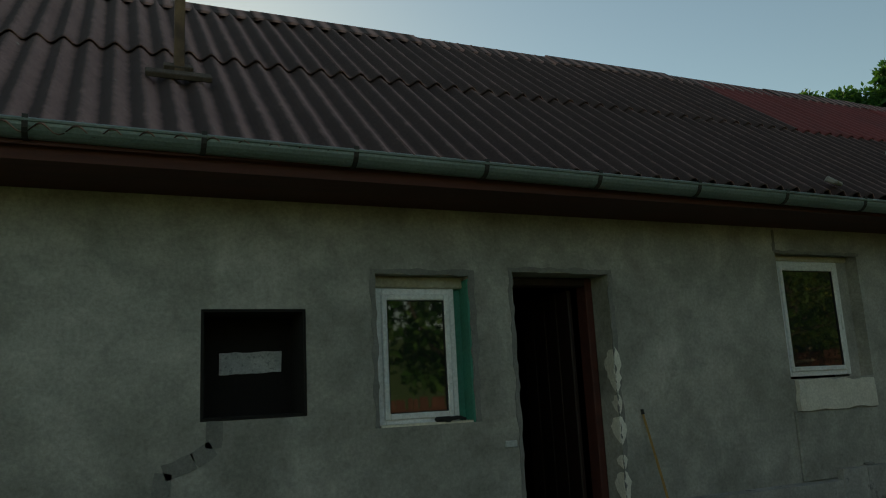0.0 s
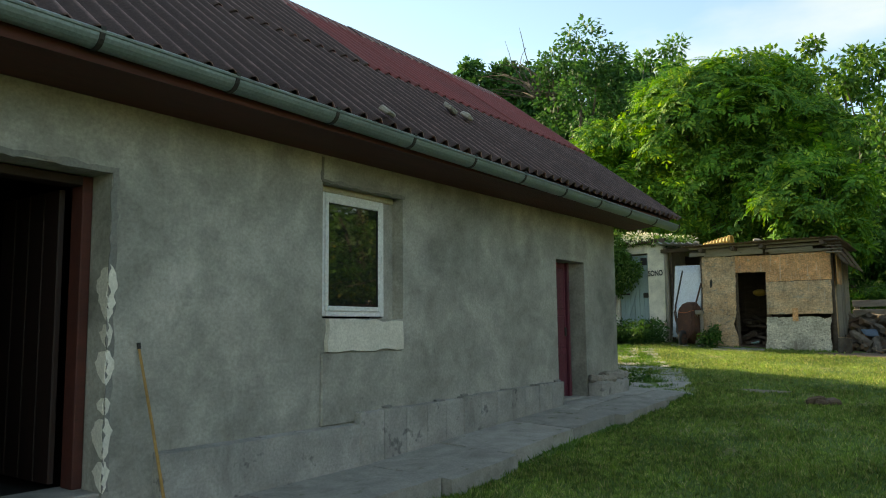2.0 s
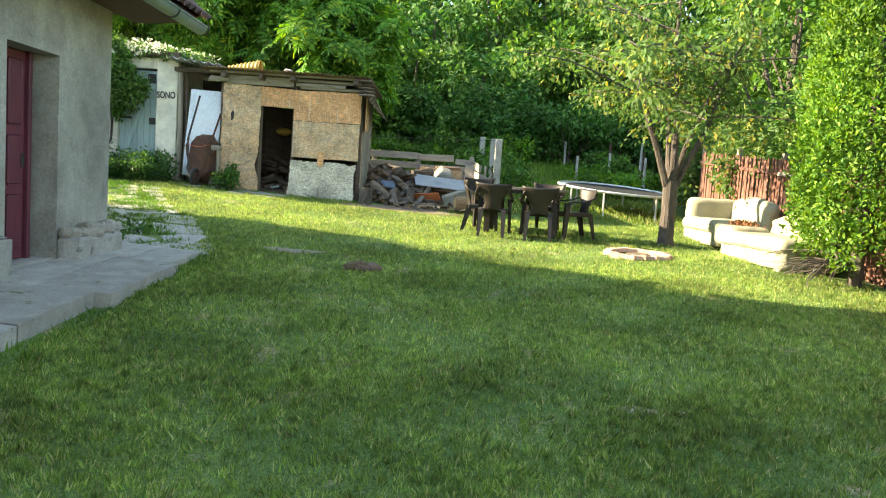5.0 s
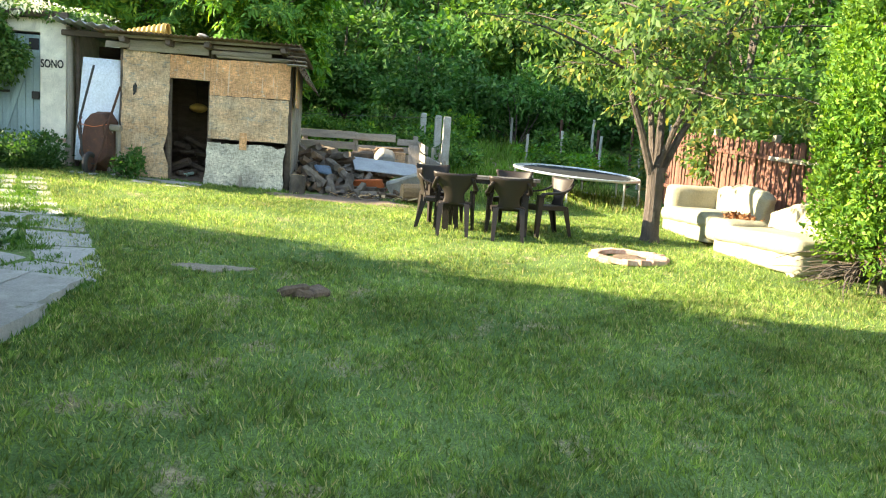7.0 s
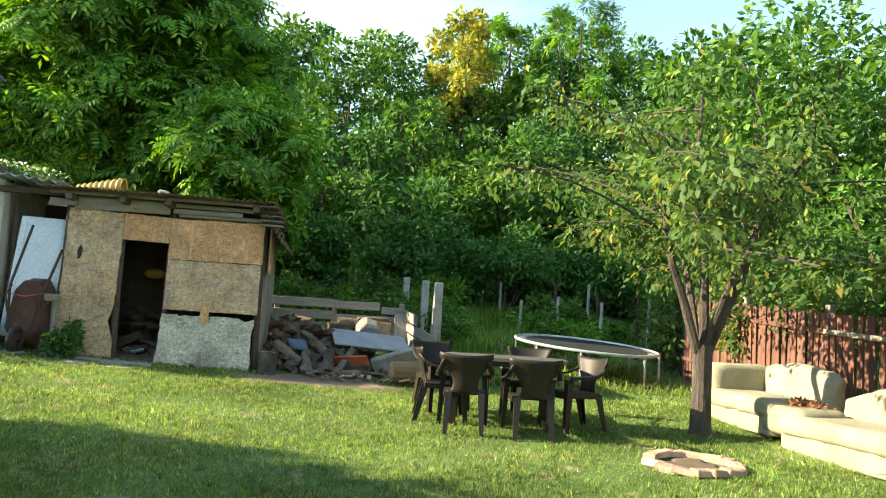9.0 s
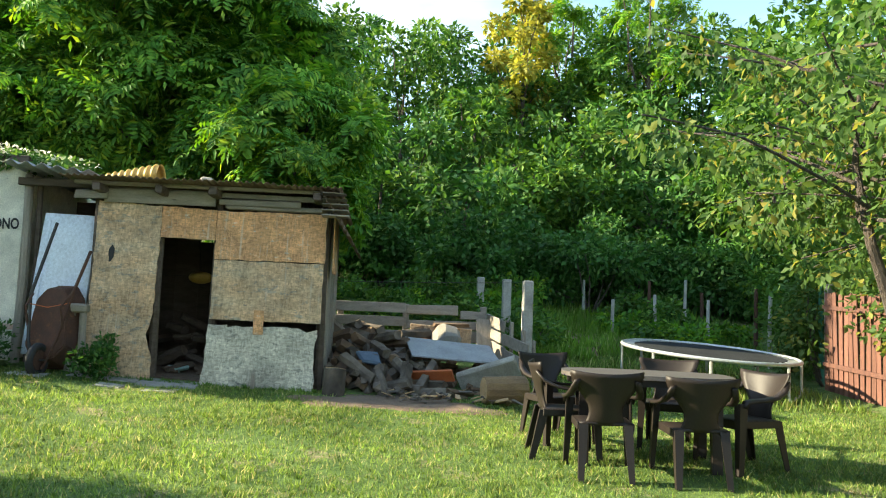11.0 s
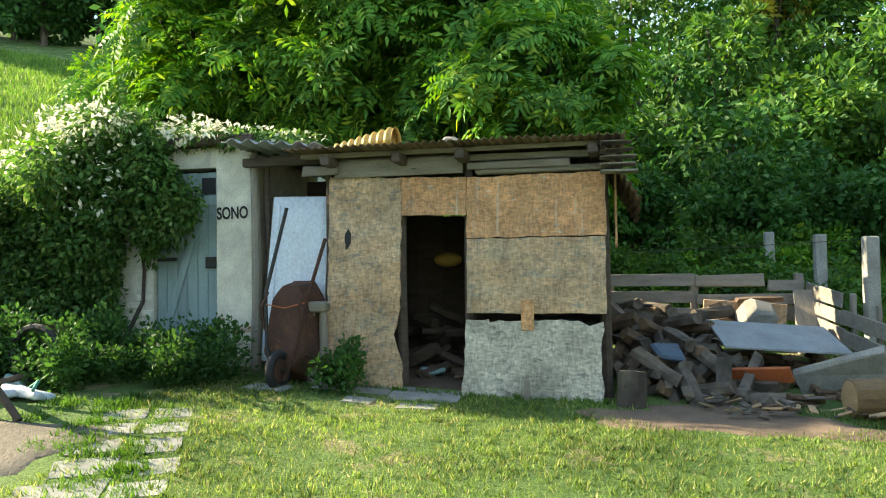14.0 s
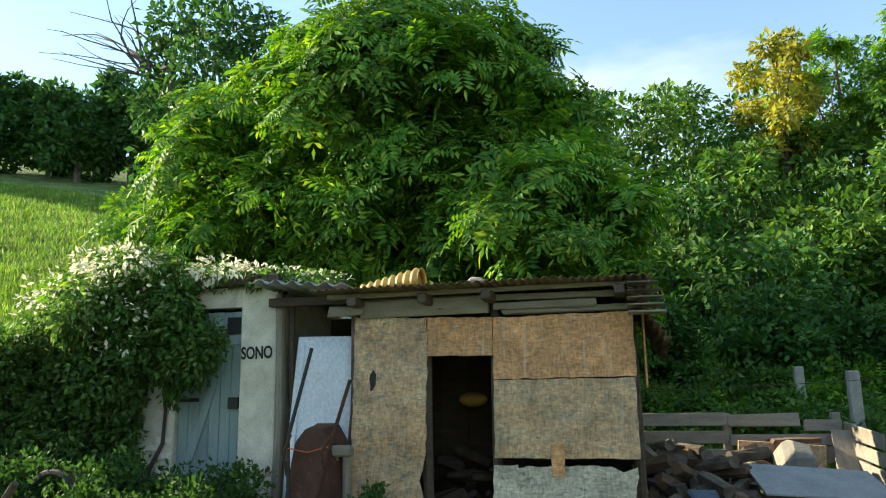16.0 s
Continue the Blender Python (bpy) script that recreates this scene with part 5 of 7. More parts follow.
part("post", tube(bmesh.new(), [(19.5, 6.82, 1.4), (19.52, 6.80, 2.6), (19.5, 6.82, 3.75)], [0.04, 0.035, 0.035], 8), M_WOODDARK, lean)
corrugated("roof_sheet", 1.0, 2.4, 0.177, 0.024, M_TIN, lean, Matrix.Translation((18.95, 6.05, 3.80)) @ pose(0, 0, 0, 5, 0.5, 0))
part("beam", bx((19.3, 5.95, 3.66), (19.38, 7.0, 3.75), None, 0.01), M_WOODDARK, lean)
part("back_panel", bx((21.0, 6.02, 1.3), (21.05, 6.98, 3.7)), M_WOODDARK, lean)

# ---- fridge, wheelbarrow ----
tilt = Matrix.Translation((19.2, 6.40, 1.95)) @ pose(0, 0, 0, 2, 6, -6)
fridge = thing("fridge", (19.4, 6.32, 1.6), "old white fridge leaning in the lean-to", "fridge")
rbox("body", (0.03, -0.33, -0.3), (0.5, 0.34, 1.38), 0.03, M_BEIGE, fridge, tilt, 5, label="yellowed side walls")
rbox("door", (-0.02, -0.33, -0.3), (0.028, 0.34, 1.39), 0.015, M_FRIDGE, fridge, tilt, 5, label="white enamelled door")
part("handle", bx((-0.032, 0.24, 0.2), (-0.02, 0.265, 1.3), tilt, 0.004), M_FRIDGE, fridge)
part("support_block", bx((19.35, 6.05, 1.35), (19.8, 6.6, 1.66), None, 0.02), M_STONE, fridge)
wb = thing("wheelbarrow", (18.7, 6.4, 1.45), "rusty wheelbarrow tipped up on its wheel against the fridge", "wheelbarrow")
WB = Matrix.Translation((18.78, 6.32, 1.75)) @ pose(0, 0, 0, 0, 12, -8)
bm = bmesh.new()
out = [(-0.30, 0.0), (-0.24, 0.62), (-0.12, 0.78), (0.12, 0.78), (0.24, 0.62), (0.28, 0.0), (0.15, -0.18), (-0.15, -0.18)]
lo_ring = [bm.verts.new((0.0, a * 0.8, b * 0.82 + 0.05)) for a, b in out]
hi_ring = [bm.verts.new((0.24, a, b)) for a, b in out]
bm.faces.new(lo_ring)
for i in range(8):
    bm.faces.new((lo_ring[i], hi_ring[i], hi_ring[(i + 1) % 8], lo_ring[(i + 1) % 8]))
thicken(bm, 0.006)
bmesh.ops.bevel(bm, geom=bm.edges[:], offset=0.012, segments=2, affect="EDGES")
bmesh.ops.transform(bm, matrix=WB, verts=bm.verts[:])
part("tray", bm, M_RUST, wb, "rusted steel tray")
for s, top in ((1, 1.48), (-1, 1.15)):
    part("handle_tube", tube(bmesh.new(), [WB @ Vector(p) for p in ((-0.03, 0.05 * s, -0.22), (-0.05, 0.16 * s, 0.1), (-0.05, 0.24 * s, 0.6), (0.0, (0.14 if s > 0 else 0.33) * s, top))], 0.019, 8), M_RUST if s < 0 else M_IRON, wb)
    part("leg", tube(bmesh.new(), [WB @ Vector(p) for p in ((-0.05, 0.2 * s, 0.25), (-0.16, 0.2 * s, 0.45), (-0.04, 0.22 * s, 0.62))], 0.013, 6), M_RUST, wb)
wheel = bmesh.new()
tube(wheel, [WB @ Vector((-0.06 + 0.15 * math.cos(a), 0.0, -0.13 + 0.15 * math.sin(a))) for a in [2 * math.pi * k / 24 for k in range(25)]], 0.042, 8, False)
wheel = part("wheel", wheel, M_RUBBER, wb, "black rubber tyre", True)
bm = bmesh.new()
bmesh.ops.create_cone(bm, cap_ends=True, segments=16, radius1=0.11, radius2=0.11, depth=0.05, matrix=WB @ Matrix.Translation((-0.06, 0, -0.13)) @ pose(0, 0, 0, 90))
part("rim", bm, M_RUST, wheel)
part("axle", tube(bmesh.new(), [WB @ Vector((-0.06, -0.09, -0.13)), WB @ Vector((-0.06, 0.09, -0.13))], 0.012, 6), M_IRON, wheel)
part("cord", tube(bmesh.new(), [WB @ Vector(p) for p in ((-0.06, 0.24, 0.5), (-0.07, 0.0, 0.46), (-0.06, -0.24, 0.52))], 0.006, 5), M_ORANGE, wb)
sp = thing("chopping_post", (18.95, 6.0, 1.4), "short grey wooden trestle beside the shed", "trestle")
for y in (5.98, 6.1):
    part("leg", tube(bmesh.new(), [(18.95, y, 1.38), (18.97, y, 1.8), (18.95, y, 2.2)], [0.05, 0.045, 0.04], 8), M_WOODZ, sp)
part("cap", bx((18.88, 5.93, 2.17), (19.02, 6.18, 2.27), None, 0.02, 0.01), M_WOOD, sp)

# ---- woodpile and pen ----
pen = thing("pallet_fence", (22.0, 2, 1.6), "low pen of grey weathered planks", "fence")
for k, (ya, yb, z, h) in enumerate(((2.26, 3.36, 2.335, 0.15), (1.44, 2.24, 2.32, 0.14), (1.0, 1.40, 2.26, 0.13), (2.25, 3.36, 2.12, 0.14), (1.0, 2.23, 2.10, 0.13), (2.27, 3.36, 1.86, 0.19), (1.0, 1.30, 1.90, 0.17), (2.1, 3.36, 1.62, 0.2), (1.0, 2.1, 1.60, 0.2))):
    bm = bx((0, ya, z), (0.025, yb, z + h), None, 0.006, 0.014)
    for v in bm.verts:
        v.co.x += 22.03 - 0.08 * (1 - (v.co.y - 1.0) / 2.4) + 0.012 * (k % 2)
    part("plank", bm, M_WOOD, pen)
for y in (3.28, 2.25, 1.02):
    part("post", bx((22.07, y - 0.05, 1.3), (22.16, y + 0.05, 2.47), None, 0.01), M_WOODZ, pen)
# the short side of the pen leans and comes forward from the corner
ang = math.degrees(math.atan2(0.66 - 0.98, 20.0 - 21.9))
for k, (z, h, x0, L) in enumerate(((2.20, 0.16, 0, 0.92), (2.02, 0.15, 0, 0.95), (1.72, 0.26, 0, 0.9), (2.03, 0.15, 0.9, 1.02), (1.80, 0.17, 0.85, 1.1), (1.56, 0.17, 0.85, 1.05))):
    m = Matrix.Translation((21.9, 0.98, z)) @ pose(0, 0, 0, 0, 7, ang)
    part("plank", bx((x0, -0.014, 0), (x0 + L, 0.014, h), m, 0.006, 0.012), M_WOOD, pen)
for x, y, top in ((20.95, 0.78, 2.25), (20.45, 0.69, 2.14), (20.05, 0.62, 2.02)):
    part("post", bx((x - 0.05, y - 0.06, hz(x, y) - 0.1), (x + 0.05, y - 0.02, top), pose(0, 0, 0), 0.008, 0.008), M_WOODZ, pen)
tagged(part("plank", bx((-0.02, -0.16, 0), (0.02, 0.16, 0.75), Matrix.Translation((21.5, 1.0, 1.55)) @ pose(0, 0, 0, 0, 20, 0), 0.01, 0.03), M_WOODZ), "weathered slab leaning in the pen corner", "plank")
tagged(part("board", bx((-0.015, -0.5, 0), (0.015, 0.45, 0.36), Matrix.Translation((21.8, 1.75, 1.78)) @ pose(0, 0, 0, 4, -6, 0), 0.004), M_OSBGREY), "warm brown board behind the woodpile", "board")
for x, y, top, w in ((21.23, 0.47, 2.87, 0.075), (23.32, 0.47, 2.99, 0.075), (25.85, 0.64, 3.16, 0.075)):
    b = hz(x, y)
    bm = prism(bmesh.new(), [(x - w, y - w), (x + w, y - w), (x + w, y + w), (x - w, y + w)], 2, b - 0.2, top)
    bmesh.ops.bevel(bm, geom=bm.edges[:], offset=0.015, segments=1, affect="EDGES")
    tagged(part("concrete_post", bm, M_POST), "weathered grey concrete fence post", "post", "concrete posts")


def log_mesh(name, kind, L, r, sd):
    """A split log: a wedge or a round with rough ends."""
    rd = random.Random(sd)
    n = 4 if kind else 7
    bm = bmesh.new()
    prof = [(r * rd.uniform(0.75, 1.1) * math.cos(2 * math.pi * k / n), r * rd.uniform(0.6, 1.1) * math.sin(2 * math.pi * k / n)) for k in range(n)]
    prism(bm, prof, 0, -L / 2, L / 2)
    bmesh.ops.subdivide_edges(bm, edges=[e for e in bm.edges if abs(e.verts[0].co.x - e.verts[1].co.x) > L * 0.5], cuts=2)
    for v in bm.verts:
        v.co += Vector((rd.uniform(-0.02, 0.02), rd.uniform(-0.008, 0.008), rd.uniform(-0.008, 0.008)))
    me = bpy.data.meshes.new(name)
    bm.to_mesh(me)
    bm.free()
    return me


M_LOG2 = mat("grey split firewood", (0.20, 0.165, 0.13), (0.07, 0.056, 0.045), 0.95, 5, 40, 0.6, rand=0.35)
log_types = [log_mesh("firewood_log", k % 3 > 0, 0.36 + 0.055 * k, 0.045 + 0.013 * (k % 4), k) for k in range(8)]
for k, me in enumerate(log_types):
    me.materials.append(M_LOG2 if k % 2 else M_LOG)
rw = random.Random(31)
for k in range(200):
    x = rw.uniform(19.3, 21.8)
    y = rw.uniform(2.0, 3.2) if k % 4 else rw.uniform(1.1, 2.0)
    topz = 0.10 + 0.46 * float(smooth(19.2, 20.8, x))
    if y < 2.35:
        topz = 0.06 + 0.26 * float(smooth(19.5, 20.3, x)) + 0.35 * float(smooth(20.9, 21.5, x))
    ob = new("firewood_log", log_types[k % 8])
    ob.matrix_basis = Matrix.Translation((x, y, hz(x, y) + rw.uniform(0.05, 1.0) * topz)) @ pose(0, 0, 0, rw.uniform(0, 360), rw.uniform(-28, 28) if y > 2.35 else rw.uniform(-8, 8), rw.uniform(-70, 70) + (90 if k % 4 == 0 else 0))
    tagged(ob, "split firewood thrown on the woodpile", "firewood", "woodpile logs")
for x, y, z, rx, ry, rz in ((19.75, 2.35, 1.66, 20, -18, 25), (19.25, 2.55, 1.42, 40, -35, 15), (19.3, 2.3, 1.40, 10, -50, -10), (19.55, 2.05, 1.46, 60, -38, -30), (19.45, 2.85, 1.62, 15, -30, 60), (20.1, 2.6, 1.82, 80, -10, 20)):
    ob = new("firewood_log", log_types[3 if y > 2.3 else 7])
    ob.matrix_basis = Matrix.Translation((x, y, z)) @ pose(0, 0, 0, rx, ry, rz)
    tagged(ob, "large split firewood block on the woodpile", "firewood", "woodpile logs")
for k in range(70):
    x, y = rw.uniform(18.55, 19.4), rw.uniform(0.9, 2.6)
    s = rw.uniform(0.03, 0.09)
    tagged(part("wood_chip", bx((-s, -s * 0.35, 0), (s, s * 0.35, 0.012), Matrix.Translation((x, y, hz(x, y) + 0.03 + rw.uniform(0, 0.06))) @ pose(0, 0, 0, rw.uniform(-25, 25), rw.uniform(-25, 25), rw.uniform(0, 180)), 0.003, 0.004), M_LOG2 if k % 3 else M_PALEWOOD), "chip of bark and wood on the earth", "wood chip", "wood chips")
tagged(part("metal_sheet", bx((-0.42, -0.60, 0), (0.42, 0.60, 0.018), Matrix.Translation((20.36, 1.64, 1.825)) @ pose(0, 0, 0, 3.5, -14, 5), 0.003, 0.01), M_TIN), "dull grey flat sheet lying on the woodpile", "sheet")
tagged(part("rock", bx((-0.2, -0.2, -0.18), (0.2, 0.2, 0.18), Matrix.Translation((21.3, 1.65, 1.98)) @ pose(0, 0, 0, 20, 40, 25), 0.08, 0.06), M_STONE), "broken grey concrete lump on the woodpile", "rubble")
tagged(part("tile_plate", bx((-0.02, -0.30, 0), (0.02, 0.30, 0.16), Matrix.Translation((19.62, 1.92, 1.47)) @ pose(0, 0, 0, -6, -30, -28), 0.006), M_ORANGE), "orange clay plate among the firewood", "tile")
tagged(part("board", bx((-0.02, -0.40, -0.14), (0.02, 0.40, 0.14), Matrix.Translation((19.55, 1.25, 1.56)) @ pose(0, 0, 0, -22, -28, -14), 0.006, 0.03), M_POST), "pale grey board leaning on the woodpile", "board")
tagged(part("blue_tarp", bx((-0.12, -0.14, -0.03), (0.12, 0.14, 0.03), Matrix.Translation((19.75, 2.75, 1.72)) @ pose(0, 0, 0, 10, -30, 20), 0.02, 0.03), mat("faded blue sheet", (0.10, 0.15, 0.22), None, 0.7)), "faded blue plastic scrap among the firewood", "plastic scrap")


def stump(name, a, b, r, material, label, bump=0.03):
    t = thing(name, a, label, "log")
    a, b = Vector(a), Vector(b)
    rd = random.Random(int(r * 1000))
    bm = tube(bmesh.new(), [a.lerp(b, f) for f in (0, 0.05, 0.3, 0.6, 0.95, 1)], [r * 0.94, r, r * 1.03, r * 0.98, r, r * 0.93], 14)
    for v in bm.verts:
        v.co += Vector((rd.uniform(-1, 1), rd.uniform(-1, 1), rd.uniform(-1, 1))) * bump * r
    part("bark", bm, material, t)
    d = (b - a).normalized()
    for p, q in ((a, a - d * 0.006), (b, b + d * 0.006)):
        part("cut_face", tube(bmesh.new(), [p, q], [r * 0.88, r * 0.86], 14), M_PALEWOOD, t)
    return t


stump("log_round", (18.93, 0.88, 1.46), (18.85, 1.38, 1.45), 0.165, mat("yellow brown log", (0.34, 0.22, 0.11), (0.22, 0.14, 0.08), 0.9, 4, 40, 0.6, stretch=(4, 1, 4)), "thick barkless log lying on the grass")
stump("log_upright", (18.95, 3.12, 1.28), (19.0, 3.1, 1.63), 0.13, M_LOG2, "short weathered log standing by the shed", 0.08)

# ---- garden table and chairs ----
GZ = hz(16.5, 0.5)


def chair():
    c = thing("garden_chair", (0, 0, 0), "dark brown plastic garden armchair on the lawn", "chair", "chairs round the garden table")
    rbox("seat", (-0.20, -0.20, 0.395), (0.23, 0.20, 0.425), 0.014, M_BROWNPLASTIC, c, None, 6)
    # one moulded shell: narrow waist, shoulders flaring out into horns
    bm = bmesh.new()
    rows = []
    for i in range(13):
        f = i / 12
        z = 0.40 + 0.40 * f
        half = 0.155 - 0.035 * math.sin(math.pi * min(1, f * 1.9)) + 0.115 * float(smooth(0.40, 0.95, f))
        row = []
        for j in range(13):
            u = -1 + j / 6
            row.append(bm.verts.new((-0.19 - 0.115 * f + 0.075 * u * u * (0.4 + 0.6 * f), u * half, z + (0.022 * u * u - 0.012) * f ** 4)))
        rows.append(row)
    for a, b in zip(rows, rows[1:]):
        for j in range(12):
            bm.faces.new((a[j], a[j + 1], b[j + 1], b[j]))
    thicken(bm, 0.011)
    part("backrest", bm, M_BROWNPLASTIC, c, "", True)
    for s in (1, -1):
        # flat arm sweeping down from the shoulder to the front leg
        bm = bmesh.new()
        rows = []
        for x, y, z, w in ((-0.26, 0.225, 0.745, 0.022), (-0.20, 0.25, 0.67, 0.026), (-0.10, 0.268, 0.625, 0.029), (0.03, 0.275, 0.605, 0.032), (0.15, 0.27, 0.60, 0.032), (0.215, 0.262, 0.585, 0.03), (0.24, 0.255, 0.54, 0.026)):
            rows.append([bm.verts.new((x, (y - w) * s, z)), bm.verts.new((x, (y + w) * s, z - 0.008))])
        for a, b in zip(rows, rows[1:]):
            bm.faces.new((a[0], a[1], b[1], b[0]) if s < 0 else (a[0], b[0], b[1], a[1]))
        thicken(bm, 0.022)
        part("armrest", bm, M_BROWNPLASTIC, c, "", True)
        # splayed legs with a folded, L-shaped section
        for x0, y0, x1, y1, top, dx in ((0.225, 0.225, 0.265, 0.25, 0.56, 1), (-0.185, 0.165, -0.285, 0.185, 0.41, -1)):
            bm = bmesh.new()
            o = [(0.04, 0.035), (-0.04, 0.035), (-0.04, 0.022), (0.022, 0.016), (0.027, -0.035), (0.04, -0.035)]
            prism(bm, [(x0 + p * dx, (y0 + q) * s) for p, q in o], 2, 0.0, top)
            for v in bm.verts:
                if v.co.z < 0.01:
                    v.co.x = x1 + (v.co.x - x0) * 0.6
                    v.co.y = (y1 + (v.co.y * s - y0) * 0.6) * s
            part("leg", bm, M_BROWNPLASTIC, c)
        part("side_rail", bx((-0.20, (0.195 if s > 0 else -0.215), 0.36), (0.23, (0.215 if s > 0 else -0.195), 0.42), None, 0.006), M_BROWNPLASTIC, c)
    part("front_rail", bx((0.215, -0.20, 0.35), (0.235, 0.20, 0.42), None, 0.006), M_BROWNPLASTIC, c)
    return c


c0 = chair()
spots = [(15.89, 0.82, -8), (15.77, 0.14, -6), (16.22, -0.46, 108), (16.52, 0.98, -94), (16.95, -0.10, 160), (17.12, 0.92, 200)]
for k, (x, y, a) in enumerate(spots):
    m = Matrix.Translation((x, y, hz(x, y) - 0.012)) @ pose(0, 0, 0, 0, 0, a)
    if k == 0:
        c0.matrix_basis = m
    else:
        copy_thing(c0, m)
table = thing("garden_table", (16.34, 0.33, GZ), "dark brown oval plastic garden table", "table")
bm = bmesh.new()
tm = Matrix.Translation((16.34, 0.33, GZ)) @ pose(0, 0, 0, 0, 0, 79)
oval = [(0.70 * math.copysign(abs(math.cos(a)) ** 0.6, math.cos(a)), 0.44 * math.copysign(abs(math.sin(a)) ** 0.6, math.sin(a))) for a in [2 * math.pi * k / 40 for k in range(40)]]
prism(bm, oval, 2, 0.685, 0.72)
bmesh.ops.transform(bm, matrix=tm, verts=bm.verts[:])
part("tabletop", bm, mat("dusty dark resin top", (0.12, 0.105, 0.10), (0.085, 0.075, 0.07), 0.4, 3, 60, 0.05), table)
bm = prism(bmesh.new(), [(a * 0.93, b * 0.9) for a, b in oval], 2, 0.63, 0.684)
bmesh.ops.transform(bm, matrix=tm, verts=bm.verts[:])
part("apron", bm, M_BROWNPLASTIC, table)
for sx in (1, -1):
    for sy in (1, -1):
        bm = prism(bmesh.new(), [(sx * 0.48, sy * 0.26), (sx * 0.56, sy * 0.26), (sx * 0.56, sy * 0.33), (sx * 0.48, sy * 0.33)], 2, -0.03, 0.63)
        bmesh.ops.recalc_face_normals(bm, faces=bm.faces[:])
        bmesh.ops.transform(bm, matrix=tm, verts=bm.verts[:])
        part("leg", bm, M_BROWNPLASTIC, table)

# ---- trampoline ----
TX, TY, TZ, TR = 20.6, -2.03, hz(20.6, -2.03) + 0.53, 1.2
tr = thing("trampoline", (TX, TY, TZ - 0.50), "round trampoline with a pale steel rim, no net", "trampoline")
tilt_t = Matrix.Translation((TX, TY, TZ)) @ pose(0, 0, 0, 2.5, -4.5, 0)
ring = [tilt_t @ Vector((TR * math.cos(a), TR * math.sin(a), 0)) for a in [2 * math.pi * k / 48 for k in range(49)]]
part("rim", tube(bmesh.new(), ring, 0.026, 8, False), M_STEEL, tr, "pale steel ring", True)
bm = bmesh.new()
bmesh.ops.create_cone(bm, cap_ends=True, segments=48, radius1=TR - 0.17, radius2=TR - 0.17, depth=0.012, matrix=tilt_t)
part("mat", bm, M_NET, tr, "black jumping mat")
for k in range(40):
    a = 2 * math.pi * k / 40
    part("spring", tube(bmesh.new(), [tilt_t @ Vector(((TR - 0.17) * math.cos(a), (TR - 0.17) * math.sin(a), 0)), tilt_t @ Vector((TR * math.cos(a), TR * math.sin(a), 0))], 0.008, 5), M_STEEL, tr)
for k in range(4):
    a = radians(50 + 90 * k)
    for da in (-0.32, 0.32):
        px, py = TX + TR * math.cos(a + da), TY + TR * math.sin(a + da)
        part("leg", tube(bmesh.new(), [(px, py, TZ - 0.02 + 0.044 * (py - TY) + 0.078 * (px - TX)), (px, py, hz(px, py))], 0.02, 7), M_STEEL, tr)
    p, q = ((TX + TR * math.cos(a + d), TY + TR * math.sin(a + d)) for d in (-0.32, 0.32))
    part("foot", tube(bmesh.new(), [(*p, hz(*p) + 0.02), (*q, hz(*q) + 0.02)], 0.02, 7), M_STEEL, tr)

# ---- fire pit ----
pit = thing("fire_pit", (14.6, -1.15, hz(14.6, -1.15)), "ring of old bricks round a fire pit", "fire pit")
bm0 = bx((-0.115, -0.058, 0), (0.115, 0.058, 0.06), None, 0.008, 0.008)
me = bpy.data.meshes.new("brick")
bm0.to_mesh(me)
bm0.free()
me.materials.append(M_BRICK)
for k in range(15):
    a = 2 * math.pi * k / 15 + rw.uniform(-0.08, 0.08)
    x, y = 14.75 + 0.36 * math.cos(a), -1.15 + 0.39 * math.sin(a)
    ob = new("brick", me)
    ob.parent = pit
    ob.matrix_parent_inverse = pit.matrix_basis.inverted()
    ob.matrix_basis = Matrix.Translation((x, y, hz(x, y) + 0.005)) @ pose(0, 0, 0, rw.uniform(-8, 8), rw.uniform(-8, 8), math.degrees(a) + 90 + rw.uniform(-25, 25))
drape("ash", 14.75, -1.15, 0.27, 0.29, M_DEBRIS, "brown leaves and ash inside the fire pit", lift=0.02, seed=9, kind="stuff", category="ash")

# ---- sofas ----
def sofa(x, y, a, L, hump, label, sd):
    z = hz(x, y) - 0.02
    m = Matrix.Translation((x, y, z)) @ pose(0, 0, 0, 0, 0, a)
    s = thing("sofa", (x, y, z), label, "sofa")
    rbox("base", (-L / 2, -0.40, 0.0), (L / 2, 0.42, 0.24), 0.03, M_SOFA, s, m, 8, 0.004, seed=sd)
    rbox("seat_cushion", (-L / 2 - 0.02, -0.30, 0.20), (L / 2 + 0.02, 0.47, 0.42), 0.09, M_SOFA, s, m, 14, 0.018, seed=sd + 1)
    rbox("backrest", (-L / 2 + hump, -0.50, 0.25), (L / 2 - 0.05, -0.22, 0.86), 0.14, M_SOFA, s, m @ pose(0, 0, 0, 8), 16, 0.026, seed=sd + 2, arch=0.10 + hump * 1.4)
    return s, m


s1, m1 = sofa(16.78, -3.05, 2, 1.5, 0.0, "cream corner sofa section, weathered outdoors", 3)
rbox("armrest", (0.50, -0.45, 0.1), (0.80, 0.42, 0.74), 0.1, M_SOFA, s1, m1, 10, 0.012)
s2, m2 = sofa(15.0, -3.17, 6, 1.75, 0.1, "second cream sofa section, stained and faded", 9)
rbox("corner_cushion", (-0.35, -0.3, 0.1), (0.35, 0.35, 0.42), 0.1, M_SOFA, s2, Matrix.Translation((15.9, -3.0, hz(15.9, -3.0))) @ pose(0, 0, 0, 0, 0, 5), 10, 0.01)
part("foot_block", bx((14.15, -3.0, 0.9), (14.31, -2.84, 1.16), None, 0.02), M_POST, s2)
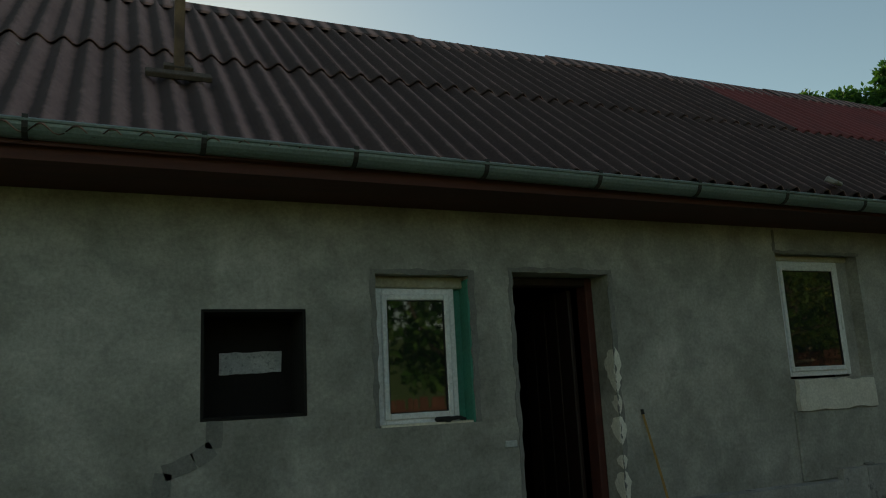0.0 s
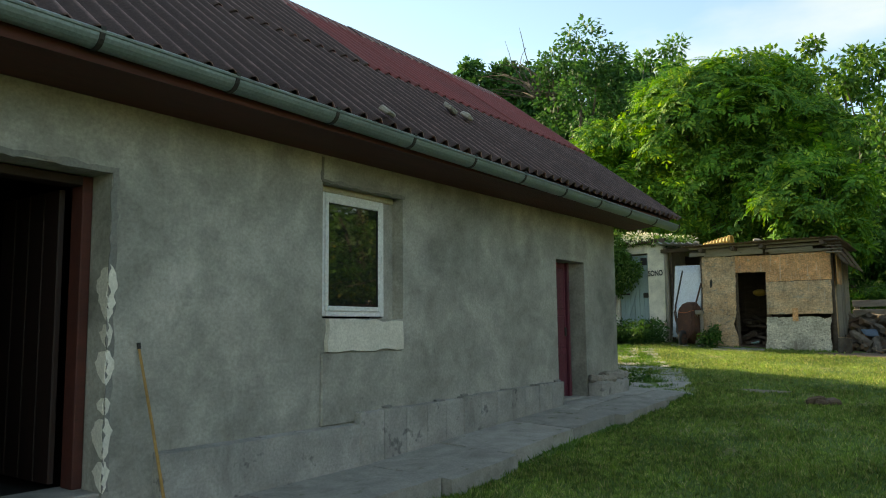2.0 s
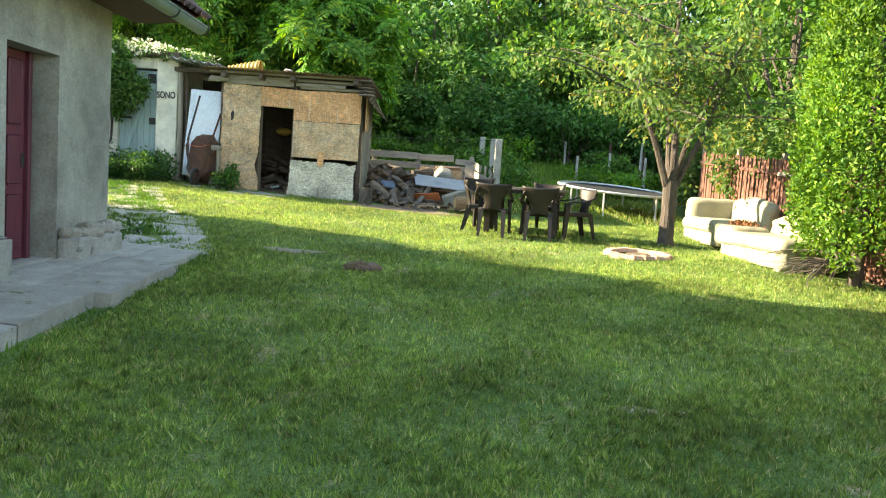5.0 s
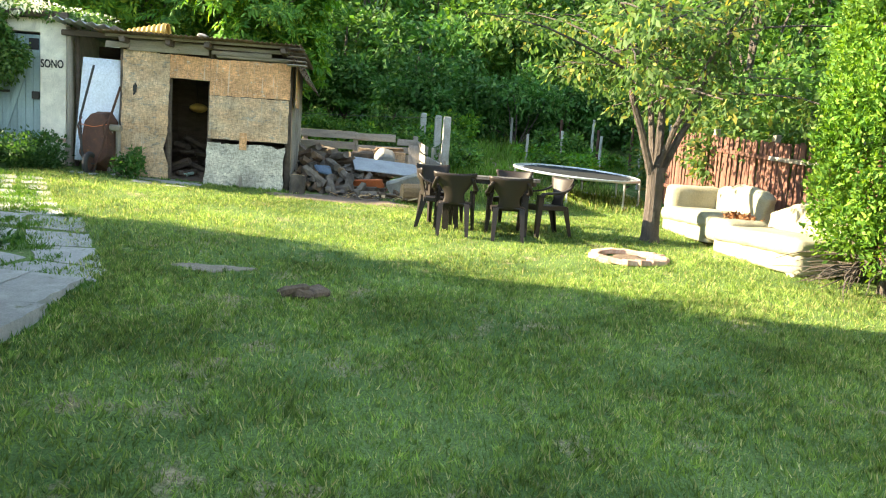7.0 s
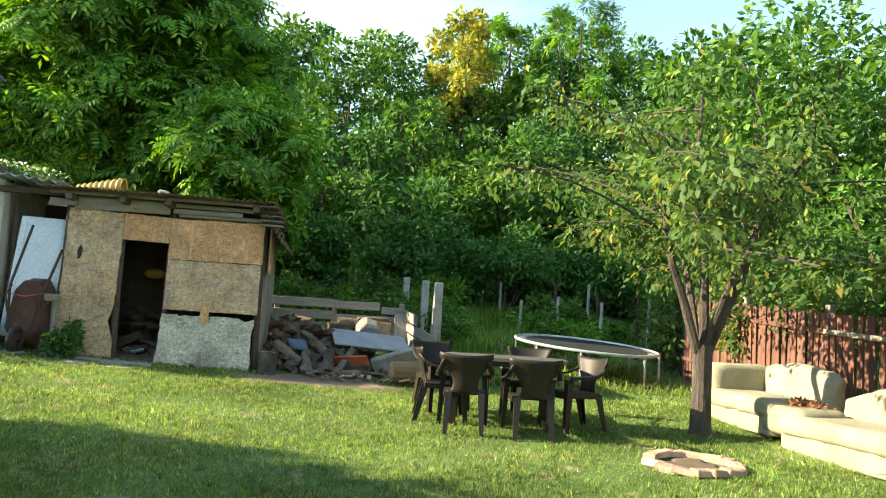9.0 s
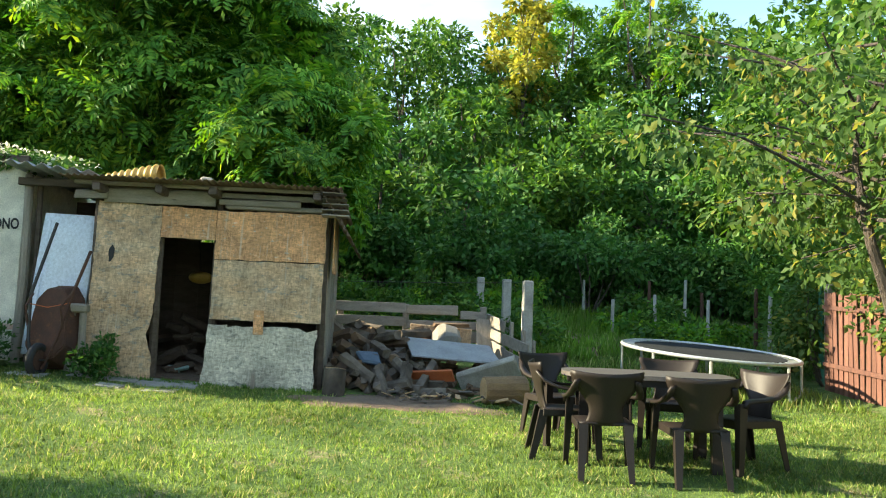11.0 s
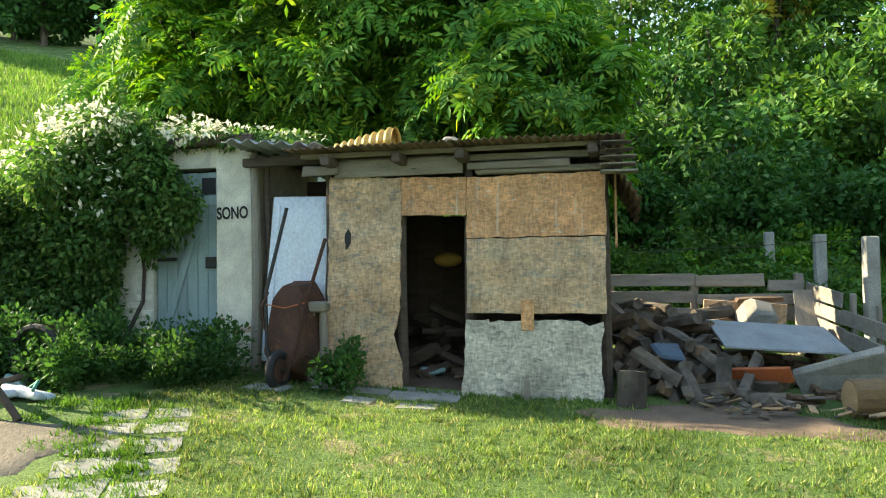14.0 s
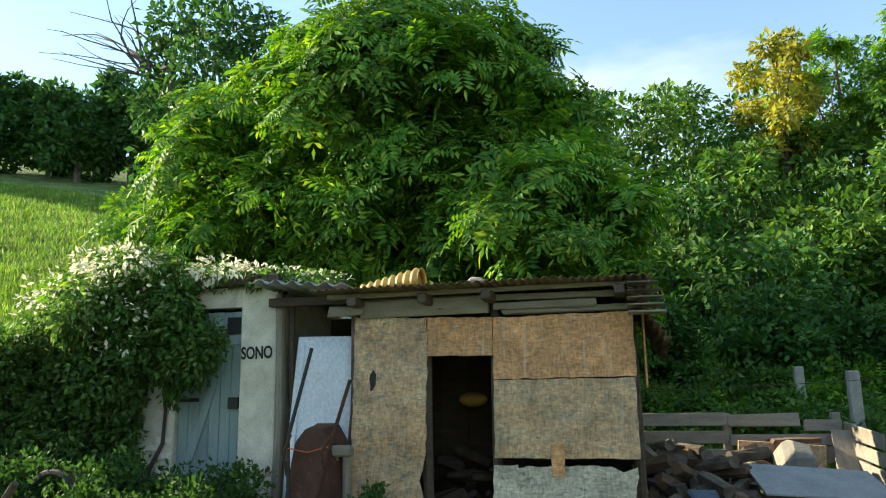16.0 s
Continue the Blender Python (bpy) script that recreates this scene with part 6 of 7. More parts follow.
P = np.stack([RNG.normal(16.05, 0.16, 260), RNG.normal(-3.05, 0.1, 260), np.full(260, hz(16.1, -3.05) + 0.40) + RNG.random(260) * 0.06], axis=1)
v, f = spread(LEAF_V, LEAF_F, P, RNG.normal(size=(260, 3)), RNG.normal(size=(260, 3)) * 0.5 + np.array([0, 0, 1]), np.full(260, 0.07))
tagged(mesh_np("fallen_leaves", v, f, L_DRY), "dry brown leaves heaped on the sofa", "leaves", kind="stuff")

# ---- fences ----
fence = thing("picket_fence", (14, -3.9, 1.0), "faded red-brown picket fence along the garden edge", "fence")
bm0 = prism(bmesh.new(), [(-0.047, 0), (0.047, 0), (0.047, 1.42), (0.03, 1.46), (-0.03, 1.46), (-0.047, 1.42)], 1, -0.01, 0.01)
me = bpy.data.meshes.new("picket")
bm0.to_mesh(me)
bm0.free()
me.materials.append(M_FENCERED)
x, k = 20.85, 0
while x > -8:
    ob = new("picket", me)
    ob.parent = fence
    ob.matrix_parent_inverse = fence.matrix_basis.inverted()
    ob.matrix_basis = Matrix.Translation((x, -3.92, hz(x, -3.92) - 0.02 + rw.uniform(-0.02, 0.02))) @ pose(0, 0, 0, rw.uniform(-1, 1), rw.uniform(-1.2, 1.2), 0)
    x -= 0.118 + rw.uniform(-0.006, 0.01)
    k += 1
for k in range(14):
    xa, xb = 20.9 - 2 * k, 20.9 - 2 * (k + 1)
    za, zb = hz(xa, -3.9), hz(xb, -3.9)
    for h in (0.35, 1.18):
        bm = prism(bmesh.new(), [(xa, za + h), (xb, zb + h), (xb, zb + h + 0.06), (xa, za + h + 0.06)], 1, -3.908, -3.878)
        part("rail", bm, M_WOOD if h > 1 and k == 2 else M_FENCERED, fence)
    part("post", bx((xa - 0.05, -4.02, za - 0.2), (xa + 0.05, -3.933, za + 1.55), None, 0.008), M_WOODZ, fence)
# wire fence posts on the slope behind the trampoline
for k, (x, y, h, mt) in enumerate(((25.0, -2.8, 0.95, M_POST), (25.8, -2.95, 1.15, M_RUST), (24.6, -3.6, 1.1, M_RUST), (24.2, -3.55, 1.0, M_POST), (26.5, -4.0, 1.1, M_POST), (23.0, -3.9, 1.35, M_RUST), (22.8, -4.05, 1.25, M_POST), (21.3, -4.1, 1.6, M_GREENPAINT), (27.2, -1.9, 0.9, M_POST), (24.9, -1.9, 0.85, M_POST), (28.4, -3.0, 1.0, M_POST))):
    z = hz(x, y)
    tagged(part("fence_post", tube(bmesh.new(), [(x, y, z - 0.1), (x + 0.02, y, z + h * 0.5), (x + rw.uniform(-0.06, 0.06), y, z + h)], [0.04, 0.037, 0.034], 8), mt), "old upright post of the wire fence", "post", "wire fence posts")
wire = thing("wire", (18, 5, 2.5), "thin sagging wire stretched across the yard", "wire")
part("strand", tube(bmesh.new(), [(18.9 + 2.5 * (k / 30), 12 - 0.387 * k, 2.85 - 0.16 * (1 - ((k - 15) / 15) ** 2)) for k in range(31)], 0.004, 5), M_IRON, wire)
part("end_stake", tube(bmesh.new(), [(18.9, 12.0, 1.6), (18.9, 12.0, 2.95)], 0.03, 6), M_WOODZ, wire)


# ---- trees and plants ----
def tree(name, x, y, top, rx, ry, bottom, material, label, n=1600, size=0.2, clumps=14, pinnate=False, trunk=0.16, seed=1, droop=0.3, group="", shell=0.35, up=0.6, given=None):
    """A tree: tapered trunk, limbs to clumps, and an uneven crown of leaves."""
    rd = random.Random(seed)
    zb = hz(x, y) - 0.1
    t = thing(name, (x, y, zb), label, "tree", group)
    cz, rz = (top + bottom) / 2, (top - bottom) / 2
    blobs = []
    for i in range(clumps):
        a = 2.4 * i + rd.uniform(-0.4, 0.4)
        h = -0.9 + 1.8 * (i + 0.5) / clumps
        rad = math.sqrt(max(0.05, 1 - h * h)) * rd.uniform(0.5, 0.82)
        s = rd.uniform(0.24, 0.42) * (0.66 if pinnate else 1.0)
        blobs.append((x + rx * rad * math.cos(a), y + ry * rad * math.sin(a), cz + rz * h * 0.85, rx * s, ry * s, min(rz, (rx + ry) / 2) * s * 0.8, n / clumps))
    if given:
        blobs = given
    bm = bmesh.new()
    fork = zb + (bottom - zb) * 0.9 + 0.3
    tube(bm, [(x, y, zb), (x + 0.05, y, (zb + fork) / 2), (x, y + 0.05, fork), (x, y, cz + rz * 0.5)], [trunk * 1.25, trunk, trunk * 0.85, 0.03], 8)
    part("trunk", bm, M_BARK, t)
    for b in blobs[::2]:
        part("limb", limbs(bmesh.new(), (x, y + 0.05, fork - 0.1 + rd.uniform(0, rz * 0.5)), [b[:3]], trunk * 0.45, 0.02), M_BARK, t)
    if pinnate:
        rosettes("crown", blobs, size, material, t, droop=droop)
    else:
        leaves("crown", blobs, size, material, t, shell=shell, droop=droop, up=up)
    return t


tree("pinnate_tree", 25.3, 7.1, 10.2, 3.5, 3.7, 4.3, L_AIL, "broad bright green tree with long pinnate leaves behind the sheds", 2000, 0.46, 110, True, 0.2, 3, 0.5)
tree("pinnate_tree", 25.6, 10.4, 9.0, 3.0, 2.8, 3.8, L_AIL, "bright green tree with feathery leaves beside the field", 950, 0.46, 60, True, 0.16, 4, 0.5)
tree("pinnate_tree", 23.4, 4.6, 6.6, 1.7, 2.2, 3.3, L_AIL, "low pinnate-leaved tree leaning over the shed roof", 420, 0.44, 30, True, 0.1, 5, 0.6)
tree("pinnate_tree", 23.6, 12.2, 5.3, 1.2, 1.4, 3.0, L_AIL, "young pinnate-leaved tree at the field edge", 260, 0.42, 14, True, 0.08, 6, 0.6)
tree("ivy_clad_tree", 29.0, 13.6, 14.8, 2.4, 2.4, 4.0, L_DARKTREE, "tall dark ivy-clad tree with dead twigs on top", 9000, 0.22, 26, False, 0.22, 8)
dead = thing("dead_branches", (29, 14.6, 11.0), "bare grey branches reaching above the crown", "branches")
rd = random.Random(14)
for k in range(14):
    a = (28.7 + rd.uniform(-0.6, 0.6), 14.8 + rd.uniform(-0.5, 0.9), 11.3)
    b = (a[0] + rd.uniform(-1, 1), a[1] + rd.uniform(-0.5, 3.0), 12.2 + rd.uniform(0, 2.2))
    part("twig", limbs(bmesh.new(), a, [b, (b[0], b[1] + 0.7, b[2] - 0.4)], 0.035, 0.008, 0.35, 4), M_BARK, dead)
# wood on the hillside
rd = random.Random(77)
k = 0
for row, (x0, cnt, span, hgt) in enumerate(((31.5, 9, (-12, 6.0), 3.6), (35.0, 9, (-16, 9.5), 4.8), (39.5, 11, (-20, 13), 7.4), (44.5, 11, (-25, 18), 8.6))):
    for i in range(cnt):
        y = span[0] + (span[1] - span[0]) * (i + 0.5) / cnt + rd.uniform(-0.7, 0.7)
        x = x0 + rd.uniform(-1.2, 1.2)
        h = hgt * rd.uniform(0.8, 1.2)
        z = hz(x, y)
        r = rd.uniform(1.5, 2.2) + 0.12 * row
        yel = row == 2 and abs(y + 1.2) < 1.1
        tree("hill_tree", x, y, z + h, r, r * 1.1, z + 0.3, L_FAR if k % 3 else L_BUSH, "leafy young tree in the hillside wood", 2600 + 300 * row, 0.24 + 0.02 * row, 16, False, 0.09, 100 + k, group="hillside wood")
        k += 1
tree("yellow_tree", 39.5, -2.4, 16.0, 1.6, 1.5, 10.0, L_YELLOW, "slim tree with golden yellow leaves on the hill", 3600, 0.25, 16, False, 0.1, 300, group="hillside wood")
tree("tall_tree", 38.5, -7.2, 17.0, 2.2, 2.2, 9.5, L_AIL, "tall airy tree rising over the wood", 150, 0.5, 18, True, 0.14, 301, group="hillside wood")
tree("tall_tree", 40.5, -4.6, 16.5, 1.5, 1.4, 10.0, L_AIL, "tall airy tree rising over the wood", 90, 0.5, 12, True, 0.12, 302, group="hillside wood")
# dark tree line beyond the field
for i in range(11):
    y = 22 + 2.6 * i
    x = 54 - 0.75 * i + rd.uniform(-1, 1)
    z = hz(x, y)
    tree("field_tree", x, y, z + rd.uniform(6.0, 8.0), 2.8, 2.8, z + 0.2, L_DARKTREE, "dark green tree on the far field edge", 5200, 0.42, 20, False, 0.2, 400 + i, group="field edge trees")
# trees across the garden to the south, mirrored in the windows
for i in range(9):
    x = -8 + 4.2 * i
    y = -8.5 - rd.uniform(0, 2.5)
    z = hz(x, y)
    if x < 24:
        tree("garden_tree", x, y, z + rd.uniform(5, 7) + (2.5 if x > 12 else 0), 2.6, 2.2, z + 1.2, L_BUSH, "leafy garden tree behind the picket fence", 1700, 0.3, 14, False, 0.14, 500 + i, group="trees behind the fence")
for i, (x, y, h) in enumerate(((24.0, -7.0, 8.5), (26.0, -9.8, 9.5), (21.5, -8.6, 8.0), (28.5, -7.4, 8.5), (31.0, -10.5, 9.0), (19.0, -9.5, 8.5))):
    z = hz(x, y)
    tree("garden_tree", x, y, z + h, 2.3, 2.2, z + 0.8, L_FAR, "tall leafy tree behind the wire fence", 3400, 0.24, 18, False, 0.14, 520 + i, group="trees behind the fence")
# added tree north of the house, out of sight, shaped to shade the lawn
crown = [(x, 15.2 + 0.35 * math.sin(3 * x + z), z, 0.78, 0.7, 0.72, 800) for x, zs in ((12.7, (3.6, 4.7, 5.8, 6.9, 7.5)), (13.6, (3.4, 4.5, 5.6, 6.6, 7.45)), (14.4, (3.5, 4.6, 5.7, 6.75)), (15.1, (3.7, 4.8, 5.7, 6.35))) for z in zs]
tree("walnut_tree", 14.2, 15.2, 8.2, 1.5, 2.4, 3.2, L_BUSH, "unseen tree added behind the house to shade the lawn", 5200, 0.34, 22, False, 0.16, 600, shell=0.15, given=crown)


# thicket on the slope and behind the yard
def bush(x, y, r, h, material, label, n, size, sd, name="bush", group="thicket"):
    z = hz(x, y)
    rb = random.Random(sd)
    t = thing(name, (x, y, z), label, "bush", group)
    blobs = [(x + rb.uniform(-0.6, 0.6) * r, y + rb.uniform(-0.6, 0.6) * r, z + h * rb.uniform(0.25, 0.8), r * rb.uniform(0.35, 0.6), r * rb.uniform(0.35, 0.6), h * rb.uniform(0.22, 0.34), n / 7) for _ in range(7)]
    part("stem", limbs(bmesh.new(), (x, y, z - 0.05), [b[:3] for b in blobs[:4]], 0.03, 0.008, 0.2, 5), M_BARK, t)
    leaves("foliage", blobs, size, material, t, shell=0.3)
    return t


for i in range(34):
    x = 27.2 + rd.uniform(0, 2.6)
    y = -9.5 + 0.42 * i + rd.uniform(-0.4, 0.4)
    bush(x + (1.0 if y > 0 else 0), y, rd.uniform(0.9, 1.5), rd.uniform(1.3, 2.3), L_BUSH, "dense dark green shrub on the slope", 1700, 0.16, 700 + i)
for i in range(40):
    x, y = 23.2 + rd.uniform(0, 4.0), -3.6 + 0.19 * i + rd.uniform(-0.4, 0.4)
    if not (x < 25.6 and -2.2 < y < -0.2):
        bush(x, y, rd.uniform(0.5, 0.85), rd.uniform(0.5, 1.0), L_AIL if i % 3 == 0 else L_FAR, "low leafy undergrowth on the grassy slope", 700, 0.12, 950 + i)
for i in range(12):
    bush(22.2 + 0.5 * i, -4.6 - 0.2 * i + rd.uniform(-0.3, 0.3), rd.uniform(0.6, 0.9), rd.uniform(1.2, 2.0), L_WEED if i % 2 else L_FAR, "leafy weeds along the wire fence", 1100, 0.13, 800 + i)
for i in range(9):
    bush(19.2 + 0.42 * i, -4.4 + rd.uniform(-0.3, 0.3), 0.7, rd.uniform(1.6, 2.6), L_CHERRY, "bright shrub overhanging the picket fence", 1000, 0.12, 850 + i)
for i in range(8):
    bush(12.6 + 0.9 * i, -4.9 + rd.uniform(-0.3, 0.3), 0.9, rd.uniform(2.4, 3.6), L_CHERRY if i % 2 else L_FAR, "tall shrub behind the picket fence", 1500, 0.13, 880 + i)
for i in range(8):
    bush(24.5 + rd.uniform(-0.5, 1.2), 9.0 + 0.9 * i, 0.9, rd.uniform(0.8, 1.5), L_WEED, "rank weeds at the foot of the field", 900, 0.13, 900 + i)

# fruit tree by the sofa
ft = thing("fruit_tree", (16.2, -1.93, 1.1), "old fruit tree with forked trunk and sparse leaves", "tree")
ZT = hz(16.2, -1.93)
part("trunk", tube(bmesh.new(), [(16.22, -1.95, ZT - 0.08), (16.2, -1.93, ZT + 0.08), (16.19, -1.93, ZT + 0.5), (16.2, -1.93, 2.12)], [0.17, 0.12, 0.108, 0.115], 12), M_BARK, ft)
rt = random.Random(9)
mains = [((16.18, -1.85, 2.05), (16.0, -1.45, 3.0), (15.9, -1.3, 4.3), 0.058), ((16.2, -1.95, 2.05), (16.25, -1.95, 3.2), (16.1, -1.8, 5.0), 0.062), ((16.2, -2.0, 2.05), (16.2, -2.4, 2.9), (16.3, -2.9, 4.2), 0.058),
         ((16.25, -1.9, 2.1), (16.9, -2.0, 3.2), (17.6, -2.2, 4.4), 0.05), ((16.17, -1.95, 2.15), (15.7, -2.1, 3.0), (15.2, -2.5, 4.1), 0.045)]
tips = []
for a, b, c, r in mains:
    part("limb", tube(bmesh.new(), [a, Vector(a).lerp(Vector(b), 0.5) + Vector((0, 0, 0.05)), b, Vector(b).lerp(Vector(c), 0.5) + Vector((0.06, 0.05, 0)), c], [r, r * 0.9, r * 0.75, r * 0.5, r * 0.25], 8), M_BARK, ft)
    for j in range(8):
        f = rt.uniform(0.15, 1.0)
        s = Vector(b).lerp(Vector(c), f)
        an = rt.uniform(0, 6.28)
        L = rt.uniform(0.9, 2.8)
        e = s + Vector((math.cos(an) * L, math.sin(an) * L, rt.uniform(-0.5, 0.9)))
        part("branch", limbs(bmesh.new(), s, [e], r * 0.32, 0.007, 0.25, 5), M_BARK, ft)
        tips.append((s, e))
blobs = []
for s, e in tips:
    for f in (0.35, 0.6, 0.8, 0.98):
        p = s.lerp(e, f)
        blobs.append((p.x, p.y, p.z - 0.06, 0.34, 0.34, 0.26, 38))
for a, b, c, r in mains:
    for f in (0.35, 0.6, 0.8, 1.0, 1.12):
        p = Vector(b).lerp(Vector(c), f)
        blobs.append((p.x, p.y, p.z + 0.05, 0.42, 0.42, 0.36, 60))
leaves("crown", blobs, 0.10, L_CHERRY, ft, "small green leaves, some yellowing", shell=0.1, up=0.35, droop=0.7)

# thuja beside the sofa
TXX, TYY = 13.5, -3.5
ZH = hz(TXX, TYY)
th = thing("thuja", (TXX, TYY, ZH), "dense bright green thuja column with bare brown twigs below", "conifer")
part("trunk", tube(bmesh.new(), [(TXX, TYY, ZH - 0.1), (TXX, TYY, ZH + 4.6)], [0.09, 0.02], 8), M_BARK, th)
for _ in range(34):
    part("dead_twig", limbs(bmesh.new(), (TXX + rt.uniform(-0.1, 0.2), TYY + 0.2, ZH + rt.uniform(0.2, 0.4)), [(TXX + rt.uniform(-0.7, 0.75), TYY + rt.uniform(0.45, 0.95), ZH + rt.uniform(0.01, 0.3))], 0.014, 0.004, 0.3, 4), M_BARK, th)
blobs = []
for i in range(120):
    f = i / 120
    rad = 0.92 * (1 - 0.7 * f ** 2.2) * (0.75 + 0.25 * float(smooth(0, 0.12, f)))
    a = i * 2.4
    blobs.append((TXX + rad * 0.78 * math.cos(a), TYY + rad * 0.78 * math.sin(a), ZH + 0.5 + 4.4 * f, 0.2, 0.2, 0.3 + 0.1 * rt.random(), 420))
leaves("sprays", blobs, 0.062, L_THUJA, th, shell=0.45, up=0.15, droop=-0.6)

# climbers over the outhouse
cl = thing("ivy", (19.4, 8.6, 1.6), "thick flowering climber covering the outhouse", "climber")
part("stem", limbs(bmesh.new(), (19.35, 8.6, 1.5), [(19.35, 8.3, 3.2), (19.3, 9.0, 3.6), (19.4, 9.6, 3.0)], 0.03, 0.01), M_BARK, cl)
blobs = [(19.35, 8.35, 3.75, 0.28, 0.5, 0.35, 900), (19.3, 8.05, 3.5, 0.2, 0.32, 0.35, 600), (19.32, 7.85, 3.2, 0.14, 0.25, 0.35, 380), (19.35, 8.8, 3.7, 0.35, 0.55, 0.5, 1300), (19.3, 8.6, 3.25, 0.25, 0.35, 0.4, 700),
         (19.6, 9.4, 3.4, 0.5, 0.6, 0.6, 1300), (19.4, 9.2, 2.8, 0.4, 0.5, 0.5, 1100), (19.3, 9.9, 2.5, 0.5, 0.7, 0.6, 1500), (19.2, 9.2, 2.2, 0.4, 0.5, 0.5, 1100), (19.3, 10.7, 2.5, 0.5, 0.7, 0.6, 1300), (19.0, 10.2, 1.95, 0.5, 0.7, 0.45, 1300), (19.6, 11.6, 2.6, 0.6, 0.9, 0.7, 1300), (19.0, 11.4, 2.0, 0.5, 0.8, 0.5, 1100),
         (19.6, 7.6, 4.02, 0.3, 0.5, 0.14, 420), (19.6, 7.15, 4.0, 0.25, 0.35, 0.12, 300), (20.2, 8.4, 4.1, 0.7, 0.9, 0.22, 1200), (19.7, 6.7, 3.98, 0.3, 0.4, 0.10, 200), (20.4, 9.6, 3.9, 0.7, 0.8, 0.5, 1200)]
blobs += [(19.25 - 0.25 * math.sin(2 * i), 8.75 + 0.3 * i, 3.75 - 0.12 * i + 0.2 * math.sin(3 * i), 0.32, 0.36, 0.4, 620) for i in range(9)]
blobs += [(19.2 + 0.15 * math.sin(3 * i), 8.85 + 0.32 * i, 2.9 + 0.25 * math.sin(2 * i), 0.34, 0.36, 0.42, 560) for i in range(9)]
blobs += [(19.1 + 0.15 * math.sin(5 * i), 8.95 + 0.32 * i, 2.05 + 0.2 * math.sin(3 * i), 0.34, 0.36, 0.42, 520) for i in range(9)]
blobs += [(19.28, 8.15, 3.85, 0.2, 0.3, 0.3, 500), (19.3, 8.1, 3.05, 0.12, 0.2, 0.3, 260), (19.32, 7.65, 3.3, 0.1, 0.18, 0.28, 170), (19.25, 8.5, 4.15, 0.3, 0.5, 0.25, 700), (19.3, 8.75, 2.1, 0.2, 0.2, 0.5, 420), (19.25, 9.1, 1.75, 0.25, 0.35, 0.35, 420), (19.3, 8.65, 2.6, 0.15, 0.15, 0.3, 240)] + [(19.3, 8.62, 1.7 + 0.35 * i, 0.16, 0.18, 0.26, 330) for i in range(6)]
leaves("foliage", [(*c[:6], c[6] * 1.9) for c in blobs], 0.078, L_IVY, cl, shell=0.35, up=0.25, droop=0.8)
fl = [(19.35, 8.5, 4.0, 0.35, 0.7, 0.16, 330), (19.6, 7.35, 4.08, 0.25, 0.5, 0.1, 150), (19.3, 8.9, 3.7, 0.3, 0.5, 0.4, 140), (19.7, 6.6, 4.0, 0.2, 0.35, 0.1, 70), (19.45, 9.6, 3.5, 0.5, 0.7, 0.6, 120), (19.1, 8.7, 4.2, 0.35, 0.55, 0.2, 420), (19.15, 9.3, 3.9, 0.4, 0.6, 0.35, 260), (19.3, 7.6, 4.1, 0.2, 0.35, 0.14, 170), (19.05, 8.7, 3.6, 0.25, 0.5, 0.35, 120)]
leaves("blossom", fl, 0.07, L_FLOWER, cl, "clusters of tiny cream flowers", shell=0.6)
blobs = [(19.1 + rt.uniform(-0.2, 0.25), 9.6 + rt.uniform(-0.9, 2.6), 2.1 + rt.uniform(-0.6, 0.9), 0.07, 0.07, 0.4, 70) for _ in range(26)] + [(19.3, 8.5 + rt.uniform(-0.5, 0.6), 2.9 + rt.uniform(-0.3, 0.5), 0.05, 0.05, 0.3, 45) for _ in range(10)]
leaves("vine_growth", blobs, 0.09, L_WEED, cl, "bright hanging vine shoots", shell=0.2, up=0.2, droop=1.2)


# weeds and tall grass as stuff
def weeds(name, spots, material, label, size=0.06):
    tagged(leaves(name, spots, size, material, shell=0.2, up=0.4, droop=-0.3), label, "weeds", kind="stuff")


sp_ = []
for i in range(46):
    x, y = 18.6 + rt.uniform(-0.35, 0.6), 7.0 + rt.uniform(0, 3.4)
    sp_.append((x, y, hz(x, y) + 0.12, 0.2, 0.22, rt.uniform(0.1, 0.26), 240))
for i in range(7):
    x, y = 18.75 + rt.uniform(-0.1, 0.1), 5.78 + rt.uniform(-0.2, 0.16)
    sp_.append((x, y, hz(x, y) + rt.uniform(0.12, 0.35), 0.12, 0.13, 0.18, 150))
for i in range(44):
    x, y = 18.35 + rt.uniform(-0.5, 0.8), 7.9 + rt.uniform(0, 3.0)
    sp_.append((x, y, hz(x, y) + rt.uniform(0.15, 0.5), 0.16, 0.18, rt.uniform(0.18, 0.32), 200))
for i in range(24):
    x, y = rt.uniform(12.3, 13.6), 5.2 + rt.uniform(0, 0.7)
    sp_.append((x, y, hz(x, y) + 0.05, 0.12, 0.12, 0.07, 60))
for i in range(44):
    x, y = 18.6 + rt.uniform(-0.45, 0.6), 6.9 + rt.uniform(0, 3.2)
    sp_.append((x, y, hz(x, y) + rt.uniform(0.08, 0.4), 0.2, 0.2, rt.uniform(0.14, 0.3), 190))
weeds("weeds", sp_, L_RANK, "lush green weeds round the sheds", 0.06)
BL_V = np.array([[0, -0.10, 0], [0, 0.10, 0], [1, 0, -0.12]])
BL_F = np.array([[0, 1, 2]])


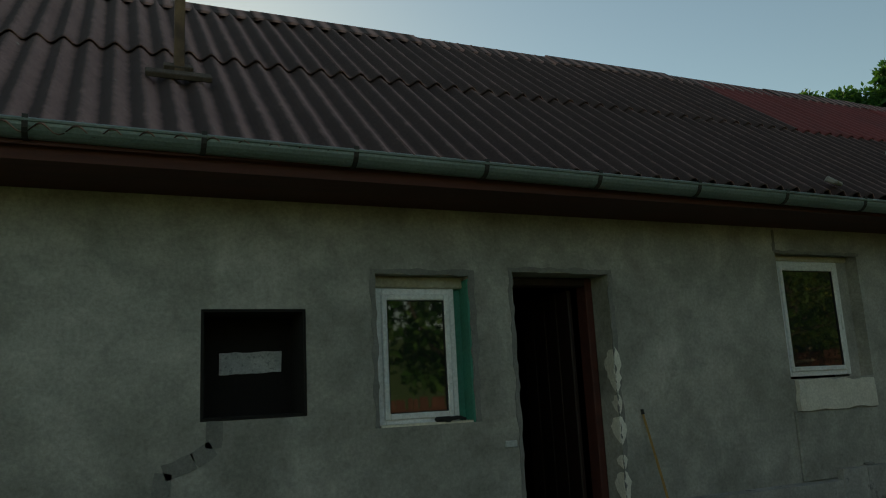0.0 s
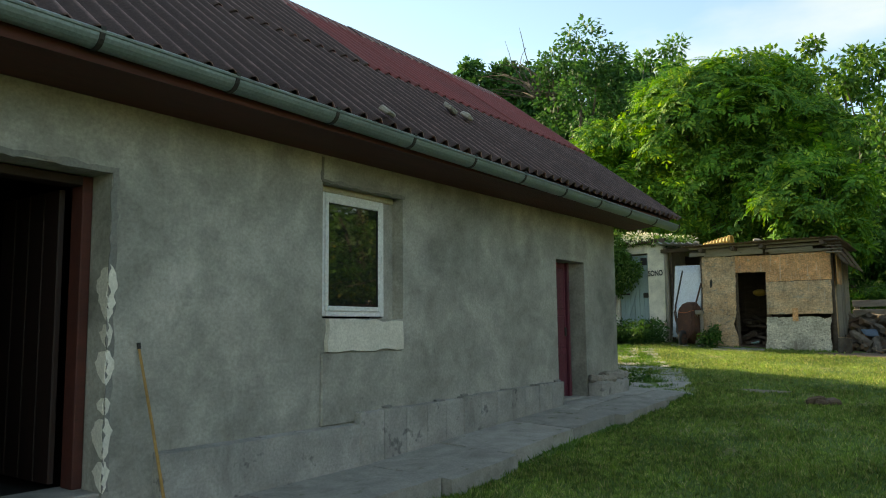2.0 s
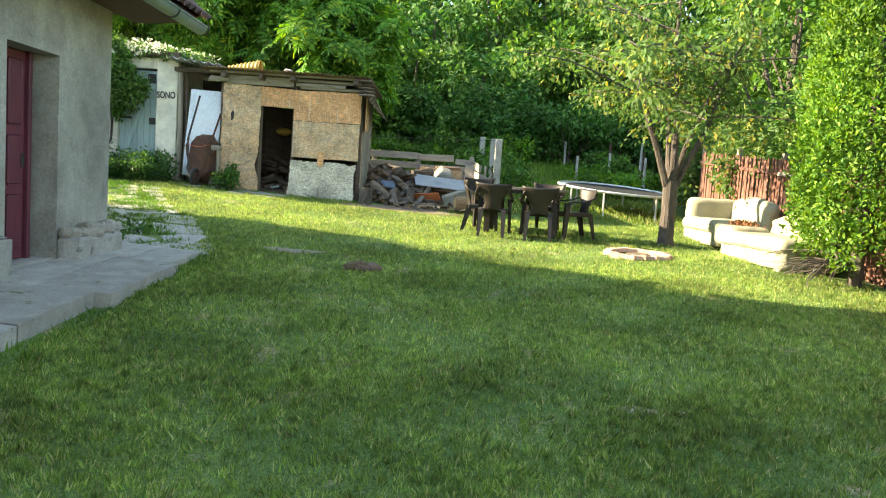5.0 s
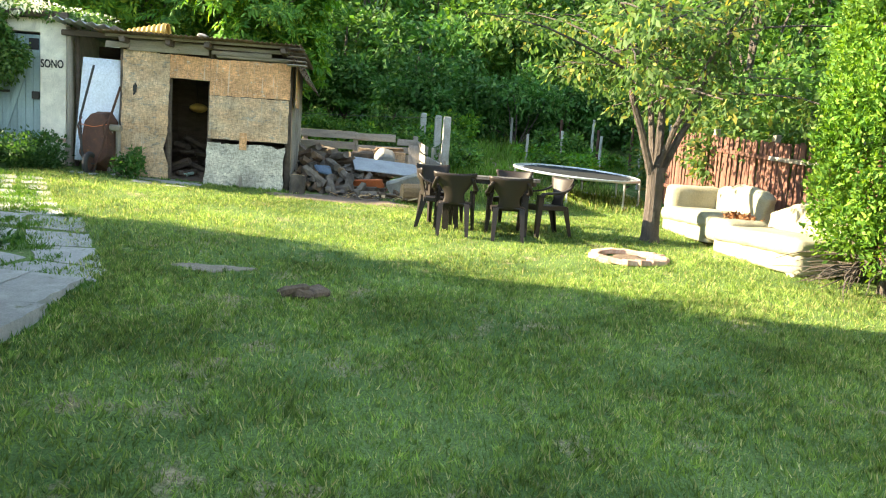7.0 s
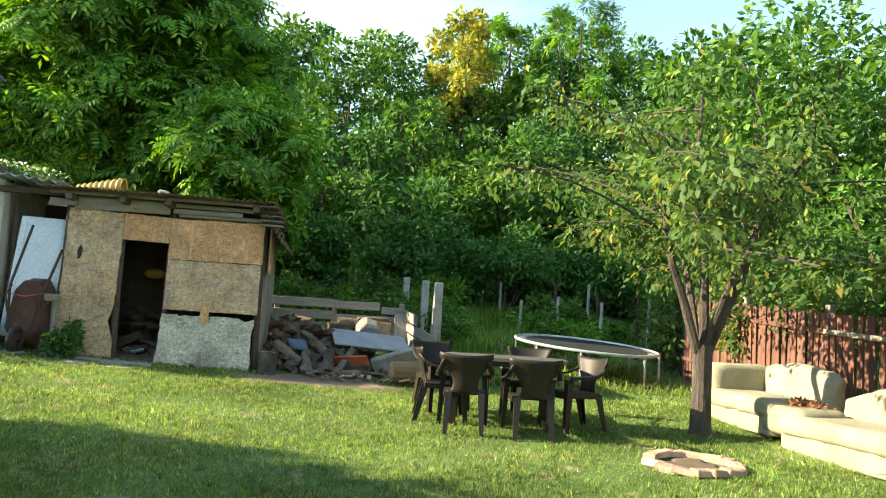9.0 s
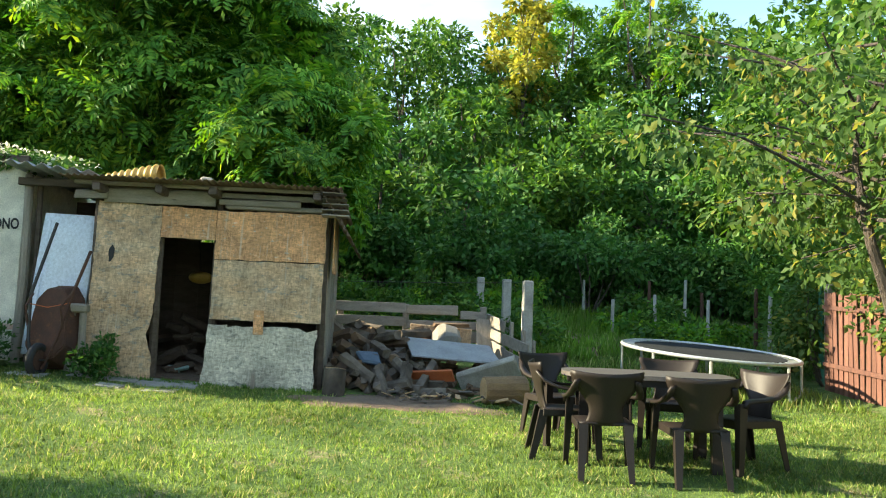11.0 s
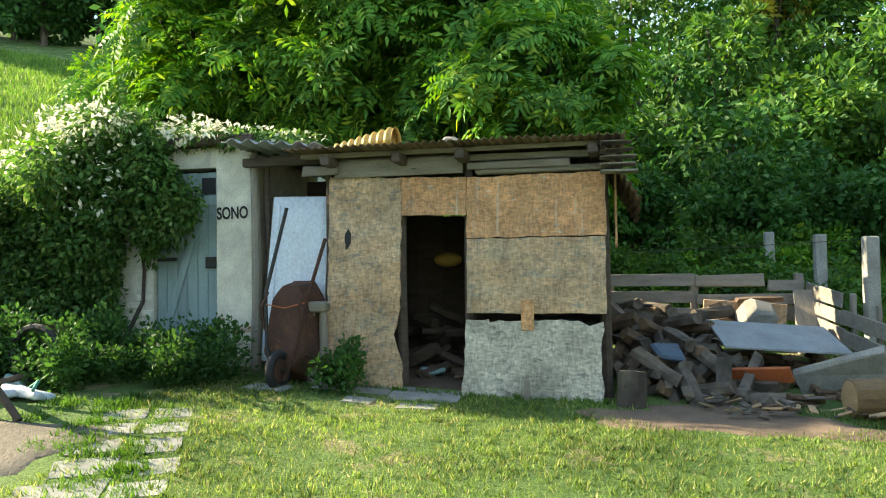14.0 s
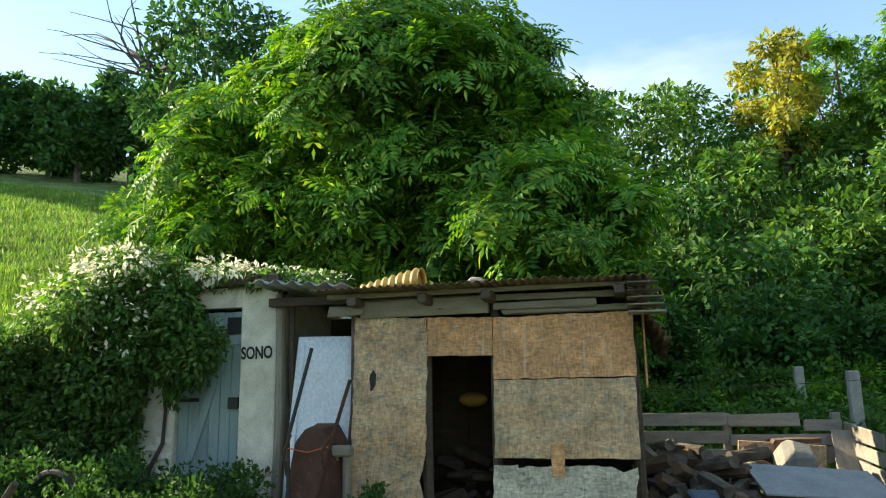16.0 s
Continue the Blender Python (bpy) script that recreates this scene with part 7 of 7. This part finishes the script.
def blades(name, pts, length, material, label, lean=0.5):
    n = len(pts)
    P = np.column_stack([pts, height(pts[:, 0], pts[:, 1]) - 0.004])
    cell = np.floor(pts[:, 0] / 0.06) * 12.9898 + np.floor(pts[:, 1] / 0.06) * 78.233
    ra, rb, rc = (np.modf(np.abs(np.sin(cell + q) * 43758.5453))[0] for q in (0.0, 1.7, 3.1))
    X = np.column_stack([RNG.normal(0, lean * 0.5, n) + lean * 1.6 * (ra - 0.5), RNG.normal(0, lean * 0.5, n) + lean * 1.6 * (rb - 0.5), np.ones(n)])
    v, f = spread(BL_V, BL_F, P, X, RNG.normal(size=(n, 3)), length * (0.45 + 0.5 * RNG.random(n) + 0.75 * rc ** 2))
    return tagged(mesh_np(name, v, f, material), label, "grass", kind="stuff")


def field(n, x0, x1, y0, y1):
    return np.column_stack([x0 + (x1 - x0) * RNG.random(n), y0 + (y1 - y0) * RNG.random(n)])


def keep_off(p):
    """Leaves out the house strip, the paving, the bare earth and the sheds, and thins the lawn in patches."""
    x, y = p[:, 0], p[:, 1]
    ok = ~((x < 12.3) & (y > 4.02 + 0.05 * np.sin(x * 5))) & ~((x > 19.05) & (y > 0.9)) & ~((x > 18.7) & (y > 4.6) & (y < 6.05)) & ~(((x - 18.6) / 0.55) ** 2 + ((y - 2.35) / 1.1) ** 2 < RNG.uniform(0.5, 1.1, len(p))) & ~(((x - 14.75) / 0.4) ** 2 + ((y + 1.15) / 0.44) ** 2 < 1)
    ok &= ~(((x - 13.1) / 0.16) ** 2 + ((y - 3.3) / 0.36) ** 2 < 1) & ~((x > 12.3) & (x < 17.7) & (np.abs(y - (4.6 + 0.48 * (x - 12.6))) < 0.40) & (RNG.random(len(p)) < 0.5)) & ~(((x - 16.3) / 0.9) ** 2 + ((y - 7.9) / 1.1) ** 2 < 1)
    d = np.sin(x * 1.9 + 1.3 * np.sin(y * 1.4)) * np.sin(y * 2.3 + 1.1 * np.sin(x * 2.1))
    return p[ok & (RNG.random(len(p)) < 0.80 + 0.45 * d)]


near = keep_off(np.concatenate([field(300000, 4.0, 9.0, -2.6, 4.2), field(150000, -7.0, 4.2, -3.8, 4.2), field(40000, 4.0, 9.2, -3.8, -2.5), field(230000, 9.0, 13.5, -3.7, 4.4), field(190000, 13.5, 19.4, -3.4, 7.2)]))
blades("lawn_grass", near, 0.042, L_LAWN, "short mown lawn grass", 0.7)
blades("far_grass", keep_off(field(16000, 19.0, 24.0, -3.4, 0.9)), 0.12, L_LAWN, "longer grass round the trampoline", 0.5)
blades("slope_grass", np.concatenate([field(26000, 22.7, 28.5, -1.0, 6.5), field(9000, 23.5, 28, -4.5, -1)]), 0.24, L_TALL, "tall green grass on the slope behind the pen", 0.45)
blades("meadow_grass", np.concatenate([field(90000, 20.5, 34, 9.5, 22), field(70000, 30, 46, 16, 40)]), 0.2, L_TALL, "tall sunlit meadow grass on the field", 0.4)
tc_ = np.array([(rt.uniform(12.2, 14.6), 0.0) for _ in range(60)])
tc_[:, 1] = 4.2 + 0.5 * (tc_[:, 0] - 12.2) + RNG.random(60) * 1.1
ts_ = RNG.random((46, 2)) * np.array([2.9, 0]) + np.array([15.0, 0])
ts_[:, 1] = 5.72 + 0.525 * (ts_[:, 0] - 15.0) + RNG.normal(0.12, 0.26, 46)
tp_ = np.column_stack([5.5 + 6.6 * RNG.random(44), RNG.choice([4.08, 4.14, 4.5, 4.56, 4.94], 44)])
TUFT = np.concatenate([np.repeat(c, k, axis=0) + RNG.normal(0, w, (len(c) * k, 2)) for c, k, w in ((tc_, 60, 0.06), (ts_, 130, 0.075), (tp_, 30, 0.035))])
edge = np.concatenate([field(2200, 4.3, 12.3, 3.9, 4.12), np.column_stack([18.9 + 0.1 * RNG.random(1500), 3.3 + 2.7 * RNG.random(1500)]), TUFT])
blades("edge_grass", edge, 0.052, L_WEED, "tufts of grass in the paving edges", 0.7)
# clutter at the foot of the climbers
def litter(x, y, dz=0.0):
    return Matrix.Translation((x, y, hz(x, y) + dz))


LX, LY, CX, CY, WX, WY, DX, DY = 17.08, 8.1, 17.7, 8.95, 17.55, 8.42, 16.98, 8.35
junk = thing("sawbuck", (LX, LY, hz(LX, LY)), "dark old wooden sawbuck with crossed legs", "sawbuck")
for dx in (0.0, 0.75):
    jm = litter(LX + dx * 0.55, LY + dx * 0.8)
    for a, b in (((0, -0.36, 0.0), (0.05, 0.22, 0.62)), ((0.05, 0.34, 0.0), (0.0, -0.16, 0.66))):
        part("leg", tube(bmesh.new(), [jm @ Vector(a), jm @ Vector(b)], 0.03, 7), M_WOODDARK, junk)
part("beam", tube(bmesh.new(), [litter(LX, LY) @ Vector((-0.1, -0.15, 0.40)), litter(LX + 0.41, LY + 0.6) @ Vector((0.1, 0.3, 0.40))], 0.035, 7), M_WOODDARK, junk)
crate = thing("plastic_crate", (CX, CY, hz(CX, CY)), "white plastic lattice crate lying in the weeds", "crate")
cm = litter(CX, CY, 0.02) @ pose(0, 0, 0, 0, 12, 25)
for k in range(9):
    part("bar", bx((-0.008, -0.22 + 0.055 * k, 0), (0.008, -0.205 + 0.055 * k, 0.2), cm, 0.002), M_PVC, crate)
for k in range(4):
    part("bar", bx((-0.006, -0.23, 0.0 + 0.062 * k), (0.006, 0.24, 0.014 + 0.062 * k), cm, 0.002), M_PVC, crate)
part("rim", bx((-0.02, -0.24, 0.2), (0.3, 0.25, 0.225), cm, 0.006), M_PVC, crate)
hose = [litter(WX, WY, 0.06) @ Vector((0.25 * math.sin(a * 0.7), 0.09 * a - 0.4, 0.05 * math.sin(a * 1.3) + 0.04)) for a in [0.45 * k for k in range(24)]]
tagged(part("garden_hose", tube(bmesh.new(), hose, 0.014, 6), M_GREENPAINT, None, "", True), "turquoise plastic hose tangled in the weeds", "hose")
tagged(part("bucket_lid", tube(bmesh.new(), [litter(DX, DY, 0.02) @ Vector((0, 0, 0)), litter(DX, DY, 0.02) @ Vector((-0.02, 0, 0.035))], [0.11, 0.10], 18), M_FRIDGE), "white plastic lid lying on bare earth", "lid")
for k, (ox, oy) in enumerate(((0.0, 0.0), (0.12, -0.25), (0.35, 0.1))):
    tagged(rbox("plastic_sheet", (-0.1, -0.22, 0), (0.1, 0.22, 0.07), 0.03, M_FRIDGE if k < 2 else M_CLOTH, None, litter(WX + ox, WY + oy, 0.02) @ pose(0, 0, 0, 8 * k, 12, 30 - 40 * k), 8, 0.02, seed=k), "crumpled white plastic sheet among weeds", "plastic sheet", "litter by the climbers")
for k in range(9):
    x, y = 17.6 + rt.uniform(-0.3, 0.9), 8.5 + rt.uniform(-0.3, 1.4)
    tagged(part("rag", bx((-0.2, -0.16, 0), (0.2, 0.16, 0.07), Matrix.Translation((x, y, hz(x, y) + 0.02)) @ pose(0, 0, 0, rt.uniform(-18, 18), rt.uniform(-18, 18), rt.uniform(0, 180)), 0.03, 0.04), (M_CLOTH, M_WHITEPLASTIC, M_WOODDARK)[k % 3]), "crumpled plastic and cloth litter", "litter", "litter by the climbers")
tagged(part("rusty_sheet", bx((-0.02, -0.3, 0), (0.02, 0.3, 0.5), Matrix.Translation((18.55, 8.9, hz(18.55, 8.9))) @ pose(0, 0, 0, 0, 14, 10), 0.004), M_RUST), "rusty metal sheet leaning in the weeds", "sheet")
hoop = [(18.2 + 0.03 * math.cos(a), 8.55 + 0.28 * math.cos(a), hz(18.2, 8.55) + 0.27 + 0.27 * math.sin(a)) for a in [2 * math.pi * k / 24 for k in range(25)]]
tagged(part("tyre", tube(bmesh.new(), hoop, 0.03, 7, False), M_RUBBER), "old bicycle tyre among the weeds", "tyre")
